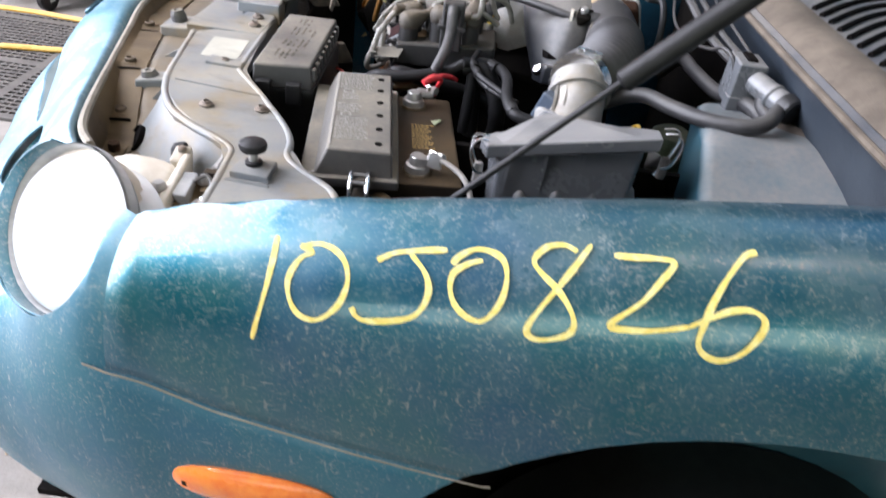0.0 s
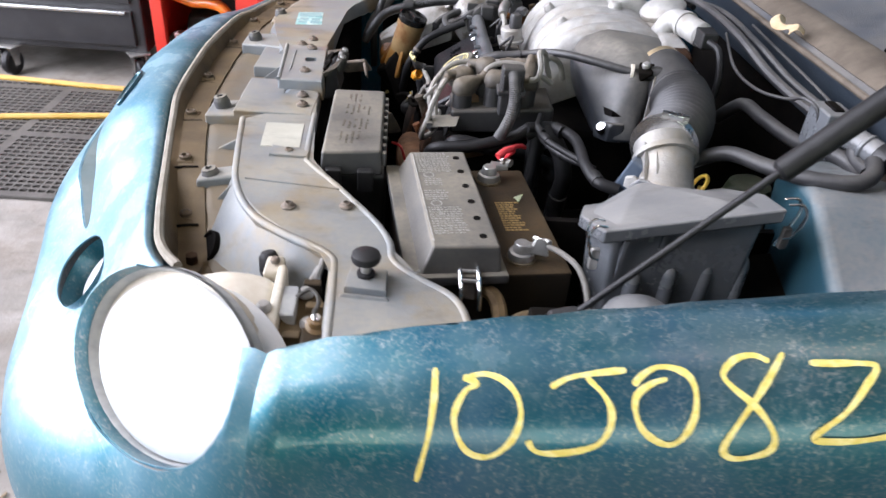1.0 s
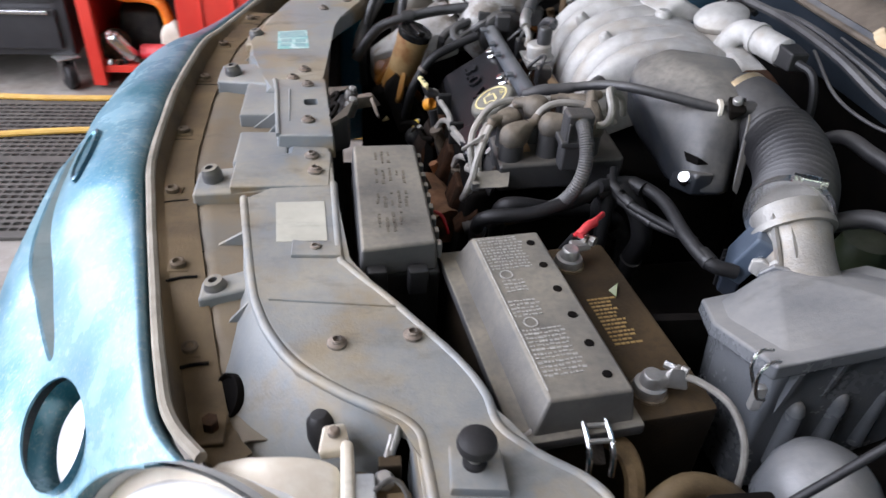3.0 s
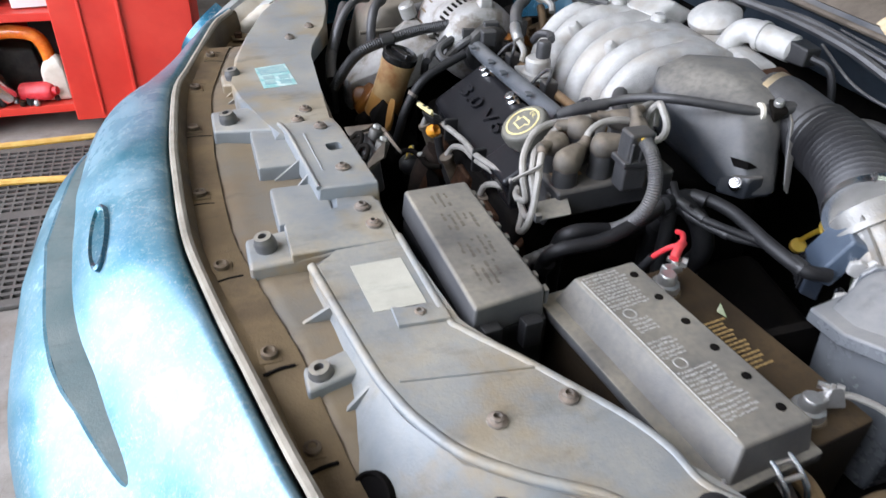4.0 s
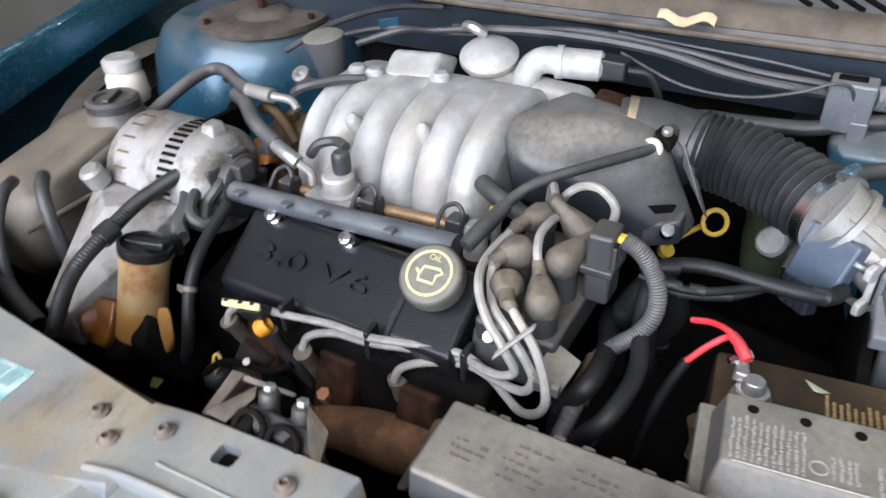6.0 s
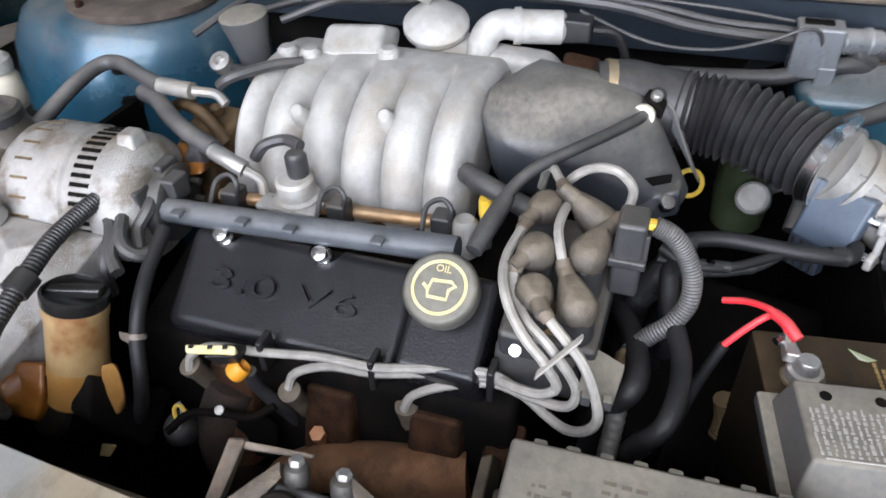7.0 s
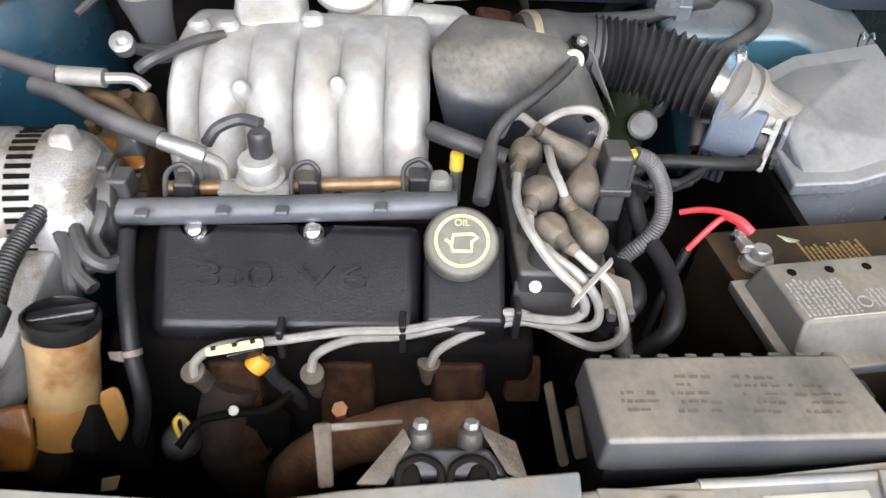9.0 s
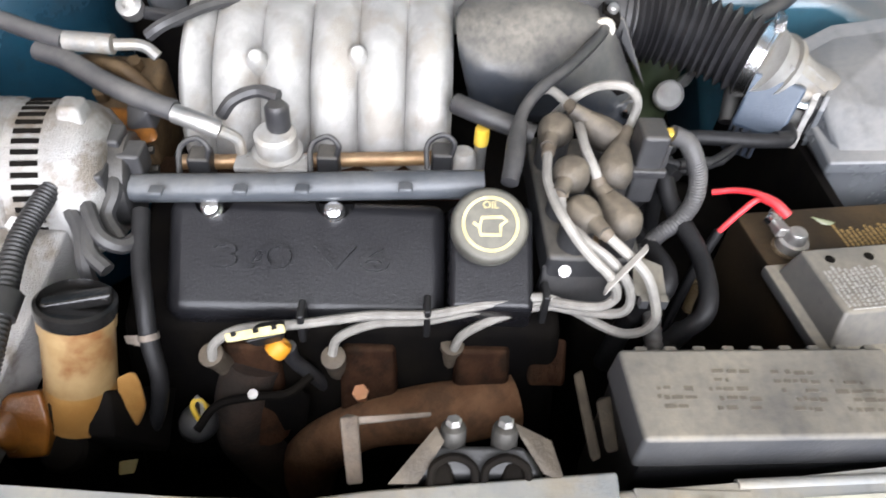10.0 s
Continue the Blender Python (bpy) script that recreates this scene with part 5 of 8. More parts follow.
def on_cap(u, v):
    return vc(0.021 + v, 1.212 - u, 0.0516)


def ribbon(points, width, lift_n, bm=None):
    """A flat stroke along points, lying across the way lift_n."""
    bm = bm or bmesh.new()
    n = len(points)
    last = None
    for i, p in enumerate(points):
        d = (Vector(points[min(i + 1, n - 1)]) - Vector(points[max(i - 1, 0)])).normalized()
        s = d.cross(lift_n[i] if isinstance(lift_n, list) else lift_n).normalized() * (width[i] if isinstance(width, list) else width) / 2
        pair = (bm.verts.new(Vector(p) + s), bm.verts.new(Vector(p) - s))
        if last:
            bm.faces.new((last[0], pair[0], pair[1], last[1]))
        last = pair
    return bm


# an oil can, in outline, and the word above it
can = [(-0.014, 0.001), (-0.009, -0.003), (-0.008, -0.009), (0.008, -0.009), (0.008, -0.001), (0.013, 0.003), (0.009, 0.006), (-0.007, 0.005), (-0.009, -0.003)]
part("oil_can_print", ribbon([on_cap(u, v) for u, v in can], 0.0028, VN), EMBLEM, cap, "yellow oil can symbol")


def lettering(text, size, at, right, up, material, parent, depth=0.0006, name="lettering", bold=0.0):
    cu = bpy.data.curves.new("text", "FONT")
    cu.body, cu.size, cu.align_x, cu.align_y, cu.extrude, cu.offset, cu.resolution_u = text, size, "CENTER", "CENTER", depth, bold, 3
    tmp = bpy.data.objects.new("text", cu)
    scene.collection.objects.link(tmp)
    dep = bpy.context.evaluated_depsgraph_get()
    dep.update()
    me = bpy.data.meshes.new_from_object(tmp.evaluated_get(dep))
    bpy.data.objects.remove(tmp)
    bpy.data.curves.remove(cu)
    n = Vector(right).cross(Vector(up))
    me.transform(Matrix.Translation(at) @ Matrix((right, up, n)).transposed().to_4x4())
    me.materials.clear()
    me.materials.append(material)
    ob = new(name, me)
    ob.parent = parent
    return ob


lettering("OIL", 0.0085, on_cap(0, 0.0155), (0, -1, 0), tuple(VX), EMBLEM, cap, 0.0002)
big = lettering("3.0 V6", 0.046, vc(-0.002, 1.369, 0.0026), (0, -1.30, 0), tuple(VX * 0.66), VCBLACK, cover, 0.0028, "raised_lettering")
big["label"] = "raised black lettering on the valve cover"
for y0, y1, s in ((1.245, 1.48, -0.066), (1.17, 1.24, -0.068)):
    part("cover_flange", box(*vc(s + 0.004, (y0 + y1) / 2, -0.052), 0.014, y1 - y0, 0.010, 0.002, 0, tilt=-33), DARK, eng)

# wiring channel behind the valve cover
CHAN = surface("blue_grey_channel", (0.06, 0.068, 0.078), (0.09, 0.098, 0.108), 0.35, 0, 20, 0.6, (0.20, 0.19, 0.17))
ch = thing("wiring_channel", "grey plastic wiring channel along the valve cover", "wiring channel")
part("channel", tube([(0.150, 1.542, 0.872), (0.149, 1.464, 0.876), (0.150, 1.375, 0.880), (0.152, 1.288, 0.884), (0.152, 1.214, 0.888)], 0.0125, 10, 4), CHAN, ch)
for k in range(4):
    part("clip", box(*[(0.131, 1.485, 0.887), (0.134, 1.417, 0.889), (0.133, 1.366, 0.892), (0.135, 1.281, 0.896)][k], 0.011, 0.012, 0.005, 0.002), CHAN, ch)

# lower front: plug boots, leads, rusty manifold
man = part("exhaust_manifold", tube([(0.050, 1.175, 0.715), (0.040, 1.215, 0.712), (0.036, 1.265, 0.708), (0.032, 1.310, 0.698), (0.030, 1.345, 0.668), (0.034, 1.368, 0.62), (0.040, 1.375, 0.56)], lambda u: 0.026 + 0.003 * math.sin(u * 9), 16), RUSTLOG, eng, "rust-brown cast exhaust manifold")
part("branch", tube([(0.062, 1.412, 0.750), (0.046, 1.424, 0.712), (0.038, 1.426, 0.668), (0.036, 1.408, 0.618), (0.040, 1.385, 0.57)], 0.025, 14), DARKIRON, man, "near-black manifold branch")
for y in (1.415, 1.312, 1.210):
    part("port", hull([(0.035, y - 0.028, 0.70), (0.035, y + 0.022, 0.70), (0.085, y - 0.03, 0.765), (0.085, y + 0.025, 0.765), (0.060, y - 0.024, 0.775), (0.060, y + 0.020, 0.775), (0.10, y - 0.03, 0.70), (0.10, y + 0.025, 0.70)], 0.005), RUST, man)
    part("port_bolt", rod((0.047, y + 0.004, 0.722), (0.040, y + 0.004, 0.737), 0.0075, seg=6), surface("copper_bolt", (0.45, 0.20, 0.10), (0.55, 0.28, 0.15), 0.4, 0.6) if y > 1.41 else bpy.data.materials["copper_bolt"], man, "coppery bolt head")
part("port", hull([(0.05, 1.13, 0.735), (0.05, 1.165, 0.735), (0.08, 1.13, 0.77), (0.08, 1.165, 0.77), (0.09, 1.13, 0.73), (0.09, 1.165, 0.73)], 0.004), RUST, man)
OLDBOOT = surface("heat_browned_rubber", (0.085, 0.068, 0.05), (0.15, 0.12, 0.09), 0.6, 0, 40, 0.5, (0.20, 0.15, 0.10), 0.3)
boots = []
for top, low in (((0.045, 1.438, 0.778), (0.062, 1.432, 0.735)), ((0.047, 1.338, 0.776), (0.066, 1.338, 0.732)), ((0.068, 1.236, 0.764), (0.076, 1.237, 0.720))):
    boots.append((top, low))

leads = (
    ("grey spark plug lead on the valve cover's front", [(0.176, 1.159, 0.915), (0.152, 1.163, 0.914), (0.130, 1.165, 0.912), (0.106, 1.162, 0.911), (0.086, 1.154, 0.906), (0.073, 1.143, 0.896), (0.064, 1.131, 0.887), (0.060, 1.120, 0.878), (0.059, 1.113, 0.867), (0.061, 1.108, 0.855), (0.062, 1.108, 0.845), (0.058, 1.118, 0.841), (0.062, 1.133, 0.836), (0.070, 1.150, 0.830), (0.075, 1.164, 0.826), (0.069, 1.210, 0.822), (0.058, 1.259, 0.818), (0.058, 1.303, 0.812), (0.052, 1.333, 0.800), (0.045, 1.339, 0.785)]),
    ("grey spark plug lead on the valve cover's front", [(0.121, 1.155, 0.912), (0.111, 1.155, 0.904), (0.100, 1.149, 0.896), (0.087, 1.141, 0.893), (0.079, 1.133, 0.890), (0.072, 1.120, 0.884), (0.067, 1.109, 0.875), (0.067, 1.098, 0.858), (0.067, 1.092, 0.842), (0.063, 1.094, 0.832), (0.064, 1.104, 0.825), (0.070, 1.130, 0.820), (0.076, 1.160, 0.819), (0.068, 1.198, 0.812), (0.062, 1.227, 0.796), (0.059, 1.235, 0.778)]),
    ("grey spark plug lead on the valve cover's front", [(0.086, 1.127, 0.902), (0.078, 1.114, 0.894), (0.068, 1.095, 0.881), (0.062, 1.085, 0.870), (0.057, 1.077, 0.852), (0.051, 1.073, 0.836), (0.049, 1.080, 0.822), (0.052, 1.095, 0.814), (0.062, 1.112, 0.812), (0.072, 1.134, 0.818), (0.074, 1.164, 0.832), (0.065, 1.216, 0.830), (0.057, 1.259, 0.826), (0.058, 1.308, 0.822), (0.051, 1.362, 0.818), (0.049, 1.412, 0.812), (0.043, 1.434, 0.800), (0.038, 1.437, 0.785)]),
)


def ends(pts, lead):
    """Rubber sleeve over the first bit of a lead."""
    p, q = Vector(pts[0]), Vector(pts[1])
    part("sleeve", tube([p, p.lerp(q, 0.35), p.lerp(q, 0.6)], lambda u: 0.0068 - 0.0012 * u, 10, 3), OLDBOOT, lead, "dusty brown rubber sleeve")


for (label, pts), (top, low) in zip(leads, (boots[1], boots[2], boots[0])):
    lead = thing("spark_plug_lead", label, "spark plug lead", group="spark plug leads")
    part("wire", tube(pts, 0.0042, 8, 5), WIRE, lead)
    part("plug_boot", lathe([(0.0085, 0), (0.0095, 0.012), (0.0085, 0.048), (0.0105, 0.05), (0.0105, 0.056), (0.006, 0.058)], low, Vector(top) - Vector(low), 14), OLDBOOT, lead, "dusty brown plug boot")
    ends(pts, lead)
for x, y, z in ((0.056, 1.363, 0.818), (0.061, 1.260, 0.822), (0.074, 1.161, 0.828)):
    tagged(finish("lead_clip", hull([(x + dx, y + dy, z + dz) for dx in (-0.008, 0.012) for dy in (-0.003, 0.003) for dz in (-0.022, 0.012)], 0.002), BLACK), "black plastic clip holding spark plug leads", "cable clip", group="lead clips")
tagged(finish("lead_separator", hull([Vector(p) + Vector(d) for p in ((0.052, 1.121, 0.866), (0.069, 1.092, 0.898)) for d in ((0, 0, 0), (-0.003, 0, 0.003), (0.003, 0.001, 0.004), (0.0, 0.002, -0.004), (-0.004, 0.001, -0.001))], 0.0008), WIRE), "grey plastic separator across three spark plug leads", "cable clip")

# coil pack
COILP = surface("dusty_coil_plastic", (0.018, 0.019, 0.022), (0.032, 0.033, 0.036), 0.4, 0, 20, 0.7, (0.19, 0.165, 0.13), 0.15)
LOOMGREY = surface("dusty_loom_grey", (0.040, 0.040, 0.044), (0.065, 0.064, 0.065), 0.42, 0, 30, 0.55, (0.25, 0.23, 0.20), 0.1)
coil = thing("ignition_coil", "black ignition coil pack with six dusty towers", "ignition coil")
part("body", hull([(0.090, 1.083, 0.828), (0.090, 1.162, 0.828), (0.240, 1.080, 0.840), (0.240, 1.168, 0.840), (0.090, 1.083, 0.864), (0.090, 1.162, 0.864), (0.240, 1.080, 0.878), (0.240, 1.168, 0.878)], 0.005), COILP, coil)
part("bracket", hull([(0.082, 1.092, 0.812), (0.082, 1.164, 0.812), (0.094, 1.092, 0.856), (0.094, 1.164, 0.856), (0.104, 1.092, 0.856), (0.104, 1.164, 0.812)], 0.003), COILP, coil, "dusty mounting bracket")
part("bracket_plate", hull([(0.060, 1.064, 0.846), (0.062, 1.092, 0.851), (0.098, 1.060, 0.850), (0.104, 1.088, 0.858), (0.060, 1.064, 0.843), (0.104, 1.088, 0.854)], 0.0008), GREYBOX, coil, "dusty grey metal plate")
for y in (1.068, 1.084):
    part("plate_tooth", box(0.060, y, 0.846, 0.008, 0.007, 0.010, 0.001), GREYBOX, coil)
part("bolt", rod((0.094, 1.146, 0.846), (0.087, 1.146, 0.851), 0.0054, seg=8), STEEL, coil)
part("bolt", rod((0.094, 1.102, 0.846), (0.088, 1.102, 0.850), 0.0050, seg=8), DSTEEL, coil)
BOOT = surface("dusty_brown_rubber", (0.034, 0.030, 0.026), (0.066, 0.057, 0.046), 0.55, 0, 50, 0.8, (0.27, 0.215, 0.15), 0.3)
ORST = surface("orange_dust_stain", (0.16, 0.085, 0.03), (0.26, 0.15, 0.06), 0.7, 0, 60, 0.3)
part("stain", hull([(0.098, 1.108, 0.8665), (0.132, 1.108, 0.8705), (0.098, 1.142, 0.8665), (0.132, 1.142, 0.8705), (0.10, 1.12, 0.862), (0.12, 1.12, 0.862)]), ORST, coil, "orange dust between the towers")
for (x, y, z), tip in (((0.203, 1.149, 0.915), (0.176, 1.159, 0.916)), ((0.198, 1.101, 0.912), (0.204, 1.133, 0.930)), ((0.142, 1.144, 0.915), (0.121, 1.155, 0.912)), ((0.152, 1.105, 0.911), (0.187, 1.093, 0.914)), ((0.108, 1.138, 0.901), (0.086, 1.127, 0.902)), ((0.106, 1.103, 0.897), (0.134, 1.119, 0.903))):
    part("tower", lathe([(0.0150, 0), (0.0142, z - 0.876), (0.012, z - 0.874)], (x, y, 0.864), seg=18), COILP, coil)
    pts = [(x + r * math.cos(a), y + r * math.sin(a), z + h) for r, h in ((0.0155, -0.014), (0.0170, -0.006), (0.0150, 0.004), (0.0085, 0.010)) for a in [2 * math.pi * i / 12 for i in range(12)]]
    d = (Vector(tip) - Vector((x, y, z))).normalized()
    side = d.cross(Vector((0, 0, 1))).normalized()
    up = side.cross(d)
    pts += [Vector(tip) - d * 0.006 + side * (0.0082 * math.cos(a)) + up * (0.0082 * math.sin(a)) for a in [2 * math.pi * i / 10 for i in range(10)]]
    b = soft_hull(pts, 2, 1.02, 1)
    tube([Vector(tip) - d * 0.010, Vector(tip) - d * 0.002, Vector(tip) + d * 0.006], lambda u: 0.0078 - 0.0014 * u, 12, 3, b)
    part("boot", b, BOOT, coil, "dusty brown rubber boot", angle=60)
for pts in ([(0.134, 1.119, 0.903), (0.142, 1.125, 0.916), (0.162, 1.131, 0.923), (0.192, 1.131, 0.922), (0.215, 1.129, 0.912), (0.240, 1.136, 0.895)], [(0.187, 1.093, 0.914), (0.207, 1.082, 0.920), (0.211, 1.080, 0.938), (0.209, 1.094, 0.954), (0.220, 1.115, 0.947), (0.226, 1.133, 0.930), (0.238, 1.147, 0.900)], [(0.204, 1.133, 0.930), (0.223, 1.144, 0.931), (0.239, 1.152, 0.929), (0.253, 1.160, 0.917), (0.262, 1.166, 0.892)]):
    lead = thing("spark_plug_lead", "short grey spark plug lead arching over the coil pack", "spark plug lead", group="spark plug leads")
    part("wire", tube(pts, 0.0042, 8, 5), WIRE, lead)
    ends(pts, lead)
conn = thing("coil_connector", "black plug connector with a corrugated loom", "connector")
part("plug", hull([(x, y, z) for x in (0.156, 0.188) for y in (1.062, 1.086) for z in (0.868, 0.940)], 0.004), COILP, conn)
part("collar", hull([(x, y, z) for x in (0.152, 0.192) for y in (1.059, 1.089) for z in (0.900, 0.908)], 0.002), HOSE, conn)
for x in (0.160, 0.172, 0.184):
    part("rib", box(x, 1.061, 0.918, 0.003, 0.004, 0.024, 0.001), COILP, conn)
part("yellow_lock", box(0.173, 1.060, 0.933, 0.009, 0.008, 0.006, 0.001), YELLOW, conn, "yellow lock tab")
part("loom", tube([(0.172, 1.058, 0.933), (0.172, 1.043, 0.926), (0.173, 1.031, 0.910), (0.170, 1.022, 0.890), (0.163, 1.021, 0.868), (0.157, 1.031, 0.848), (0.153, 1.048, 0.830), (0.140, 1.060, 0.818), (0.100, 1.060, 0.808), (0.050, 1.062, 0.790)], 0.0080, 12, 6, rings=(0.0004, 70)), LOOMGREY, conn, "dusty grey corrugated loom")
part("taped_end", tube([(0.140, 1.060, 0.818), (0.118, 1.060, 0.812), (0.096, 1.060, 0.807)], 0.0105, 10, 4), LEDGE, conn, "brown tape round the loom")

# ---------------------------------------------------------------- intake manifold
intake = thing("intake_manifold", "cast aluminium intake manifold with curved runners", "intake manifold")
PROF = [(0.238, 0.812), (0.234, 0.850), (0.243, 0.893), (0.268, 0.927), (0.305, 0.947), (0.350, 0.955), (0.400, 0.952), (0.435, 0.935), (0.448, 0.905)]


def manifold_place(u, v):
    """Six runners that arch over from the flange to a log along the back, with a deep gap between the middle two."""
    y = 1.238 + 0.274 * u
    path = smooth_path([(x, 0, z) for x, z in PROF], 4)
    f = v * (len(path) - 1)
    i = min(int(f), len(path) - 2)
    p = path[i].lerp(path[i + 1], f - i)
    c = Vector((0.36, 0, 0.84))
    d = (p - c).normalized()
    lobes = math.sqrt(max(0.0, 1 - (2 * ((6 * u) % 1.0) - 1) ** 2 * 0.97))
    deep = 0.025 + 0.013 * math.exp(-((u - 0.5) / 0.06) ** 2) + 0.003 * math.sin(9 * u)
    fade = math.sin(min(1.0, v / 0.66) * math.pi) ** 0.55 if v < 0.66 else 0.0
    edge = 1 - max(0.0, (u - 0.90) / 0.10) ** 2.4 * 0.26 - max(0.0, (0.05 - u) / 0.05) ** 2 * 0.10
    q = c + (p - c) * edge + d * (deep * (lobes - 0.85) * fade)
    return (q.x, y - (0.010 * max(0, (u - 0.88) / 0.12)), q.z)


sheet = grid_sheet(manifold_place, 144, 48)
part("casting", thicken(sheet, 0.004), ALU, intake)
for u in (0, 1):
    ring = [Vector(manifold_place(u, v / 24)) for v in range(25)]
    b = bmesh.new()
    b.faces.new([b.verts.new(p) for p in ring])
    r = bmesh.ops.extrude_face_region(b, geom=b.faces[:])
    bmesh.ops.translate(b, verts=[g for g in r["geom"] if isinstance(g, bmesh.types.BMVert)], vec=(0, 0.003 if u == 0 else -0.003, 0))
    part("end_wall", b, ALU, intake)
for x, y, z in ((0.268, 1.421, 0.932), (0.278, 1.329, 0.934)):
    part("boss", lathe([(0.013, -0.03), (0.0098, -0.002), (0.0078, 0.005), (0.0055, 0.007), (0, 0.007)], (x, y, z), (-0.6, 0, 0.8), 16), ALU, intake)
part("lower_flange", box(0.222, 1.37, 0.822, 0.05, 0.30, 0.022, 0.004), RUST, intake, "stained lower flange")
part("boss", lathe([(0.014, 0), (0.013, 0.035), (0.009, 0.04), (0, 0.04)], (0.215, 1.228, 0.835), seg=14), ALU, intake)
part("test_port", lathe([(0.007, 0), (0.007, 0.016), (0.0065, 0.018), (0, 0.0185)], (0.229, 1.211, 0.874), seg=12), YELLOW, intake, "yellow-green valve cap")
part("test_port_stem", rod((0.229, 1.211, 0.835), (0.229, 1.211, 0.874), 0.006), STEEL, intake)
rail = thing("fuel_rail", "stained brass-coloured fuel rail with injector clips", "fuel rail")
part("pipe", tube([(0.201, 1.487, 0.862), (0.204, 1.438, 0.862), (0.213, 1.364, 0.860), (0.219, 1.289, 0.860), (0.226, 1.220, 0.860)], 0.007, 10, 4), surface("stained_brass", (0.30, 0.17, 0.08), (0.42, 0.27, 0.14), 0.4, 0.6, 60, 0.4), rail)
for px in ((0.192, 1.465, 0.870), (0.201, 1.352, 0.870), (0.210, 1.248, 0.870)):
    part("injector_plug", hull([(px[0] + dx, px[1] + dy, px[2] + dz) for dx in (-0.010, 0.012) for dy in (-0.010, 0.010) for dz in (-0.02, 0.010)], 0.003), COILP, rail)
    part("wire_loop", tube([(px[0] - 0.006, px[1] - 0.008, px[2] + 0.008), (px[0] - 0.004, px[1] - 0.010, px[2] + 0.020), (px[0], px[1], px[2] + 0.026), (px[0] - 0.004, px[1] + 0.014, px[2] + 0.018), (px[0] - 0.02, px[1] + 0.014, px[2] + 0.002)], 0.0026, 8, 5), HOSE, rail)
reg = thing("fuel_regulator", "round bright metal fuel pressure regulator", "fuel regulator")
part("can", lathe([(0.021, 0), (0.023, 0.002), (0.023, 0.005), (0.019, 0.007), (0.019, 0.024), (0.016, 0.027), (0, 0.027)], (0.205, 1.398, 0.872), (-0.1, 0, 1), 24), ALU, reg)
part("plate", box(0.194, 1.402, 0.870, 0.024, 0.066, 0.006, 0.002), ALU, reg)
part("vacuum_cap", lathe([(0.010, 0), (0.011, 0.004), (0.011, 0.022), (0.008, 0.026), (0, 0.026)], (0.208, 1.395, 0.898), seg=16), HOSE, reg)
part("vacuum_hose", tube([(0.218, 1.394, 0.925), (0.225, 1.414, 0.925), (0.218, 1.434, 0.920), (0.214, 1.446, 0.905)], 0.006, 8, 5), HOSE, reg)
for dy in (-0.024, 0.026):
    part("spring_clip", tube([(0.200, 1.398 + dy, 0.872), (0.188, 1.398 + dy, 0.862), (0.186, 1.398 + dy * 1.2, 0.850)], 0.0022, 6, 4), CHROME, reg)
line = thing("fuel_line", "rubber fuel line with bright quick-connect ends", "fuel line")
part("rubber", tube([(0.277, 1.620, 0.925), (0.262, 1.589, 0.925), (0.228, 1.544, 0.925), (0.209, 1.507, 0.922), (0.200, 1.480, 0.918)], 0.0095, 12, 5), LOOMGREY, line)
part("connector", tube([(0.197, 1.480, 0.918), (0.190, 1.457, 0.914), (0.189, 1.442, 0.908)], 0.0085, 10, 4), STEEL, line)
part("steel_end", tube([(0.189, 1.442, 0.908), (0.193, 1.429, 0.896), (0.191, 1.427, 0.882)], 0.0050, 8, 4), MAFALU, line)
line = thing("fuel_line", "grey rubber fuel line bending over the wing", "fuel line")
part("rubber", tube([(0.087, 1.695, 0.880), (0.197, 1.716, 0.900), (0.266, 1.708, 0.925), (0.306, 1.699, 0.935), (0.313, 1.675, 0.937), (0.289, 1.627, 0.938), (0.274, 1.591, 0.938)], 0.0088, 12, 6), LOOMGREY, line)
part("connector", tube([(0.274, 1.591, 0.938), (0.272, 1.561, 0.938), (0.271, 1.548, 0.938)], 0.0095, 10, 3), MAFALU, line)
part("steel_end", tube([(0.271, 1.548, 0.938), (0.278, 1.525, 0.934), (0.275, 1.512, 0.925)], 0.0055, 8, 4), MAFALU, line)

# plenum elbow, throttle, intake duct
# Base colour darkened for the elbow's shaded front; the top stays dusty.
PLENUM = surface("shaded_blue_grey_plastic", (0.014, 0.018, 0.025), (0.024, 0.029, 0.037), 0.30, 0, 12, 0.85, (0.29, 0.262, 0.215), 0.12)
plen = thing("plenum_elbow", "dusty grey domed plenum elbow", "plenum")
dome = soft_hull([(0.335, 1.240, 0.955), (0.296, 1.238, 0.940), (0.272, 1.206, 0.925), (0.279, 1.160, 0.922), (0.304, 1.118, 0.929), (0.318, 1.094, 0.934), (0.345, 1.078, 0.943), (0.372, 1.086, 0.947), (0.398, 1.125, 0.955), (0.415, 1.205, 0.957), (0.322, 1.205, 0.957), (0.338, 1.150, 0.959),
             (0.286, 1.216, 0.862), (0.296, 1.165, 0.862), (0.40, 1.21, 0.865), (0.300, 1.078, 0.842), (0.313, 1.036, 0.852), (0.346, 1.028, 0.856), (0.362, 1.040, 0.850), (0.358, 1.08, 0.838)], 1, 1.0, 3)
part("cover", dome, PLENUM, plen, angle=60)
part("foot", hull([(0.299, 1.074, 0.842), (0.311, 1.038, 0.850), (0.303, 1.078, 0.868), (0.313, 1.040, 0.878), (0.330, 1.08, 0.842), (0.335, 1.036, 0.85), (0.33, 1.08, 0.87), (0.335, 1.04, 0.878)], 0.003), PLENUM, plen, "square foot of the elbow")
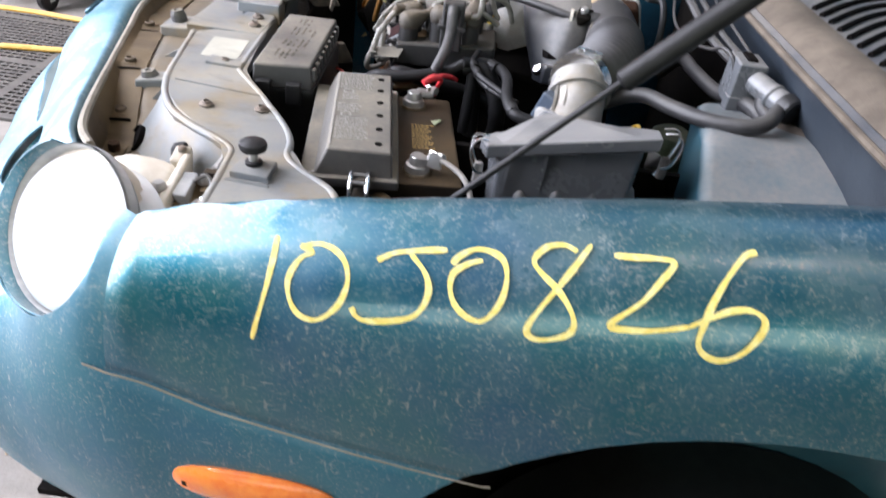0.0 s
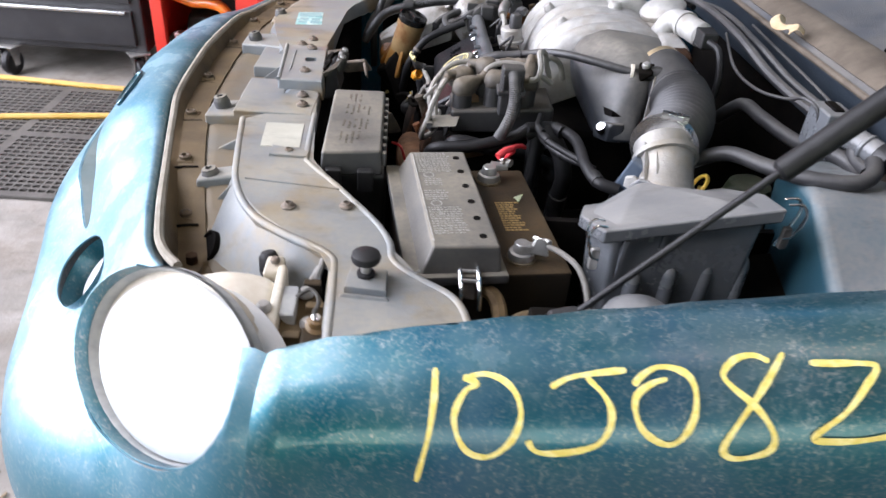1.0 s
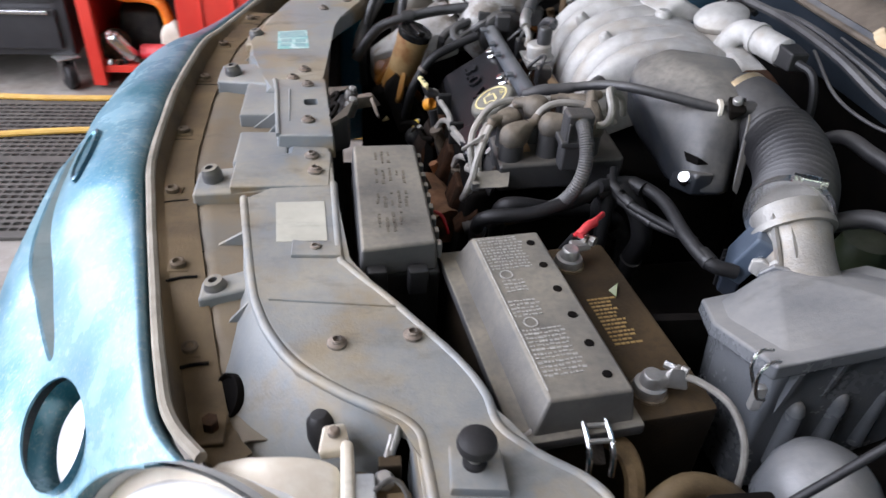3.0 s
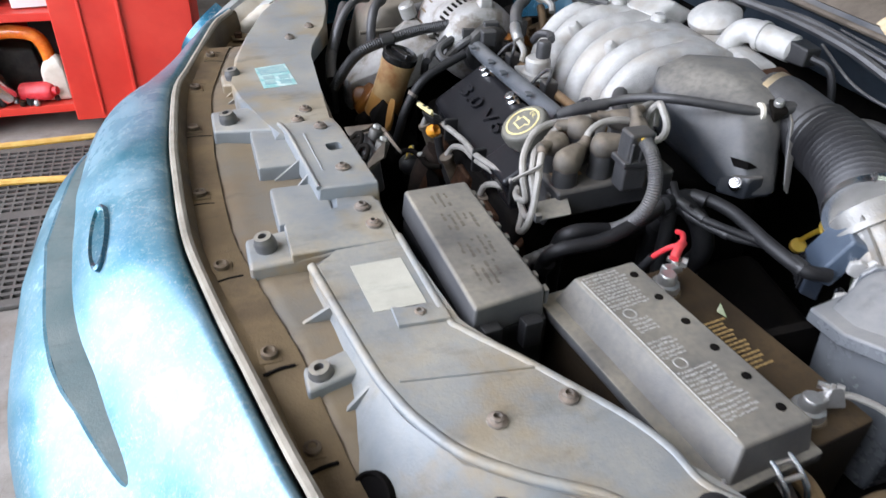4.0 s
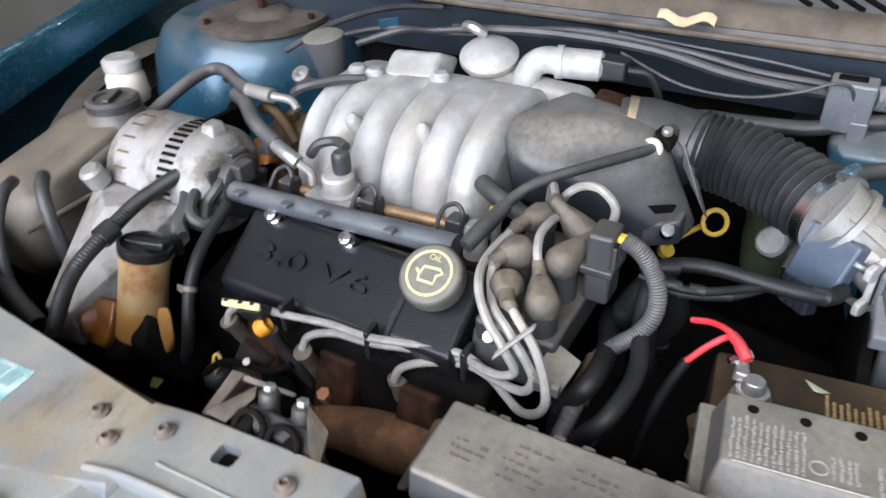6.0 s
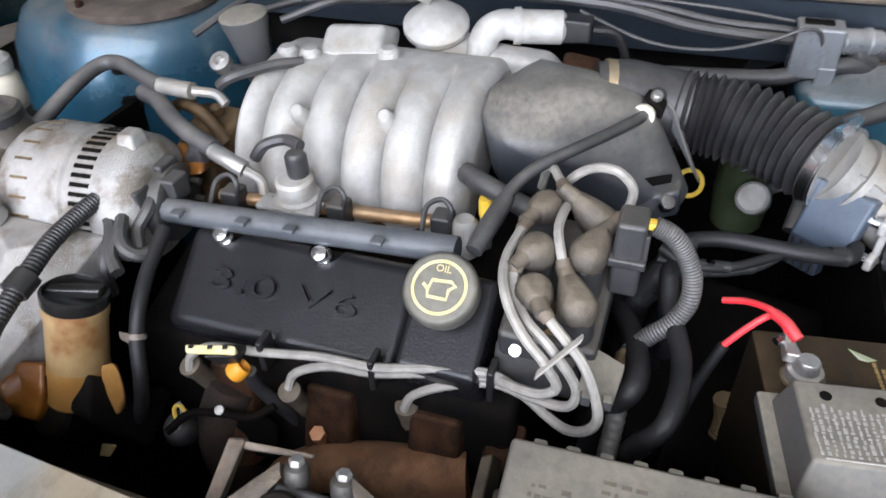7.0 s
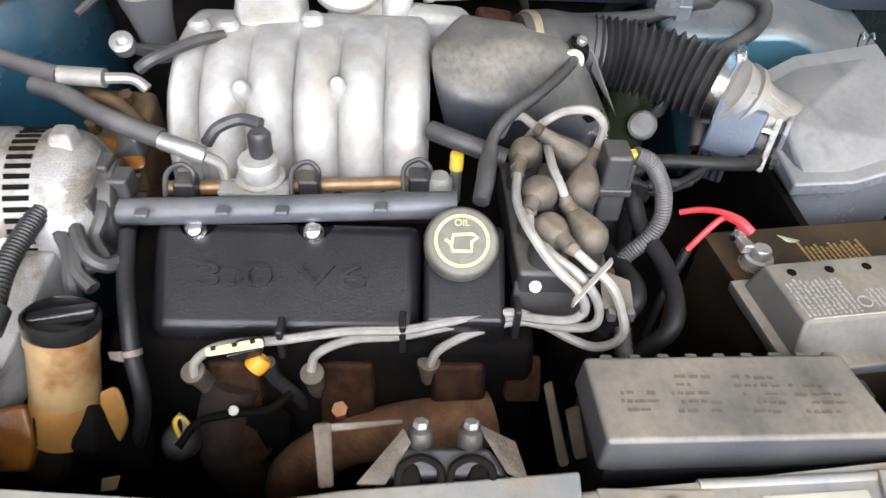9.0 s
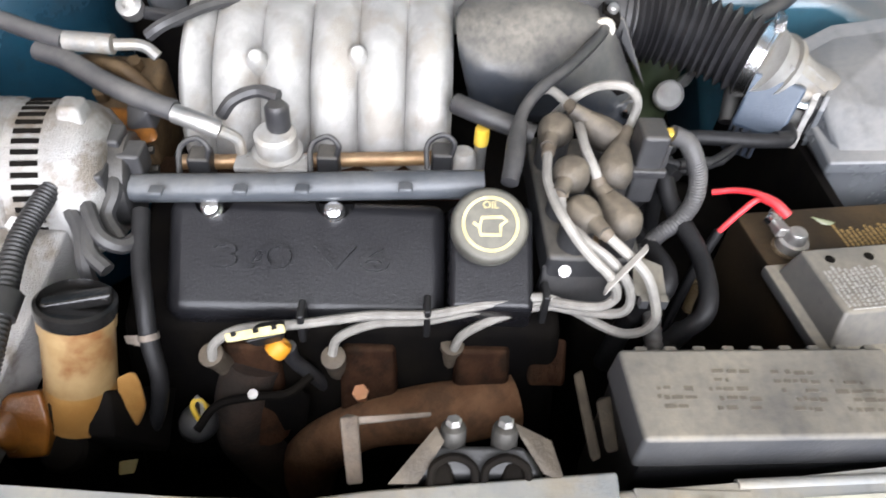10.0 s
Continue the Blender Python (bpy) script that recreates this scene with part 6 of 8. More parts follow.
# two near-black blocks paint the shade of the elbow's recesses
part("recess", hull([(0.3055, 1.079, 0.878), (0.3155, 1.050, 0.884), (0.307, 1.080, 0.888), (0.3165, 1.052, 0.893), (0.32, 1.08, 0.88), (0.33, 1.05, 0.885)]), DARK, plen, "near-black block painted as a recess's shade over the foot")
part("cover_lip", hull([(0.352, 1.024, 0.866), (0.366, 1.060, 0.936), (0.378, 1.088, 0.951), (0.360, 1.020, 0.858), (0.376, 1.056, 0.930), (0.388, 1.084, 0.945)], 0.002), GREYBOX, plen)
part("bolt", lathe([(0.009, 0), (0.009, 0.004), (0.007, 0.008), (0, 0.0085)], (0.308, 1.052, 0.864), (-0.6, -0.35, 0.7), 14), CHROME, plen, "bright flanged bolt")
part("lug", hull([(0.346, 1.070, 0.944), (0.366, 1.066, 0.944), (0.350, 1.090, 0.953), (0.372, 1.086, 0.953), (0.35, 1.07, 0.93), (0.37, 1.085, 0.93)], 0.002), DARK, plen, "near-black block painted as a bolt recess's shade")
part("bolt", lathe([(0.006, 0), (0.006, 0.004), (0.0045, 0.006), (0, 0.006)], (0.358, 1.078, 0.950), (-0.3, -0.2, 0.9), 12), STEEL, plen)
DUCT = surface("dusty_duct_rubber", (0.012, 0.012, 0.014), (0.022, 0.022, 0.024), 0.40, 0, 30, 0.42, (0.16, 0.148, 0.13), 0.12)
duct = thing("intake_duct", "dusty dark ribbed rubber intake duct", "intake duct")
part("smooth_end", tube([(0.392, 1.142, 0.930), (0.397, 1.122, 0.928), (0.403, 1.090, 0.922), (0.406, 1.050, 0.916)], lambda u: 0.032 + 0.007 * min(1, u * 2.2), 28, 6), DUCT, duct)
part("bellows", tube([(0.406, 1.054, 0.916), (0.399, 1.010, 0.915), (0.379, 0.958, 0.911), (0.347, 0.910, 0.906)], 0.0385, 36, 10, rings=(0.0036, 16)), DUCT, duct)
part("hose_clamp", tube([(0.394, 1.134, 0.9295), (0.3965, 1.124, 0.9285)], 0.0362, 28, 2), surface("brassy_clamp", (0.45, 0.33, 0.18), (0.55, 0.44, 0.28), 0.35, 0.7, 60, 0.4), duct)
cl = part("hose_clamp", tube([(0.353, 0.918, 0.9065), (0.345, 0.907, 0.9055)], 0.0418, 36, 2), CHROME, duct, "bright steel hose clamp")
part("clamp_screw", rod((0.336, 0.911, 0.950), (0.366, 0.900, 0.948), 0.0052, seg=8), CHROME, cl)
part("screw_case", box(0.352, 0.905, 0.949, 0.018, 0.011, 0.009, 0.002, -24), CHROME, cl)
part("tee", tube([(0.392, 1.076, 0.938), (0.375, 1.079, 0.940), (0.352, 1.085, 0.938)], lambda u: 0.0125 - 0.003 * u, 14, 4), DUCT, duct)
part("tee_clip", tube([(0.344, 1.0865, 0.938), (0.340, 1.0872, 0.938)], 0.0112, 14, 2), CREAM, duct, "pale spring clip")
bh = thing("breather_hose", "grey breather hose from the duct to the valve cover", "hose")
part("hose", tube([(0.352, 1.083, 0.937), (0.330, 1.091, 0.939), (0.293, 1.112, 0.941), (0.257, 1.138, 0.940), (0.232, 1.164, 0.933), (0.208, 1.180, 0.924), (0.178, 1.187, 0.916)], 0.0058, 10, 6), HOSE, bh)
part("sleeve", tube([(0.196, 1.183, 0.920), (0.178, 1.187, 0.915), (0.158, 1.190, 0.912), (0.136, 1.195, 0.904)], lambda u: 0.0074 + 0.0014 * math.sin(u * 3), 12, 5), HOSE, bh, "thick rubber sleeve")
tagged(finish("vacuum_hose", tube([(0.248, 1.237, 0.905), (0.233, 1.215, 0.905), (0.223, 1.187, 0.900), (0.217, 1.165, 0.895)], 0.010, 10, 5), HOSE), "short dusty rubber hose by the plenum", "hose")
maf = thing("airflow_meter", "cast metal airflow meter with a blue-grey sensor", "airflow meter")
FN, FS, FU = Vector((-0.52, -0.85, 0)), Vector((0.85, -0.52, 0)), Vector((0, 0, 1))


def flow(f, s, u):
    """A place at the meter's flange: f towards the filter box, s to the firewall's side, u up."""
    return Vector((0.338, 0.834, 0.861)) + FN * f + FS * s + FU * u


part("housing", tube([(0.349, 0.912, 0.907), (0.348, 0.890, 0.895), (0.345, 0.866, 0.879), (0.341, 0.842, 0.865)], lambda u: 0.0375 - 0.005 * math.sin(u * 3), 28, 5), MAFALU, maf)
for a in (-0.9, -0.45, 0.05, 0.6):
    part("rib", hull([Vector(q) + Vector((0.0365 * math.sin(a) + e, 0, 0.033 * math.cos(a) + h)) for q in ((0.348, 0.894, 0.896), (0.342, 0.848, 0.868)) for e in (-0.0018, 0.0018) for h in (-0.006, 0.003)]), MAFALU, maf)
part("collar", tube([(0.348, 0.898, 0.8995), (0.348, 0.892, 0.896)], 0.0395, 28, 2), MAFALU, maf)
sn = Vector((0.81, -0.47, -0.34)) * 0.022
corners = [Vector(q) for q in ((0.328, 0.922, 0.904), (0.301, 0.877, 0.903), (0.312, 0.936, 0.850), (0.285, 0.891, 0.848))]
s = part("sensor", hull(corners + [q + sn for q in corners], 0.004), surface("blue_grey_sensor", (0.036, 0.054, 0.082), (0.052, 0.074, 0.105), 0.35, 0, 20, 0.5, (0.20, 0.22, 0.24)), maf, "blue-grey sensor housing")
part("plug", hull([corners[2].lerp(corners[3], t) + Vector((0.002, 0, 0)) + sn * w + Vector((0, 0, z)) for t in (0.02, 0.66) for w in (0, 1) for z in (-0.034, 0.004)], 0.003), surface("dark_blue_plug", (0.020, 0.028, 0.042), (0.035, 0.045, 0.062), 0.4, 0, 30, 0.4), s, "dark blue-grey plug")
for k in range(4):
    q = corners[2].lerp(corners[3], 0.10 + 0.15 * k) + Vector((0, 0, -0.012))
    part("plug_rib", hull([q + Vector((x, y, z)) for x in (-0.0025, 0.001) for y in (-0.001, 0.001) for z in (-0.018, 0.012)]), BLACK, s)
rounded = ((-1.0, -0.62), (-0.78, -1.0), (0.78, -1.0), (1.0, -0.62), (1.0, 0.62), (0.78, 1.0), (-0.78, 1.0), (-1.0, 0.62))
part("flange", hull([flow(f, a * 0.043, b * 0.031) for f in (-0.010, -0.003) for a, b in rounded], 0.002), ALU, maf, "pale cast flange")
part("flange", hull([flow(f, a * 0.045, b * 0.032) for f in (0.001, 0.007) for a, b in rounded], 0.002), AIRBOX, maf, "grey plastic flange")
part("gasket", hull([flow(f, a * 0.040, b * 0.028) for f in (-0.004, 0.002) for a, b in rounded], 0.001), BLACK, maf)
for sd, u in ((-0.045, 0.018), (0.045, 0.024), (-0.045, -0.022), (0.045, -0.018)):
    part("ear", hull([flow(f, sd + a, u + b) for f in (-0.010, -0.003) for a, b in ((-0.009, -0.006), (-0.009, 0.006), (0.009, -0.006), (0.009, 0.006), (0.0, -0.010), (0.0, 0.010))], 0.002), ALU, maf, "pale cast ear")
for sd, u in ((-0.045, -0.022), (-0.045, 0.018), (0.045, 0.024)):
    part("bolt", rod(flow(-0.022, sd, u), flow(-0.008, sd, u), 0.005, seg=8), CHROME, maf)

# air filter box
air = thing("air_filter_box", "grey dusty plastic air filter box with a clipped lid", "air filter box")
mouth = [flow(0.007, a * 0.043, b * 0.030) for a, b in rounded]
rimz = lambda x, y: 0.896 + 0.20 * (x - 0.24) - 0.38 * (y - 0.714)
lid_base = [(0.250, 0.722), (0.404, 0.728), (0.420, 0.80), (0.400, 0.850), (0.258, 0.842), (0.243, 0.80)]
part("lid", hull([Vector((x, y, rimz(x, y) + 0.004)) for x, y in lid_base] + mouth, 0.010, seg=5), AIRBOX, air, "grey lid that narrows to the airflow meter")
rim = [(0.236, 0.712), (0.416, 0.718), (0.434, 0.80), (0.414, 0.862), (0.248, 0.852), (0.232, 0.80)]
part("lid_rim", hull([Vector((x, y, rimz(x, y) + d)) for x, y in rim for d in (-0.010, 0.006)], 0.003), AIRBOX, air)
part("body", hull([Vector((x, y, rimz(x, y) - 0.008)) for x, y in lid_base] + [Vector((0.325 + (x - 0.325) * 0.9, 0.785 + (y - 0.785) * 0.86, 0.72)) for x, y in lid_base], 0.006), AIRBOX, air)
for k in range(4):
    x = 0.262 + 0.040 * k
    y = 0.716 + 0.005 * k
    zt = rimz(x, y) - 0.010
    part("rib", hull([(x - 0.0022, y - 0.002, zt), (x + 0.0022, y - 0.002, zt), (x - 0.0015, y + 0.006, zt - 0.055), (x + 0.0015, y + 0.006, zt - 0.055), (x - 0.0022, y + 0.012, zt), (x + 0.0022, y + 0.012, zt)]), AIRBOX, air)
    part("knuckle", lathe([(0.0085, -0.07), (0.0085, -0.008), (0.0065, 0.001), (0.003, 0.005), (0, 0.006)], (x + 0.020, y + 0.009, zt - 0.050), (0, 0.03, 1), 14), AIRBOX, air)
for px, py, w in ((0.238, 0.714, -1), (0.418, 0.722, 1)):
    p = Vector((px, py, rimz(px, py)))
    c = part("spring_clip", tube([p + Vector(d) for d in ((0, 0, 0.010), (w * 0.012, -0.004, 0.012), (w * 0.018, -0.006, 0.0), (w * 0.012, -0.006, -0.022), (w * 0.003, -0.005, -0.027))], 0.0015, 6, 5), CHROME, air, "bright wire clip")
    part("spring_clip", tube([p + Vector(d) for d in ((0, 0.012, 0.010), (w * 0.013, 0.009, 0.012), (w * 0.017, 0.006, 0.0), (w * 0.009, 0.004, -0.022), (w * 0.001, 0.002, -0.040))], 0.0015, 6, 5), CHROME, air)
    part("clip_tab", box(p.x + w * 0.007, p.y - 0.001, p.z - 0.028, 0.010, 0.008, 0.026, 0.003), STEEL if w < 0 else DSTEEL, air)
part("snout", lathe([(0.044, 0), (0.044, 0.03), (0.040, 0.046), (0.028, 0.058), (0.010, 0.064), (0, 0.065)], (0.275, 0.664, 0.785), (0.05, -0.12, 1), 28), AIRBOX, air, "domed intake snout")

# raised bonnet, hinged at its rear edge
HINGE, LIFT = Vector((0.86, MID, 1.085)), radians(60)
bonnet = thing("bonnet", "teal bonnet standing open on its struts", "bonnet")


def bonnet_place(u, v, inner=0.0):
    """u across, v from the hinge to the front edge."""
    half = 0.72 - 0.12 * v * v - inner * 0.03
    y = MID + (2 * u - 1) * half
    r = 1.16 * v * (1 - 0.07 * (2 * u - 1) ** 2)
    crown = 0.05 * (1 - (2 * u - 1) ** 2) + 0.05 * math.sin(v * math.pi) - inner * 0.022
    return HINGE + Vector((-math.cos(LIFT) * r + math.sin(LIFT) * crown, y - MID, math.sin(LIFT) * r + math.cos(LIFT) * crown))


part("outer_panel", thicken(grid_sheet(lambda u, v: bonnet_place(u, v), 20, 20), 0.002), PAINT, bonnet)
part("inner_panel", thicken(grid_sheet(lambda u, v: bonnet_place(u, 0.02 + 0.95 * v, 1.0), 20, 20), 0.002), PAINT_IN, bonnet)
part("insulation", thicken(grid_sheet(lambda u, v: bonnet_place(0.14 + 0.72 * u, 0.16 + 0.66 * v, 1.35), 16, 16), 0.006), DARK, bonnet, "dark felt pad under the bonnet")

# bonnet strut
st = thing("bonnet_strut", "black gas strut standing open beside the fender", "gas strut")
lo, md, hi = Vector((0.190, 0.610, 0.872)), Vector((0.335, 0.618, 1.024)), Vector((0.672, 0.633, 1.372))
part("piston_rod", rod(lo, md, 0.0032), RUBBER, st, "thin dark piston rod")
part("cylinder", rod(md, hi, 0.0100, seg=18, bevel=0.003), RUBBER, st)
part("ball_socket", hull([lo + Vector(d) for d in ((-0.022, -0.008, -0.014), (-0.022, 0.008, -0.014), (0.006, -0.008, 0.010), (0.006, 0.008, 0.010), (-0.020, -0.008, 0.002), (-0.020, 0.008, 0.002), (0.010, -0.006, -0.006), (0.010, 0.006, -0.006))], 0.004), BLACK, st)
part("bracket", box(0.180, 0.618, 0.850, 0.05, 0.03, 0.03, 0.004), DARK, st)


# ---------------------------------------------------------------- passenger side of the engine
BRNCAST = surface("brown_oily_casting", (0.085, 0.050, 0.022), (0.16, 0.100, 0.048), 0.6, 0.1, 40, 0.5, (0.20, 0.13, 0.065), 0.4, 300, stain=(0.02, 0.012, 0.006), stain_amt=0.8)
tc = part("end_cover", hull([(0.235, 1.520, 0.80), (0.235, 1.590, 0.80), (0.33, 1.520, 0.80), (0.33, 1.590, 0.80), (0.240, 1.524, 0.876), (0.250, 1.575, 0.880), (0.32, 1.520, 0.900), (0.32, 1.580, 0.902)], 0.008), BRNCAST, eng, "brown oily engine end cover")
for q in ((0.256, 1.535, 0.884), (0.262, 1.568, 0.887), (0.300, 1.545, 0.897), (0.300, 1.575, 0.898)):
    part("bolt", rod(q, (q[0] - 0.003, q[1], q[2] + 0.010), 0.007, seg=6), BRNCAST, tc)
part("pipe", tube([(0.30, 1.60, 0.90), (0.285, 1.575, 0.912), (0.275, 1.545, 0.908), (0.27, 1.52, 0.88)], 0.007, 10, 5), BRNCAST, tc)
GRIMY = surface("oily_grey_metal", (0.030, 0.026, 0.021), (0.075, 0.062, 0.046), 0.5, 0.4, 45, 0.5, (0.12, 0.085, 0.05), 0.25)
OLDALU = surface("weathered_alloy", (0.32, 0.315, 0.305), (0.41, 0.40, 0.385), 0.45, 0.2, 40, 0.5, (0.22, 0.165, 0.10), 0.45, 600, stain=(0.10, 0.07, 0.04), stain_amt=0.7)
alt = thing("alternator", "cast aluminium alternator with cooling slots", "alternator")
AX = Vector((-0.10, 1, 0.02)).normalized()
AC = Vector((0.172, 1.528, 0.866))
front = part("rear_frame", lathe([(0.030, 0), (0.050, 0.002), (0.060, 0.010), (0.066, 0.022), (0.0675, 0.040), (0.067, 0.072)], AC, AX, 40), OLDALU, alt)
drive = part("drive_frame", lathe([(0.067, 0.072), (0.0695, 0.075), (0.0695, 0.125), (0.067, 0.140), (0.056, 0.154), (0.030, 0.160)], AC, AX, 40), OLDALU, alt)
fr_ = frame_of(AX)
for k in range(46):
    a = 2 * math.pi * k / 46
    d = fr_ @ Vector((math.cos(a), math.sin(a), 0))
    t = fr_ @ Vector((-math.sin(a), math.cos(a), 0))
    if d.z > -0.2:
        p = AC + AX * 0.054 + d * 0.066
        # near-black blocks painted as the shade in the cooling slots
        part("slot", hull([p + t * (s * 0.0021) + AX * (q * 0.010) + d * r for s in (-1, 1) for q in (-1, 1) for r in (-0.003, 0.0023)]), DARK, front)
        if k % 2 == 0:
            p = AC + AX * 0.118 + d * 0.0695
            part("groove", hull([p + t * (s * 0.0013) + AX * (q * 0.009) + d * r for s in (-1, 1) for q in (-1, 1) for r in (-0.003, 0.0006)]), LEDGE, drive)
part("regulator", lathe([(0, -0.014), (0.034, -0.014), (0.040, -0.010), (0.043, 0.004)], AC, AX, 28), COILP, alt, "dark plastic rear cover")
for a in (0.3, 1.2, 2.1):
    q = AC + fr_ @ Vector((0.026 * math.cos(a), 0.026 * math.sin(a), -0.014))
    part("stud", rod(q, q - AX * 0.010, 0.004, seg=6), DSTEEL, alt)
part("ear", hull([AC + Vector(v) for v in ((-0.014, 0.012, 0.05), (0.014, 0.012, 0.05), (-0.010, 0.032, 0.077), (0.010, 0.032, 0.077), (-0.010, 0.014, 0.077), (0.010, 0.014, 0.077), (0.014, 0.036, 0.05), (-0.014, 0.036, 0.05))], 0.004), OLDALU, alt)
part("plug", hull([AC + Vector(v) for v in ((0.035, -0.022, 0.02), (0.06, -0.022, 0.02), (0.035, -0.022, 0.05), (0.06, -0.022, 0.05), (0.035, 0.004, 0.02), (0.06, 0.004, 0.05))], 0.004), HOSE, alt)
br = thing("alternator_bracket", "white-dusted cast bracket below the alternator", "bracket")
top = [(0.085, 1.667, 0.885), (-0.048, 1.626, 0.800), (-0.043, 1.588, 0.800), (0.028, 1.566, 0.835), (0.103, 1.552, 0.868), (0.048, 1.613, 0.878)]
part("casting", hull([Vector(p) + Vector((0, 0, d)) for p in top for d in (0, -0.05)], 0.006), OLDALU, br)
part("lug", lathe([(0.014, 0), (0.014, 0.02), (0.010, 0.024), (0, 0.024)], (0.077, 1.653, 0.885), (-0.4, 0, 1), 14), MAFALU, br)
part("bolt", rod((0.098, 1.587, 0.872), (0.091, 1.582, 0.882), 0.008, seg=6), STEEL, br)
loom = thing("wiring_loom", "grey corrugated wiring loom", "wiring loom", group="looms")
part("loom", tube([(0.176, 1.552, 0.905), (0.134, 1.556, 0.902), (0.097, 1.564, 0.895), (0.059, 1.568, 0.888), (0.013, 1.563, 0.878), (-0.028, 1.560, 0.865), (-0.051, 1.566, 0.840), (-0.074, 1.573, 0.800)], 0.0085, 12, 8, rings=(0.0005, 80)), BLACK, loom)
part("tape", tube([(0.023, 1.563, 0.880), (0.004, 1.563, 0.876)], 0.0122, 12, 3), BLACK, loom)
for pts in ([(0.122, 1.540, 0.885), (0.090, 1.521, 0.875), (0.088, 1.505, 0.865), (0.106, 1.497, 0.860)], [(0.143, 1.557, 0.890), (0.110, 1.534, 0.880), (0.080, 1.527, 0.868), (0.066, 1.511, 0.860)], [(0.169, 1.540, 0.890), (0.136, 1.520, 0.885), (0.117, 1.524, 0.870), (0.096, 1.509, 0.862)], [(0.119, 1.556, 0.885), (0.097, 1.538, 0.875), (0.072, 1.531, 0.860), (0.066, 1.528, 0.830)]):
    tagged(finish("taped_wire", tube(pts, 0.0065, 8, 5), HOSE), "taped grey wire bundle near the alternator", "wire bundle", group="wire bundles")
for a, s in (((0.174, 1.531, 0.900), 0.016), ((0.137, 1.534, 0.893), 0.013), ((0.165, 1.513, 0.892), 0.015)):
    tagged(finish("plug_connector", hull([Vector(a) + 0.75 * Vector((s * x, s * y, s * z)) for x in (-1, 1.2) for y in (-1, 1) for z in (-1.3, 1)], 0.003), HOSE), "dusty dark plastic plug connector", "connector", group="connectors")
tagged(finish("engine_bracket", hull([(0.229, 1.552, 0.900), (0.229, 1.517, 0.900), (0.194, 1.497, 0.890), (0.194, 1.526, 0.880), (0.268, 1.562, 0.860), (0.261, 1.526, 0.860)], 0.004), BROWNP), "brown oily metal bracket behind the wiring channel", "bracket")
bp = thing("breather_pipe", "dark rubber pipe beside the valve cover with a pale clip", "pipe")
part("pipe", tube([(0.123, 1.498, 0.872), (0.084, 1.492, 0.856), (0.052, 1.484, 0.840), (0.032, 1.480, 0.815), (0.017, 1.475, 0.785), (0.011, 1.482, 0.750), (0.006, 1.495, 0.720)], 0.0072, 12, 5), RUBBER, bp)
part("clip", tube([(0.036, 1.4810, 0.8205), (0.033, 1.4802, 0.8165)], 0.0086, 12, 2), PIN, bp, "pale clip")
part("clip_tail", hull([(0.032, 1.486, 0.818), (0.034, 1.500, 0.820), (0.028, 1.486, 0.813), (0.030, 1.498, 0.814), (0.033, 1.487, 0.822)], 0.0008), PIN, bp)

NECKLOW = surface("orange_oil_stain", (0.24, 0.115, 0.030), (0.32, 0.17, 0.055), 0.3, 0, 30, 0.3, (0.22, 0.10, 0.03))
OILBLACK = surface("oily_black", (0.008, 0.008, 0.008), (0.014, 0.013, 0.012), 0.18, 0, 40, 0.08, (0.05, 0.04, 0.03))
ps = thing("steering_fluid_reservoir", "stained amber power steering reservoir with a black cap", "fluid reservoir")
PA = (Vector((0.023, 1.513, 0.868)) - Vector((0.004, 1.524, 0.795))).normalized()
P0 = Vector((0.004, 1.529, 0.795))
part("neck", lathe([(0.0275, -0.030), (0.0262, 0.0), (0.0258, 0.055), (0.0272, 0.060), (0.0272, 0.072), (0.024, 0.074)], P0, PA, 32), AMBER, ps)
part("stained_collar", lathe([(0.0285, -0.030), (0.0272, -0.010), (0.0266, 0.004), (0.0255, 0.012)], P0, PA, 32), NECKLOW, ps, "orange oil stain round the neck")
capp = part("cap", lathe([(0.0272, 0.0), (0.0282, 0.003), (0.0282, 0.011), (0.0255, 0.013), (0.024, 0.008), (0.0, 0.007)], P0 + PA * 0.070, PA, 32), OILBLACK, ps, "oily black screw cap")
tg = Vector((0.25, -0.9, 0)).normalized()
part("grip", hull([P0 + PA * (0.078 + h) + tg * (s * 0.025) + PA.cross(tg) * (q * 0.0065) for h in (-0.003, 0.008) for s in (-1, 1) for q in (-1, 1)], 0.003), OILBLACK, capp)
part("bowl", hull([(-0.021, 1.582, 0.800), (-0.012, 1.576, 0.805), (-0.010, 1.552, 0.808), (-0.027, 1.544, 0.790), (-0.042, 1.550, 0.765), (-0.044, 1.578, 0.765), (0.04, 1.60, 0.73), (0.05, 1.56, 0.73), (0.0, 1.60, 0.70), (0.0, 1.55, 0.70)], 0.010, seg=4), BROWNP, ps, "brown oil-soaked side bowl")
part("bowl", hull([(-0.017, 1.546, 0.805), (-0.007, 1.503, 0.805), (-0.003, 1.498, 0.790), (-0.028, 1.501, 0.770), (-0.028, 1.548, 0.775), (0.04, 1.54, 0.73), (0.05, 1.48, 0.73), (0.0, 1.54, 0.70), (0.0, 1.48, 0.70)], 0.008, seg=4), DARK, ps, "near-black lower bowl of the reservoir")
part("bowl", hull([(-0.040, 1.582, 0.800), (-0.004, 1.566, 0.802), (-0.012, 1.552, 0.780), (-0.050, 1.572, 0.775), (-0.011, 1.616, 0.770), (0.027, 1.609, 0.760), (0.02, 1.57, 0.71), (0.0, 1.56, 0.71)], 0.008, seg=4), BROWNP, ps)
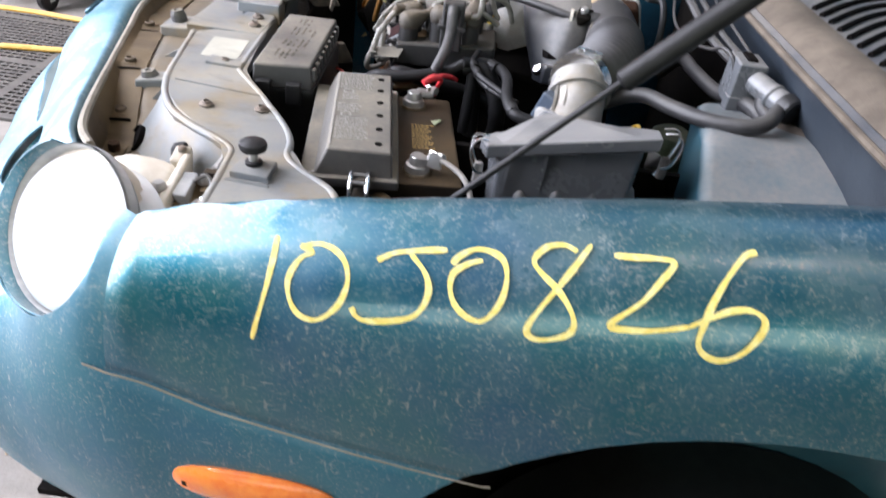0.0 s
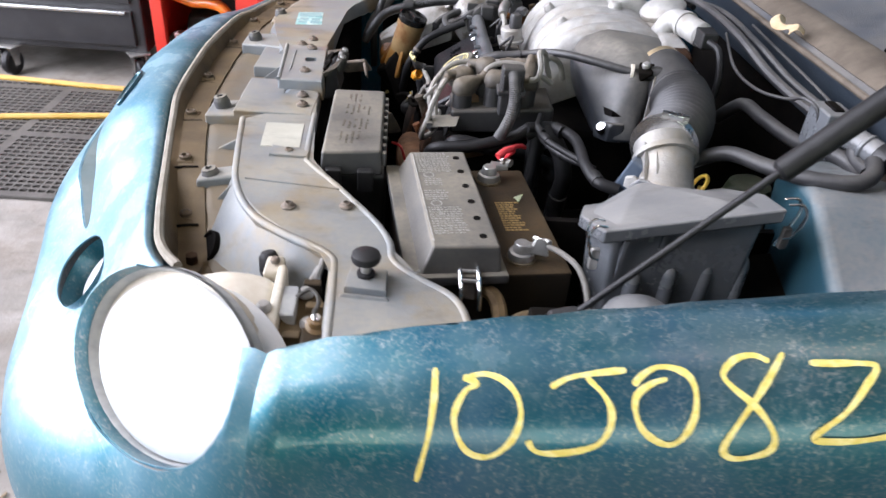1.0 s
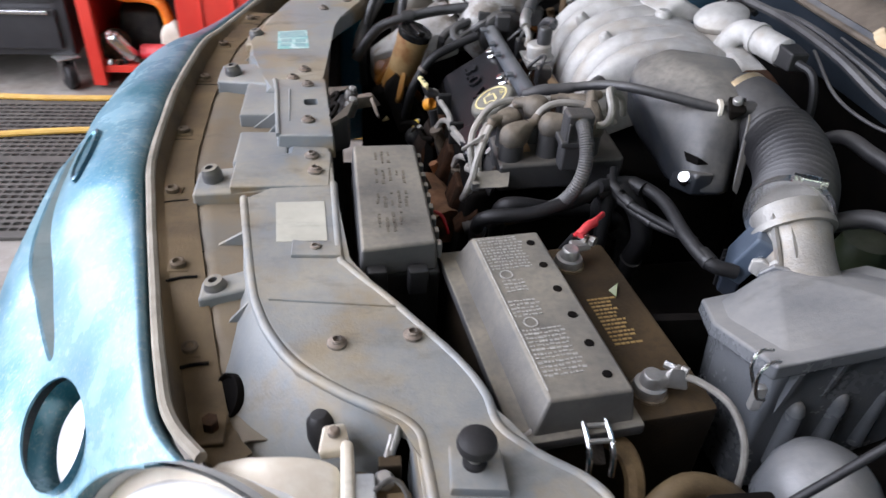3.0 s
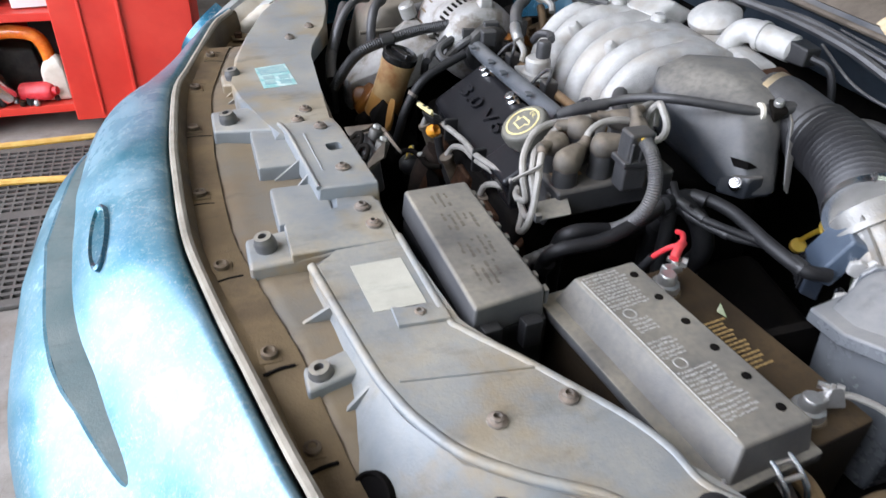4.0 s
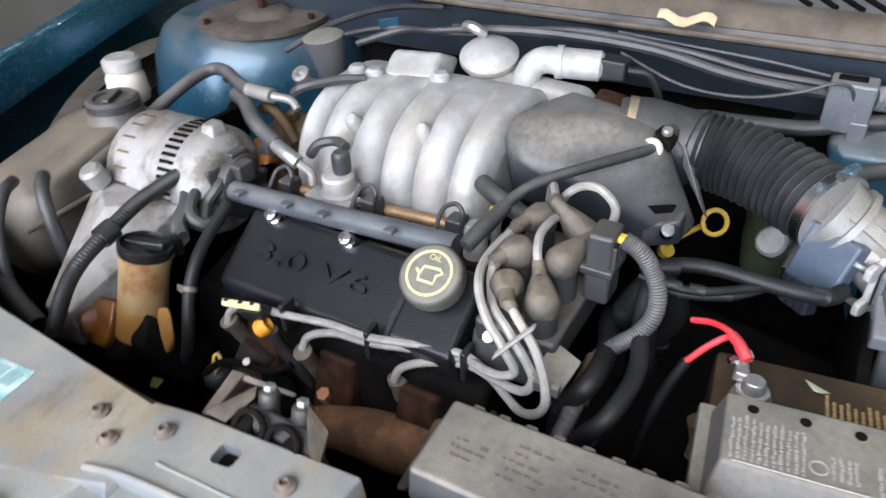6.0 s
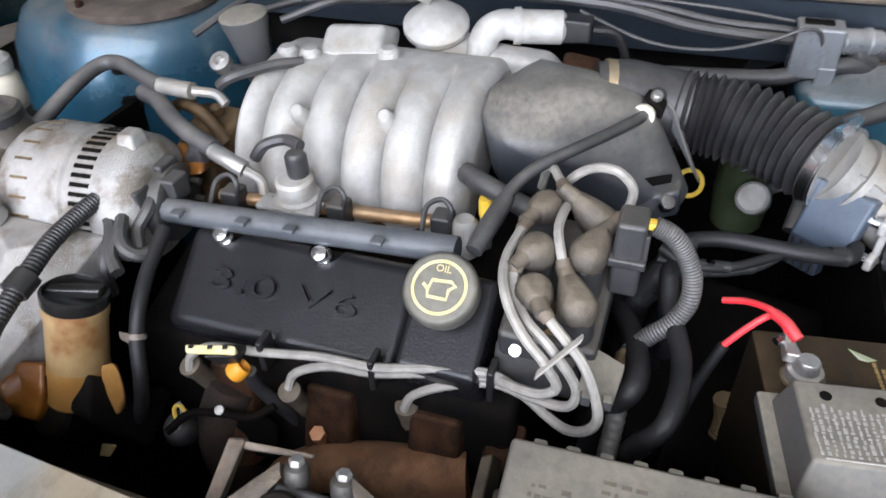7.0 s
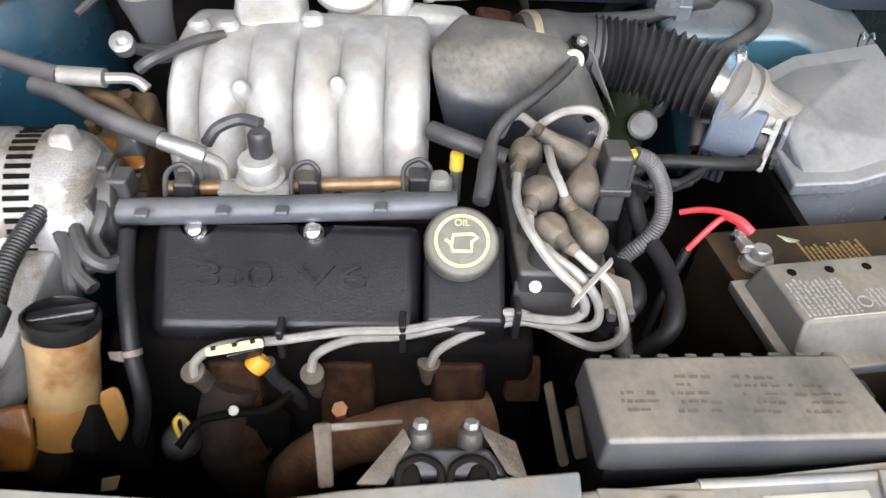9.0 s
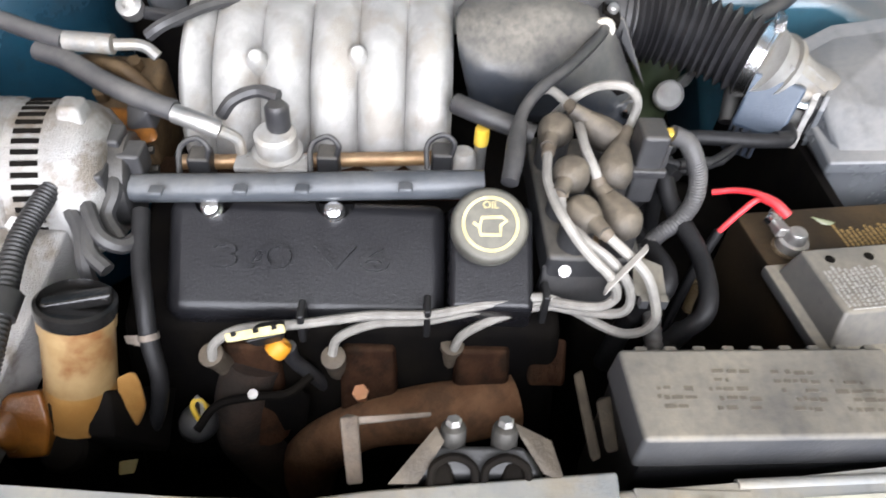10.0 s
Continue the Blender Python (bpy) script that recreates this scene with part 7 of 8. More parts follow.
part("flap", hull([(0.002, 1.500, 0.808), (0.008, 1.482, 0.814), (0.000, 1.482, 0.775), (-0.012, 1.497, 0.745), (-0.012, 1.505, 0.760), (0.010, 1.496, 0.80), (0.004, 1.49, 0.755)], 0.003), NECKLOW, ps, "tan plastic flap of the reservoir")
part("stub", lathe([(0.019, -0.03), (0.019, 0.010), (0.015, 0.014), (0, 0.014)], (-0.026, 1.541, 0.752), (-0.6, 0, 0.8), 18), DARK, ps)
part("stay", hull([(-0.022, 1.512, 0.722), (-0.022, 1.497, 0.726), (-0.030, 1.513, 0.712), (-0.030, 1.498, 0.716), (-0.018, 1.511, 0.716), (-0.018, 1.497, 0.72)], 0.0015), EMBLEM, ps, "small tan metal stay")

TANKP = surface("dirty_pale_plastic", (0.075, 0.068, 0.058), (0.12, 0.105, 0.083), 0.40, 0, 14, 0.85, (0.22, 0.175, 0.12), 0.15)
tank = thing("coolant_bottle", "dirty brown-grey coolant bottle with a dark cap", "coolant bottle")
TC = Vector((0.150, 1.765, 0.885))
part("bottle", soft_hull([TC + Vector(v) for v in ((-0.13, -0.055, -0.005), (-0.13, 0.06, -0.005), (-0.03, -0.060, 0.014), (0.07, -0.062, 0.022), (0.07, 0.05, 0.022), (-0.03, 0.06, 0.018), (-0.16, -0.05, -0.13), (-0.16, 0.08, -0.13), (0.09, -0.065, -0.13), (0.09, 0.08, -0.13), (0.03, -0.045, 0.034), (0.03, 0.010, 0.034))], 2, 1.02, 3), TANKP, tank, angle=70)
part("seam", tube([TC + Vector(v) for v in ((-0.148, -0.054, -0.045), (-0.06, -0.066, -0.035), (0.06, -0.068, -0.032))], 0.0035, 8, 4), TANKP, tank)
part("neck", lathe([(0.042, 0), (0.040, 0.006), (0.036, 0.010), (0.034, 0.020)], TC + Vector((0.030, -0.024, 0.018)), seg=24), TANKP, tank)
part("cap", lathe([(0.031, 0), (0.034, 0.002), (0.034, 0.014), (0.030, 0.018), (0.024, 0.018), (0.022, 0.014), (0, 0.014)], TC + Vector((0.030, -0.024, 0.034)), seg=28), COILP, tank, "dusty dark screw cap")
part("cap_grip", box(TC.x + 0.030, TC.y - 0.024, TC.z + 0.051, 0.040, 0.009, 0.008, 0.002, 30), COILP, tank)
wash = thing("brake_bottle", "small white plastic bottle with a dark ring", "fluid bottle")
part("bottle", lathe([(0.026, 0), (0.028, 0.01), (0.026, 0.035), (0.020, 0.045)], (0.242, 1.793, 0.900), seg=20), CREAM, wash)
part("cap", lathe([(0.024, 0), (0.025, 0.004), (0.025, 0.014), (0.020, 0.018), (0, 0.018)], Vector((0.242, 1.793, 0.900)) + Vector((0, 0, 0.044)), seg=20), ALU, wash)
for pts, r in (([(0.02, 1.73, 0.895), (-0.01, 1.70, 0.90), (-0.04, 1.68, 0.87), (-0.06, 1.66, 0.80), (-0.06, 1.65, 0.72)], 0.007), ([(0.04, 1.70, 0.90), (0.02, 1.675, 0.895), (0.01, 1.66, 0.86), (0.01, 1.655, 0.80)], 0.008), ([(-0.007, 1.805, 0.860), (-0.037, 1.726, 0.840), (-0.062, 1.656, 0.820), (-0.072, 1.602, 0.800)], 0.010)):
    tagged(finish("coolant_hose", tube(pts, r, 12, 6), HOSE), "dusty rubber coolant hose beside the radiator", "hose", group="coolant hoses")

# ---------------------------------------------------------------- front of the engine
lab = thing("sensor_connector", "black connector with a pale yellow tag", "connector")
part("tag", hull([(0.024, 1.417, 0.838), (0.033, 1.372, 0.842), (0.027, 1.370, 0.836), (0.019, 1.415, 0.832), (0.030, 1.417, 0.825), (0.034, 1.372, 0.83)], 0.0015), EMBLEM, lab, "pale yellow printed tag")
part("plug", hull([(0.023, 1.404, 0.828), (0.031, 1.374, 0.830), (0.035, 1.375, 0.815), (0.030, 1.396, 0.812), (0.05, 1.40, 0.82), (0.055, 1.375, 0.82)], 0.003), BLACK, lab)
for px in ((0.022, 1.409, 0.840), (0.028, 1.379, 0.842), (0.026, 1.393, 0.840)):
    part("print_bar", box(*px, 0.004, 0.004, 0.0008, 0, 20), BLACK, lab)
dip = thing("oil_dipstick", "black oil dipstick with an orange handle", "dipstick")
D0 = Vector((0.036, 1.382, 0.803))
part("handle", lathe([(0.0085, -0.005), (0.0098, -0.002), (0.0098, 0.006), (0.008, 0.009), (0.006, 0.006), (0.006, -0.002)], D0, (0.45, -0.55, 0.5), 18), surface("orange_handle", (0.75, 0.30, 0.02), (0.85, 0.38, 0.04), 0.5), dip, "orange ring handle")
part("tube", tube([D0 + Vector((0.006, -0.008, -0.004)), (0.046, 1.372, 0.775), (0.053, 1.360, 0.745), (0.068, 1.349, 0.700)], 0.0065, 10, 5), HOSE, dip)
o2 = thing("heat_shield", "dark bent metal heat shield with a bright bolt", "heat shield")
part("plate", hull([(0.032, 1.432, 0.735), (0.045, 1.368, 0.735), (0.048, 1.360, 0.720), (0.035, 1.365, 0.680), (0.027, 1.430, 0.680), (0.031, 1.444, 0.700)], 0.004), DARK, o2)
part("stay", tube([(-0.000, 1.451, 0.735), (0.019, 1.436, 0.745), (0.026, 1.406, 0.748), (0.030, 1.378, 0.748), (0.044, 1.358, 0.755)], 0.004, 8, 5), DARK, o2)
part("bolt", rod((0.028, 1.407, 0.748), (0.025, 1.406, 0.754), 0.0045, seg=8), STEEL, o2)
part("rusty_pipe", tube([(0.071, 1.412, 0.740), (0.054, 1.407, 0.715), (0.039, 1.403, 0.670)], 0.020, 12, 4), RUST, o2)
sens = thing("knock_sensor", "small metal sensor with loose wire ends", "sensor")
part("body", lathe([(0.016, 0), (0.018, 0.012), (0.014, 0.02), (0.008, 0.024), (0, 0.024)], (0.029, 1.459, 0.700), (-0.5, 0, 0.85), 16), HOSE, sens)
for k, pts in enumerate(([(0.019, 1.456, 0.720), (0.024, 1.460, 0.735), (0.028, 1.455, 0.740), (0.025, 1.448, 0.730)], [(0.016, 1.452, 0.720), (0.026, 1.452, 0.735), (0.029, 1.457, 0.742)])):
    part("wire_end", tube(pts, 0.0022, 6, 4), STEEL if k else YELLOW, sens)
lat = thing("bonnet_latch", "black bonnet latch with dull metal pivots and wings", "bonnet latch")
part("case", hull([(-0.110, 1.172, 0.83), (-0.110, 1.285, 0.83), (-0.084, 1.19, 0.83), (-0.084, 1.27, 0.83), (-0.106, 1.19, 0.868), (-0.106, 1.268, 0.868), (-0.090, 1.20, 0.878), (-0.090, 1.258, 0.878)], 0.004), BLACK, lat)
for y in (1.246, 1.213):
    p_ = part("pivot", lathe([(0.0085, -0.01), (0.0085, 0.006), (0.0078, 0.009), (0.005, 0.011), (0, 0.0112)], (-0.084, y, 0.876), (0.3, 0, 1), 14), DSTEEL, lat)
    part("pivot_head", lathe([(0.0052, 0), (0.0052, 0.003), (0.004, 0.004), (0, 0.004)], (-0.0808, y, 0.8868), (0.3, 0, 1), 6), STEEL, p_, "bright worn pivot head")
    part("arc_spring", tube([(-0.112, y - 0.014, 0.866), (-0.104, y - 0.012, 0.876), (-0.100, y, 0.880), (-0.104, y + 0.012, 0.876), (-0.112, y + 0.014, 0.866)], 0.0028, 8, 5), DARK, lat, "dark spring arc")
part("wing", hull([(-0.083, 1.257, 0.887), (-0.114, 1.286, 0.872), (-0.112, 1.268, 0.868), (-0.092, 1.252, 0.884), (-0.081, 1.255, 0.880), (-0.112, 1.284, 0.866)]), GRIMY, lat, "dull bent metal wing")
part("wing", hull([(-0.080, 1.208, 0.888), (-0.088, 1.184, 0.880), (-0.112, 1.176, 0.870), (-0.106, 1.190, 0.872), (-0.088, 1.204, 0.884), (-0.108, 1.176, 0.864)]), GRIMY, lat, "dull bent metal wing")
for y in (1.254, 1.208):
    part("jaw", hull([(-0.116 + a, y + b, 0.850 + c) for a, b, c in ((0, -0.012, 0), (0, 0.012, 0), (0.024, -0.014, 0), (0.024, 0.010, 0), (0.003, -0.009, 0.018), (0.003, 0.008, 0.018), (0.020, -0.006, 0.024), (0.018, 0.006, 0.022))], 0.003), DARK, lat)
fl = thing("fan_bracket", "grimy bent metal bracket behind the radiator support", "bracket")
part("upright", hull([(-0.055, 1.322, 0.850), (-0.053, 1.308, 0.850), (-0.101, 1.302, 0.845), (-0.102, 1.313, 0.845), (-0.039, 1.318, 0.830), (-0.086, 1.310, 0.825)], 0.002), PIN, fl)
part("bar", hull([(-0.055, 1.322, 0.850), (-0.046, 1.257, 0.845), (-0.049, 1.258, 0.842), (-0.060, 1.320, 0.845), (-0.049, 1.316, 0.838), (-0.043, 1.260, 0.836)], 0.0015), PIN, fl)
part("post", hull([(-0.002, 1.148, 0.830), (0.003, 1.140, 0.830), (-0.067, 1.135, 0.820), (-0.071, 1.144, 0.820), (0.021, 1.137, 0.800), (-0.042, 1.129, 0.790)], 0.002), GRIMY, fl)
part("post", hull([(-0.022, 1.133, 0.825), (-0.017, 1.120, 0.825), (-0.058, 1.119, 0.815), (-0.061, 1.130, 0.815), (0.005, 1.118, 0.790), (-0.037, 1.116, 0.790)], 0.002), GRIMY, fl)

# ---------------------------------------------------------------- behind the intake
tb = thing("throttle_body", "cast aluminium throttle body behind the plenum", "throttle body")
part("casting", hull([(0.425, 1.13, 0.87), (0.425, 1.30, 0.88), (0.47, 1.13, 0.87), (0.47, 1.30, 0.88), (0.42, 1.20, 0.945), (0.42, 1.29, 0.95), (0.46, 1.20, 0.945), (0.46, 1.29, 0.95)], 0.01), ALU, tb)
S0, S1 = Vector((0.456, 1.243, 0.968)), Vector((0.470, 1.190, 0.966))
part("idle_valve", rod(S0, S1, 0.0185, seg=24, bevel=0.004), ALU, tb, "bright cylindrical idle valve")
part("valve_elbow", tube([S0 + Vector((0.002, -0.004, 0)), S0 + Vector((-0.005, 0.016, 0.002)), S0 + Vector((-0.016, 0.030, -0.008)), S0 + Vector((-0.030, 0.034, -0.04))], 0.0165, 18, 5), ALU, tb, "cast elbow of the idle valve")
part("valve_collar", rod(S0 + Vector((0, 0.002, 0)), S0 + Vector((0.002, -0.006, 0)), 0.0205, seg=24), ALU, tb)
part("plug", hull([S1 + Vector(v) for v in ((-0.014, 0.004, -0.014), (0.014, 0.004, -0.014), (-0.014, 0.004, 0.014), (0.014, 0.004, 0.014), (-0.011, -0.030, -0.012), (0.013, -0.030, -0.012), (-0.011, -0.030, 0.012), (0.013, -0.030, 0.012))], 0.003), BLACK, tb, "black plug")
part("lead", tube([S1 + Vector((0.0, -0.03, 0.0)), S1 + Vector((0.008, -0.055, -0.006)), S1 + Vector((0.012, -0.07, -0.04)), S1 + Vector((0.01, -0.075, -0.09))], 0.005, 8, 5), RUBBER, tb)
part("elbow", hull([(0.400, 1.14, 0.90), (0.46, 1.14, 0.90), (0.405, 1.185, 0.90), (0.46, 1.19, 0.90), (0.412, 1.142, 0.946), (0.446, 1.142, 0.946), (0.41, 1.18, 0.95), (0.45, 1.185, 0.95)], 0.006), RUST, tb)
eg = thing("recirculation_valve", "round grey exhaust recirculation valve", "valve")
part("diaphragm", lathe([(0.020, -0.022), (0.034, -0.010), (0.038, -0.004), (0.038, 0.002), (0.033, 0.007), (0.020, 0.013), (0.008, 0.016), (0, 0.016)], (0.446, 1.333, 0.966), (-0.35, -0.1, 1), 32), ALU, eg)
part("nipple", tube([(0.458, 1.345, 0.988), (0.450, 1.358, 0.998), (0.458, 1.372, 0.995)], 0.007, 8, 4), STEEL, eg)
part("base", lathe([(0.036, -0.02), (0.038, -0.008), (0.034, 0.002), (0, 0.006)], (0.430, 1.315, 0.945), (-0.35, -0.1, 1), 28), ALU, eg)
bx = thing("pressure_sensor_box", "bright cast sensor box with mounting ears", "sensor")
part("box", hull([(0.392, 1.443, 0.976), (0.407, 1.381, 0.976), (0.372, 1.372, 0.955), (0.354, 1.438, 0.955), (0.45, 1.375, 0.955), (0.44, 1.455, 0.955), (0.41, 1.37, 0.935), (0.40, 1.455, 0.935)], 0.006), ALU, bx)
for p in ((0.352, 1.446, 0.952), (0.372, 1.362, 0.953), (0.356, 1.476, 0.950)):
    part("ear", lathe([(0.012, -0.02), (0.012, 0.008), (0.008, 0.012), (0, 0.012)], p, seg=14), ALU, bx)
part("stay", tube([(0.277, 1.517, 0.945), (0.281, 1.501, 0.955), (0.312, 1.471, 0.958), (0.334, 1.447, 0.955)], 0.006, 8, 4), HOSE, bx)
vs = thing("vacuum_solenoid", "grey plastic vacuum solenoid on a stay", "solenoid")
part("case", lathe([(0.016, -0.05), (0.019, -0.02), (0.022, 0.0), (0.026, 0.016), (0.027, 0.026), (0.022, 0.029), (0, 0.029)], (0.358, 1.524, 0.966), (-0.1, 0.05, 1), 22), GREYBOX, vs)
part("arm", hull([(0.335, 1.545, 0.930), (0.345, 1.553, 0.930), (0.300, 1.500, 0.944), (0.310, 1.492, 0.944), (0.335, 1.545, 0.940), (0.345, 1.553, 0.940), (0.300, 1.500, 0.954), (0.310, 1.492, 0.954)], 0.003), HOSE, vs)
part("eye", lathe([(0.012, -0.006), (0.012, 0.006), (0.006, 0.007), (0.006, -0.002), (0, -0.002)], (0.330, 1.548, 0.944), (-0.6, 0, 0.8), 16), STEEL, vs)
for pts in ([(0.39, 1.50, 0.975), (0.42, 1.45, 0.99), (0.45, 1.42, 0.985), (0.47, 1.36, 0.99)], [(0.42, 1.55, 0.97), (0.46, 1.50, 0.975), (0.49, 1.42, 0.97), (0.50, 1.34, 0.97)], [(0.36, 1.60, 0.96), (0.42, 1.56, 0.985), (0.50, 1.52, 0.99), (0.56, 1.47, 0.98)]):
    tagged(finish("vacuum_line", tube(pts, 0.0045, 8, 5), HOSE), "thin rubber vacuum line behind the manifold", "vacuum line", group="vacuum lines")
tagged(finish("teal_plug", hull([(0.45, 1.505, 0.975), (0.47, 1.485, 0.975), (0.45, 1.505, 0.99), (0.47, 1.485, 0.99), (0.47, 1.52, 0.98), (0.485, 1.50, 0.98)], 0.002), PAINT_IN), "small teal plug near the firewall", "plug")

# harness and hoses along the firewall
for r, pts in ((0.0062, [(0.47, 1.40, 0.985), (0.495, 1.28, 0.988), (0.505, 1.15, 0.983), (0.520, 1.06, 0.962), (0.533, 0.99, 0.952), (0.548, 0.945, 0.946)]),
               (0.0045, [(0.485, 1.38, 0.975), (0.512, 1.25, 0.990), (0.525, 1.12, 0.980), (0.540, 1.03, 0.962), (0.552, 0.96, 0.955), (0.558, 0.93, 0.95)]),
               (0.0022, [(0.500, 1.18, 0.975), (0.492, 1.10, 0.950), (0.500, 1.03, 0.945), (0.515, 0.975, 0.955), (0.520, 0.945, 0.968), (0.530, 0.925, 0.962), (0.536, 0.918, 0.935), (0.535, 0.915, 0.915)]),
               (0.0022, [(0.545, 1.20, 0.985), (0.548, 1.10, 0.978), (0.552, 1.02, 0.972), (0.560, 0.95, 0.962)])):
    tagged(finish("firewall_cable", tube(pts, r, 8, 6), HOSE), "dusty black cable along the firewall", "cable", group="firewall cables")
hc_ = thing("hose_clip", "grey plastic clip gripping the firewall hoses", "hose clip")
part("clip", hull([(0.550 + x, 0.926 + y, 0.938 + z) for x in (-0.018, 0.018) for y in (-0.027, 0.022) for z in (-0.030, 0.028)], 0.003), AIRBOX, hc_)
part("jaw", hull([(0.546 + x, 0.908 + y, 0.914 + z) for x in (-0.015, 0.014) for y in (-0.010, 0.010) for z in (-0.024, 0.010)], 0.003), AIRBOX, hc_)
part("notch", box(0.5505, 0.926, 0.967, 0.012, 0.030, 0.004, 0.001), DARK, hc_)
part("nozzle", rod((0.556, 0.902, 0.946), (0.582, 0.856, 0.938), 0.0145, seg=16, bevel=0.002), AIRBOX, hc_)
part("ring", rod((0.572, 0.874, 0.941), (0.575, 0.868, 0.940), 0.0165, seg=16, bevel=0.002), AIRBOX, hc_)
part("plug", rod((0.580, 0.860, 0.938), (0.591, 0.842, 0.935), 0.0165, seg=16, bevel=0.003), BLACK, hc_)
part("elbow", tube([(0.566, 0.880, 0.940), (0.566, 0.872, 0.925), (0.575, 0.858, 0.918)], 0.010, 10, 4), HOSE, hc_)
for pts, r in (([(0.33, 0.93, 0.84), (0.385, 0.915, 0.885), (0.425, 0.90, 0.908), (0.455, 0.865, 0.912), (0.485, 0.832, 0.916), (0.518, 0.810, 0.922), (0.540, 0.806, 0.927), (0.558, 0.818, 0.932), (0.575, 0.850, 0.932), (0.590, 0.885, 0.925), (0.62, 0.94, 0.90), (0.66, 0.98, 0.86)], 0.0095),
               ([(0.50, 1.13, 0.86), (0.515, 1.09, 0.90), (0.52, 1.03, 0.905), (0.535, 0.96, 0.905), (0.55, 0.91, 0.915), (0.565, 0.87, 0.915), (0.60, 0.84, 0.87)], 0.0095), ([(0.60, 0.92, 0.925), (0.575, 0.905, 0.91), (0.55, 0.91, 0.87), (0.54, 0.93, 0.80)], 0.008)):
    tagged(finish("heater_hose", tube(pts, r, 12, 6), HOSE), "black rubber heater hose near the firewall", "hose", group="heater hoses")
# between engine and battery
for pts, r in (([(0.196, 1.030, 0.868), (0.236, 1.038, 0.868), (0.259, 0.999, 0.868), (0.261, 0.931, 0.866), (0.271, 0.892, 0.862), (0.295, 0.882, 0.858)], 0.009), ([(0.066, 1.024, 0.830), (0.119, 1.018, 0.840), (0.176, 1.033, 0.850), (0.209, 1.038, 0.860)], 0.010), ([(0.097, 1.051, 0.830), (0.156, 1.056, 0.820), (0.221, 1.076, 0.800), (0.257, 1.076, 0.770)], 0.012), ([(0.220, 1.038, 0.860), (0.244, 1.026, 0.840), (0.256, 1.018, 0.800), (0.257, 1.041, 0.740)], 0.015), ([(0.216, 1.050, 0.880), (0.210, 1.025, 0.872), (0.220, 0.991, 0.868), (0.262, 0.943, 0.862)], 0.005), ([(0.214, 1.051, 0.870), (0.217, 1.014, 0.860), (0.238, 0.969, 0.858), (0.276, 0.936, 0.858)], 0.005)):
    if r >= 0.010:
        p, q = Vector(pts[0]), Vector(pts[-1])
        pts = [p + Vector((0.0, 0.03, -0.12)), p + Vector((-0.004, 0.022, -0.04))] + pts + [q + Vector((0.0, -0.01, -0.10))]
    run = thing("engine_harness", "black taped wiring between engine and battery", "wiring harness", group="harness runs")
    part("cable", tube(pts, r * 0.85, 10, 6), RUBBER, run)
    for k in (1, len(pts) - 2):
        p, q = Vector(pts[k]), Vector(pts[k + 1 if k == 1 else k - 1])
        part("tape", tube([p, p.lerp(q, 0.2), p.lerp(q, 0.4)], r * 0.85 + 0.0012, 10, 2), BLACK, run)
cbl = thing("battery_cable", "red sleeved battery cable on the terminal", "battery cable")
part("sleeve", tube([(0.150, 0.942, 0.866), (0.160, 0.950, 0.871), (0.170, 0.958, 0.866), (0.166, 0.972, 0.852), (0.162, 0.986, 0.832)], 0.0031, 10, 6), RED, cbl, "red rubber sleeve")
part("sleeve", tube([(0.152, 0.945, 0.868), (0.168, 0.956, 0.872), (0.182, 0.974, 0.866), (0.190, 0.992, 0.856)], 0.0030, 10, 6), RED, cbl)
part("wrap", tube([(0.148, 0.938, 0.866), (0.158, 0.947, 0.871), (0.168, 0.955, 0.870)], 0.0048, 10, 4), RED, cbl)
part("cable", tube([(0.162, 0.986, 0.832), (0.150, 1.000, 0.79), (0.140, 1.010, 0.73), (0.135, 1.015, 0.66)], 0.005, 10, 5), RUBBER, cbl)
part("braid", tube([(0.187, 0.968, 0.740), (0.190, 0.962, 0.710), (0.186, 0.963, 0.690)], 0.009, 10, 4, rings=(0.001, 9)), LEDGE, cbl)
neg = thing("earth_cable", "grey earth cable from the battery terminal", "battery cable")
part("cable", tube([(0.178, 0.752, 0.856), (0.200, 0.742, 0.855), (0.222, 0.722, 0.845), (0.232, 0.700, 0.815), (0.228, 0.685, 0.76), (0.215, 0.68, 0.70)], 0.0032, 8, 6), WIRE, neg)
part("lug", hull([(0.170, 0.745, 0.846), (0.192, 0.740, 0.846), (0.172, 0.760, 0.846), (0.190, 0.755, 0.846), (0.175, 0.750, 0.866), (0.188, 0.748, 0.866)], 0.003), STEEL, neg)
tagged(finish("thin_wire", tube([(0.007, 1.058, 0.820), (0.020, 1.045, 0.820), (0.028, 1.038, 0.800)], 0.002, 6, 4), RED), "thin red wire beside the fuse box", "wire")
res = thing("vacuum_actuator", "pale grey round actuator on a bracket", "actuator")
part("drum", lathe([(0.017, 0), (0.0185, 0.003), (0.0185, 0.022), (0.015, 0.026), (0, 0.027)], (0.455, 0.953, 0.790), (-0.75, 0.25, 0.6), 24), ALU, res)
part("bracket", hull([(0.465, 0.925, 0.80), (0.485, 0.92, 0.80), (0.465, 0.93, 0.825), (0.48, 0.91, 0.825), (0.47, 0.95, 0.78), (0.49, 0.95, 0.78)], 0.003), STEEL, res)
td = thing("gearbox_dipstick", "yellow ring-topped gearbox dipstick", "dipstick")
ring = [Vector((0.462, 1.027, 0.797)) + Vector((0.008 * math.sin(a) - 0.002, 0.014 * math.cos(a), 0.013 * math.sin(a))) for a in [2 * math.pi * k / 14 for k in range(15)]]
part("ring", tube(ring, 0.003, 8, 3), YELLOW, td)
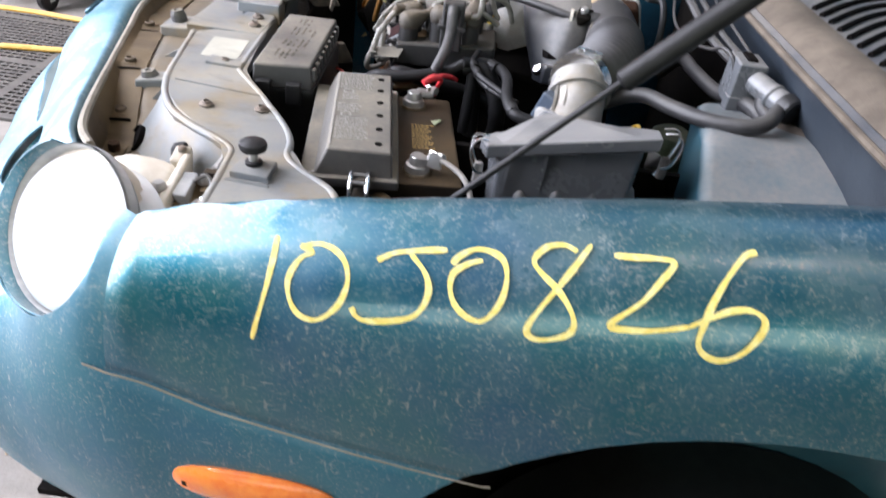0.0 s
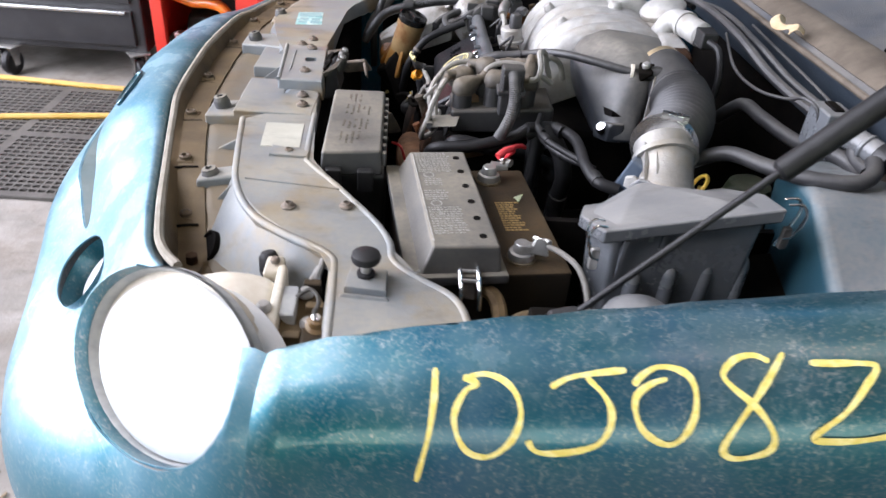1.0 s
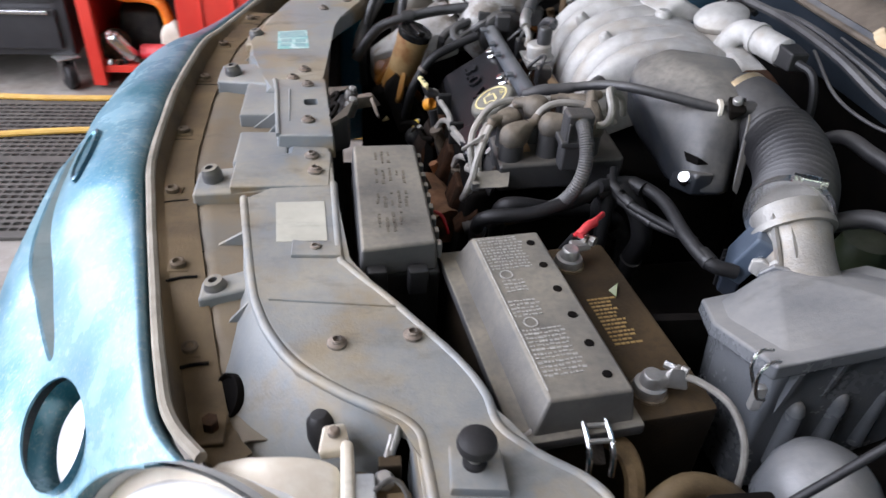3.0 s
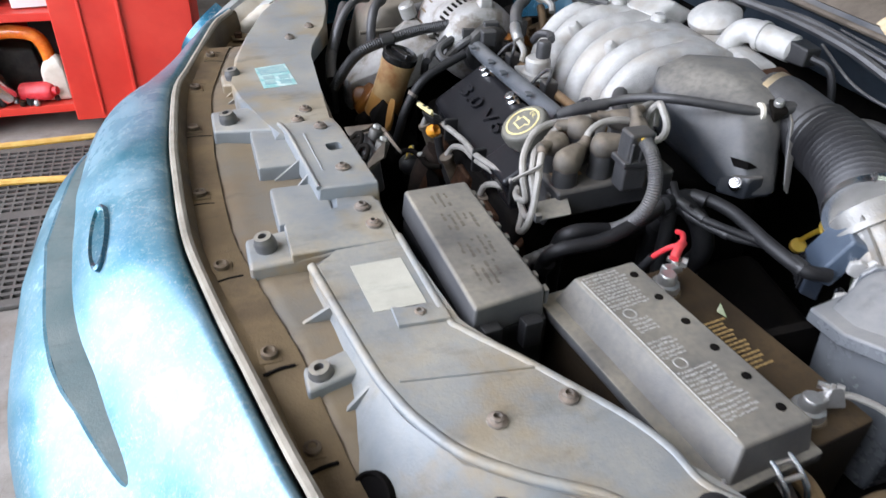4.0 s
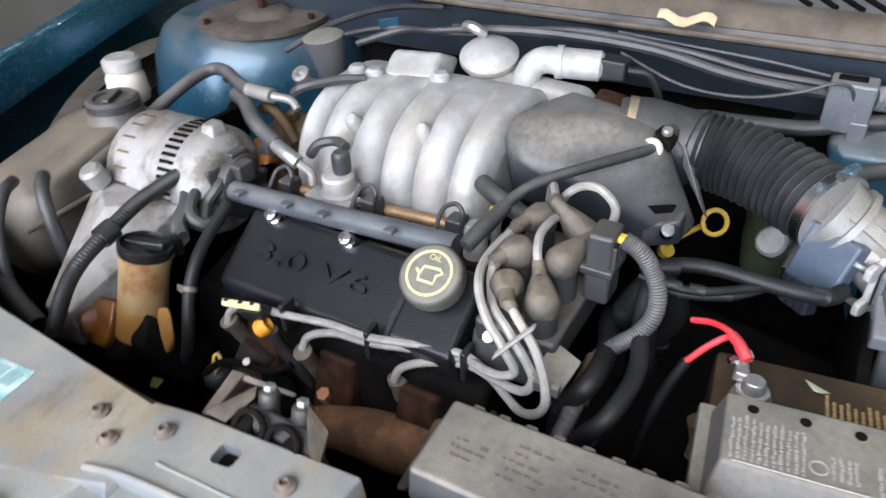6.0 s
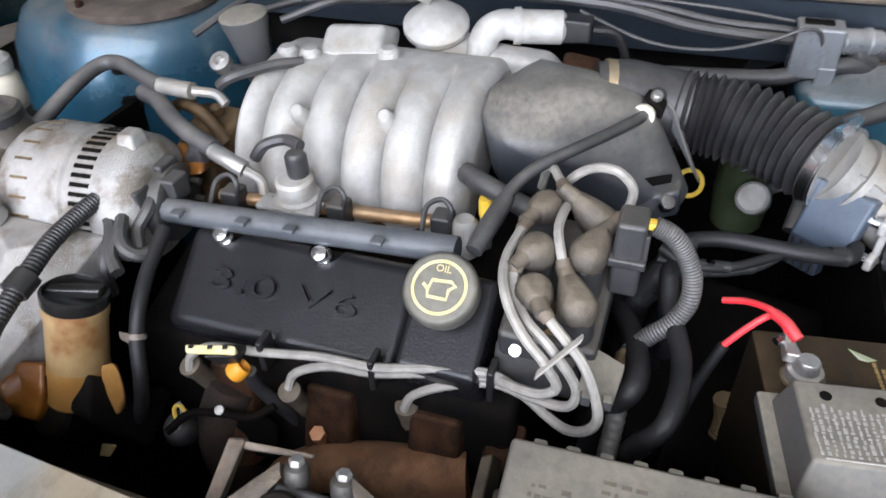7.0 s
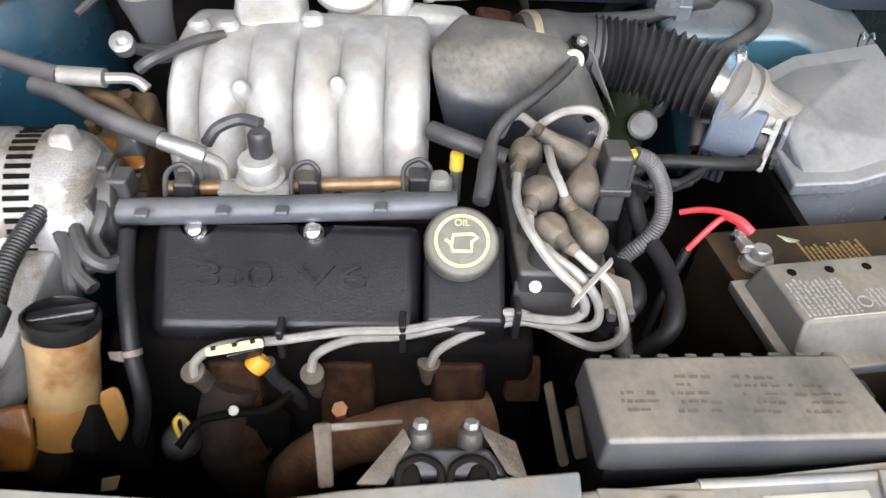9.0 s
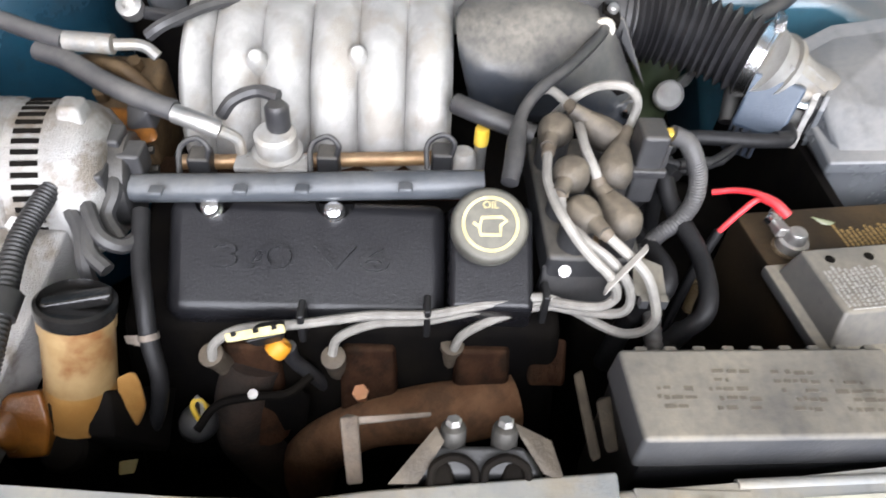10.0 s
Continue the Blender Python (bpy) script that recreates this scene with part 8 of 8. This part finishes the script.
part("stem", tube([(0.468, 1.040, 0.785), (0.478, 1.065, 0.755), (0.488, 1.09, 0.722)], 0.0035, 8, 4), YELLOW, td)
part("plug", lathe([(0.009, 0), (0.011, 0.004), (0.011, 0.012), (0.006, 0.015)], (0.487, 1.088, 0.715), (-0.3, -0.5, 0.8), 12), YELLOW, td)
tk = thing("brake_fluid_reservoir", "pale green round fluid bottle by the firewall", "fluid reservoir")
part("bottle", lathe([(0.030, -0.10), (0.034, -0.06), (0.034, -0.012), (0.028, 0.008), (0.018, 0.014), (0, 0.014)], (0.500, 0.963, 0.828), seg=28), surface("pale_green_plastic", (0.032, 0.048, 0.022), (0.055, 0.075, 0.038), 0.4, 0, 15, 0.4), tk)
part("cap", lathe([(0.020, 0), (0.021, 0.010), (0.017, 0.013), (0, 0.013)], (0.500, 0.968, 0.826), seg=20), BLACK, tk)

# behind the headlights
TANPLATE = surface("tan_dusty_metal", (0.24, 0.155, 0.07), (0.33, 0.225, 0.11), 0.6, 0.1, 50, 0.5, (0.30, 0.21, 0.12), 0.3, stain=(0.08, 0.045, 0.02), stain_amt=0.6)
for side in (0, 1):
    s_ = (lambda p: Vector(p)) if side == 0 else (lambda p: flip(Vector(p)))
    hb = thing("headlight_housing", "cream plastic headlight housing with a brown socket", "headlight housing", group="headlight housings")
    part("shell", hull([s_(p) for p in ((-0.215, 0.735, 0.800), (-0.150, 0.700, 0.838), (-0.092, 0.706, 0.832), (-0.090, 0.640, 0.818), (-0.110, 0.600, 0.800), (-0.20, 0.70, 0.72), (-0.10, 0.69, 0.75), (-0.10, 0.61, 0.73), (-0.17, 0.62, 0.73))], 0.010), CREAM, hb)
    part("rim", hull([s_(p) for p in ((-0.094, 0.716, 0.838), (-0.084, 0.716, 0.838), (-0.094, 0.622, 0.822), (-0.082, 0.622, 0.822), (-0.094, 0.710, 0.76), (-0.084, 0.710, 0.76), (-0.092, 0.63, 0.75), (-0.082, 0.63, 0.75))], 0.004), CREAM, hb)
    part("socket", hull([s_(p) for p in ((-0.084, 0.700, 0.822), (-0.045, 0.695, 0.815), (-0.084, 0.635, 0.812), (-0.045, 0.640, 0.805), (-0.084, 0.700, 0.76), (-0.045, 0.690, 0.765), (-0.084, 0.640, 0.76), (-0.045, 0.645, 0.765))], 0.004), LEDGE, hb, "brown dirty bulb socket")
    for k, (x, y, z) in enumerate(((-0.062, 0.688, 0.820), (-0.055, 0.650, 0.812), (-0.098, 0.655, 0.826))):
        part("screw", lathe([(0.008, 0), (0.008, 0.004), (0.005, 0.008), (0, 0.008)], s_((x, y, z)), seg=12), STEEL, hb)
    part("step", hull([s_(p) for p in ((-0.086, 0.690, 0.830), (-0.068, 0.690, 0.830), (-0.086, 0.650, 0.824), (-0.068, 0.650, 0.824), (-0.086, 0.690, 0.80), (-0.068, 0.650, 0.80))], 0.002), BEZEL, hb)
    for k, (x, y, z) in enumerate(((-0.058, 0.700, 0.822), (-0.052, 0.672, 0.818), (-0.050, 0.650, 0.812), (-0.070, 0.632, 0.812))):
        part("tab", hull([s_((x + a, y + b, z + c)) for a in (-0.008, 0.010) for b in (-0.004, 0.006) for c in (-0.012, 0.006 - 0.003 * (k % 2))], 0.0015), LEDGE if k % 2 else BATT_IN, hb)
    part("spring", tube([s_(p) for p in ((-0.070, 0.676, 0.826), (-0.056, 0.680, 0.834), (-0.046, 0.668, 0.830), (-0.050, 0.655, 0.822))], 0.0022, 6, 4), DSTEEL, hb)
    part("lead", tube([s_(p) for p in ((-0.062, 0.70, 0.815), (-0.052, 0.715, 0.835), (-0.048, 0.725, 0.845), (-0.045, 0.728, 0.835))], 0.002, 6, 4), STEEL, hb)
    part("ear", hull([s_(p) for p in ((-0.112, 0.712, 0.826), (-0.086, 0.716, 0.828), (-0.108, 0.730, 0.838), (-0.090, 0.732, 0.838), (-0.110, 0.716, 0.812), (-0.088, 0.718, 0.812), (-0.106, 0.730, 0.815), (-0.091, 0.732, 0.815))], 0.003), CREAM, hb, "cream mounting ear")
    part("ear_bolt", lathe([(0.005, 0), (0.005, 0.004), (0.003, 0.006), (0, 0.006)], s_((-0.099, 0.724, 0.834)), seg=10), PIN, hb)
    part("tan_plate", hull([s_(p) for p in ((-0.079, 0.694, 0.810), (-0.045, 0.693, 0.806), (-0.092, 0.660, 0.806), (-0.046, 0.660, 0.803), (-0.079, 0.694, 0.802), (-0.045, 0.693, 0.800), (-0.092, 0.660, 0.798), (-0.046, 0.660, 0.796))], 0.002), TANPLATE, hb, "tan dusty bracket plate")
    part("dark_notch", hull([s_(p) for p in ((-0.060, 0.655, 0.818), (-0.034, 0.655, 0.816), (-0.060, 0.618, 0.812), (-0.034, 0.618, 0.810), (-0.060, 0.650, 0.79), (-0.034, 0.62, 0.79))], 0.003), BATT_IN, hb)
    part("bulb_nut", lathe([(0.0115, 0), (0.0115, 0.004), (0.008, 0.006), (0.006, 0.012), (0.004, 0.013), (0, 0.012)], s_((-0.046, 0.646, 0.814)), (0.1, -0.3, 1), 16), AMBER, hb, "amber-stained round nut")
    part("nut_core", lathe([(0.0045, 0), (0.0045, 0.005), (0.003, 0.006), (0, 0.006)], s_((-0.046, 0.645, 0.824)), (0.1, -0.3, 1), 12), CHROME, hb)
    part("wire_hook", tube([s_(p) for p in ((-0.060, 0.704, 0.826), (-0.054, 0.722, 0.832), (-0.052, 0.738, 0.836), (-0.057, 0.744, 0.836), (-0.060, 0.738, 0.832))], 0.0022, 6, 4), STEEL, hb, "bent wire hook")
    part("adjuster", lathe([(0.012, 0), (0.0135, 0.012), (0.011, 0.026), (0.007, 0.031), (0, 0.032)], s_((-0.106, 0.742, 0.800)), (-0.2, 0.2 if side == 0 else -0.2, 1), 18), RUBBER, hb, "black rubber adjuster cap")
    part("clip_plate", hull([s_(p) for p in ((-0.215, 0.750, 0.795), (-0.190, 0.752, 0.795), (-0.215, 0.785, 0.797), (-0.190, 0.785, 0.797), (-0.215, 0.750, 0.787), (-0.190, 0.752, 0.787))], 0.002), LEDGE, hb)
    part("clip_bolt", rod(s_((-0.202, 0.768, 0.794)), s_((-0.202, 0.768, 0.806)), 0.007, seg=6), RUST, hb)
bc = thing("hold_down_clip", "bright spring clip at the battery's foot", "clip")
for x in (0.095, 0.114):
    part("bar", tube([(x + 0.002, 0.688, 0.812), (x + 0.001, 0.692, 0.832), (x, 0.706, 0.842), (x - 0.001, 0.724, 0.845), (x - 0.001, 0.733, 0.840), (x, 0.734, 0.830)], 0.0026, 8, 5), CHROME, bc, "bright sprung bar")
for y, z in ((0.700, 0.840), (0.713, 0.843), (0.727, 0.843)):
    part("rung", rod((0.095, y, z), (0.114, y, z), 0.0022, seg=8), STEEL, bc)
part("strap", hull([(0.098, 0.690, 0.822), (0.112, 0.690, 0.822), (0.098, 0.726, 0.832), (0.112, 0.726, 0.832), (0.098, 0.690, 0.826), (0.112, 0.726, 0.836)], 0.002), GRIMYPART, bc)
part("stay", tube([(0.046, 0.708, 0.838), (0.068, 0.722, 0.842), (0.084, 0.732, 0.846), (0.094, 0.728, 0.842)], 0.0024, 8, 4), STEEL, bc, "bent wire stay")
part("tan_strip", tube([(0.120, 0.725, 0.815), (0.134, 0.712, 0.812), (0.140, 0.695, 0.800), (0.138, 0.678, 0.780), (0.132, 0.665, 0.750)], 0.0085, 8, 5), TANPLATE, bc, "tan dusty strap")
tagged(finish("taped_loom", tube([(0.11, 0.655, 0.74), (0.14, 0.66, 0.80), (0.17, 0.672, 0.815), (0.21, 0.672, 0.80), (0.24, 0.67, 0.76)], 0.011, 10, 5), LEDGE), "brown taped loom below the battery", "wiring loom", group="looms")


# ---------------------------------------------------------------- marks on the fender
SIDE_ROWS = sorted((r for r in SKIN if r[0].y < MID and r[0].x > -0.16), key=lambda r: r[0].x)


def fender_at(x, q, out=0.0):
    """The place on the driver's fender over the crest at x, q of the way down its section."""
    for a, b in zip(SIDE_ROWS, SIDE_ROWS[1:]):
        if x <= b[0].x:
            break
    t = (x - a[0].x) / (b[0].x - a[0].x)
    return skin_place(a, q, out).lerp(skin_place(b, q, out), t)


def fender_way(x, q):
    u = fender_at(x + 0.01, q) - fender_at(x - 0.01, q)
    v = fender_at(x, q + 0.01) - fender_at(x, q - 0.01)
    n = u.cross(v).normalized()
    return n if n.y < 0 or n.z > 0.3 else -n


number = thing("painted_number", "yellow hand-written paint-marker number on the teal fender", "writing")
STROKES = (
    ("one", [(0.071, 0.307), (0.072, 0.373), (0.07, 0.454), (0.064, 0.54)]),
    ("nought", [(0.093, 0.326), (0.104, 0.340), (0.096, 0.352), (0.09, 0.384), (0.089, 0.417), (0.094, 0.456), (0.103, 0.483), (0.116, 0.492), (0.127, 0.479), (0.136, 0.449), (0.139, 0.403), (0.134, 0.361), (0.124, 0.335), (0.11, 0.322), (0.097, 0.326)]),
    ("bar", [(0.16, 0.35), (0.173, 0.334), (0.191, 0.327), (0.215, 0.323)]),
    ("letter_j", [(0.186, 0.333), (0.199, 0.367), (0.206, 0.405), (0.205, 0.444), (0.197, 0.472), (0.179, 0.484), (0.16, 0.486), (0.151, 0.478), (0.146, 0.46)]),
    ("nought", [(0.245, 0.341), (0.234, 0.349), (0.224, 0.37), (0.223, 0.402), (0.229, 0.44), (0.24, 0.465), (0.252, 0.473), (0.261, 0.453), (0.266, 0.414), (0.266, 0.37), (0.261, 0.339), (0.25, 0.323), (0.237, 0.32), (0.226, 0.335), (0.221, 0.351)]),
    ("eight", [(0.327, 0.302), (0.318, 0.343), (0.308, 0.388), (0.296, 0.441), (0.289, 0.484), (0.296, 0.502), (0.31, 0.501), (0.322, 0.489), (0.324, 0.466), (0.317, 0.431), (0.306, 0.395), (0.291, 0.359), (0.285, 0.335), (0.293, 0.311), (0.306, 0.305), (0.317, 0.317)]),
    ("two", [(0.345, 0.322), (0.36, 0.325), (0.379, 0.327), (0.39, 0.335), (0.383, 0.37), (0.37, 0.421), (0.351, 0.467), (0.366, 0.476), (0.386, 0.475), (0.408, 0.466)]),
    ("six", [(0.447, 0.31), (0.439, 0.318), (0.43, 0.356), (0.422, 0.412), (0.418, 0.466), (0.418, 0.5), (0.426, 0.521), (0.439, 0.527), (0.451, 0.51), (0.459, 0.475), (0.459, 0.447), (0.449, 0.429), (0.436, 0.43), (0.423, 0.445), (0.408, 0.466)]),
)
rnd = random.Random(8)
for k, (name, pts) in enumerate(STROKES):
    way = smooth_path([(x, q, 0) for x, q in pts], 7)
    lift = 0.0006 + 0.0002 * k
    at = [fender_at(p.x, p.y) + fender_way(p.x, p.y) * lift for p in way]
    ns = [fender_way(p.x, p.y) for p in way]
    n = len(at)
    wide = [0.0047 + 0.0009 * math.sin(i * 0.31 + k) + rnd.uniform(-0.0004, 0.0004) - (0.0018 if i in (0, n - 1) else 0) for i in range(n)]
    part(name, thicken(ribbon(at, wide, ns), 0.0004), YMARK, number)

# orange side marker on the bumper cover
MARK = (0.060, 0.822, 0.082, 0.026)
rings = []
for grow, out in ((1.06, -0.012), (1.06, 0.002), (0.98, 0.005), (0.80, 0.009), (0.45, 0.012), (0.1, 0.013)):
    ring = []
    for i in range(36):
        f = 2 * math.pi * i / 36
        c, s = math.cos(f), math.sin(f)
        x = MARK[0] + MARK[2] * grow * math.copysign(abs(c) ** 0.8, c)
        q = MARK[1] + 0.14 * (x - MARK[0]) + MARK[3] * grow * math.copysign(abs(s) ** 0.8, s)
        ring.append(fender_at(x, q, out))
    rings.append(ring)
mk = part("side_marker", oval_rings(rings), ORANGE, car, "orange plastic side marker lens")
sc = fender_at(-0.008, 0.812, 0.006)
part("marker_screw", lathe([(0.0045, 0), (0.0045, 0.002), (0.003, 0.003), (0, 0.0025)], sc, fender_way(-0.008, 0.812), 12), RUST, mk)

# dusty line where fender and bumper cover meet
line = [(0.29 - 0.366 * i / 40, None) for i in range(41)]
at = [fender_at(x, seam_q(x), 0.0006) for x, _ in line]
ns = [fender_way(x, seam_q(x)) for x, _ in line]
part("seam_dust", thicken(ribbon(at, 0.0024, ns), 0.0004), SEAL, car, "pale dust caught in the panel seam")
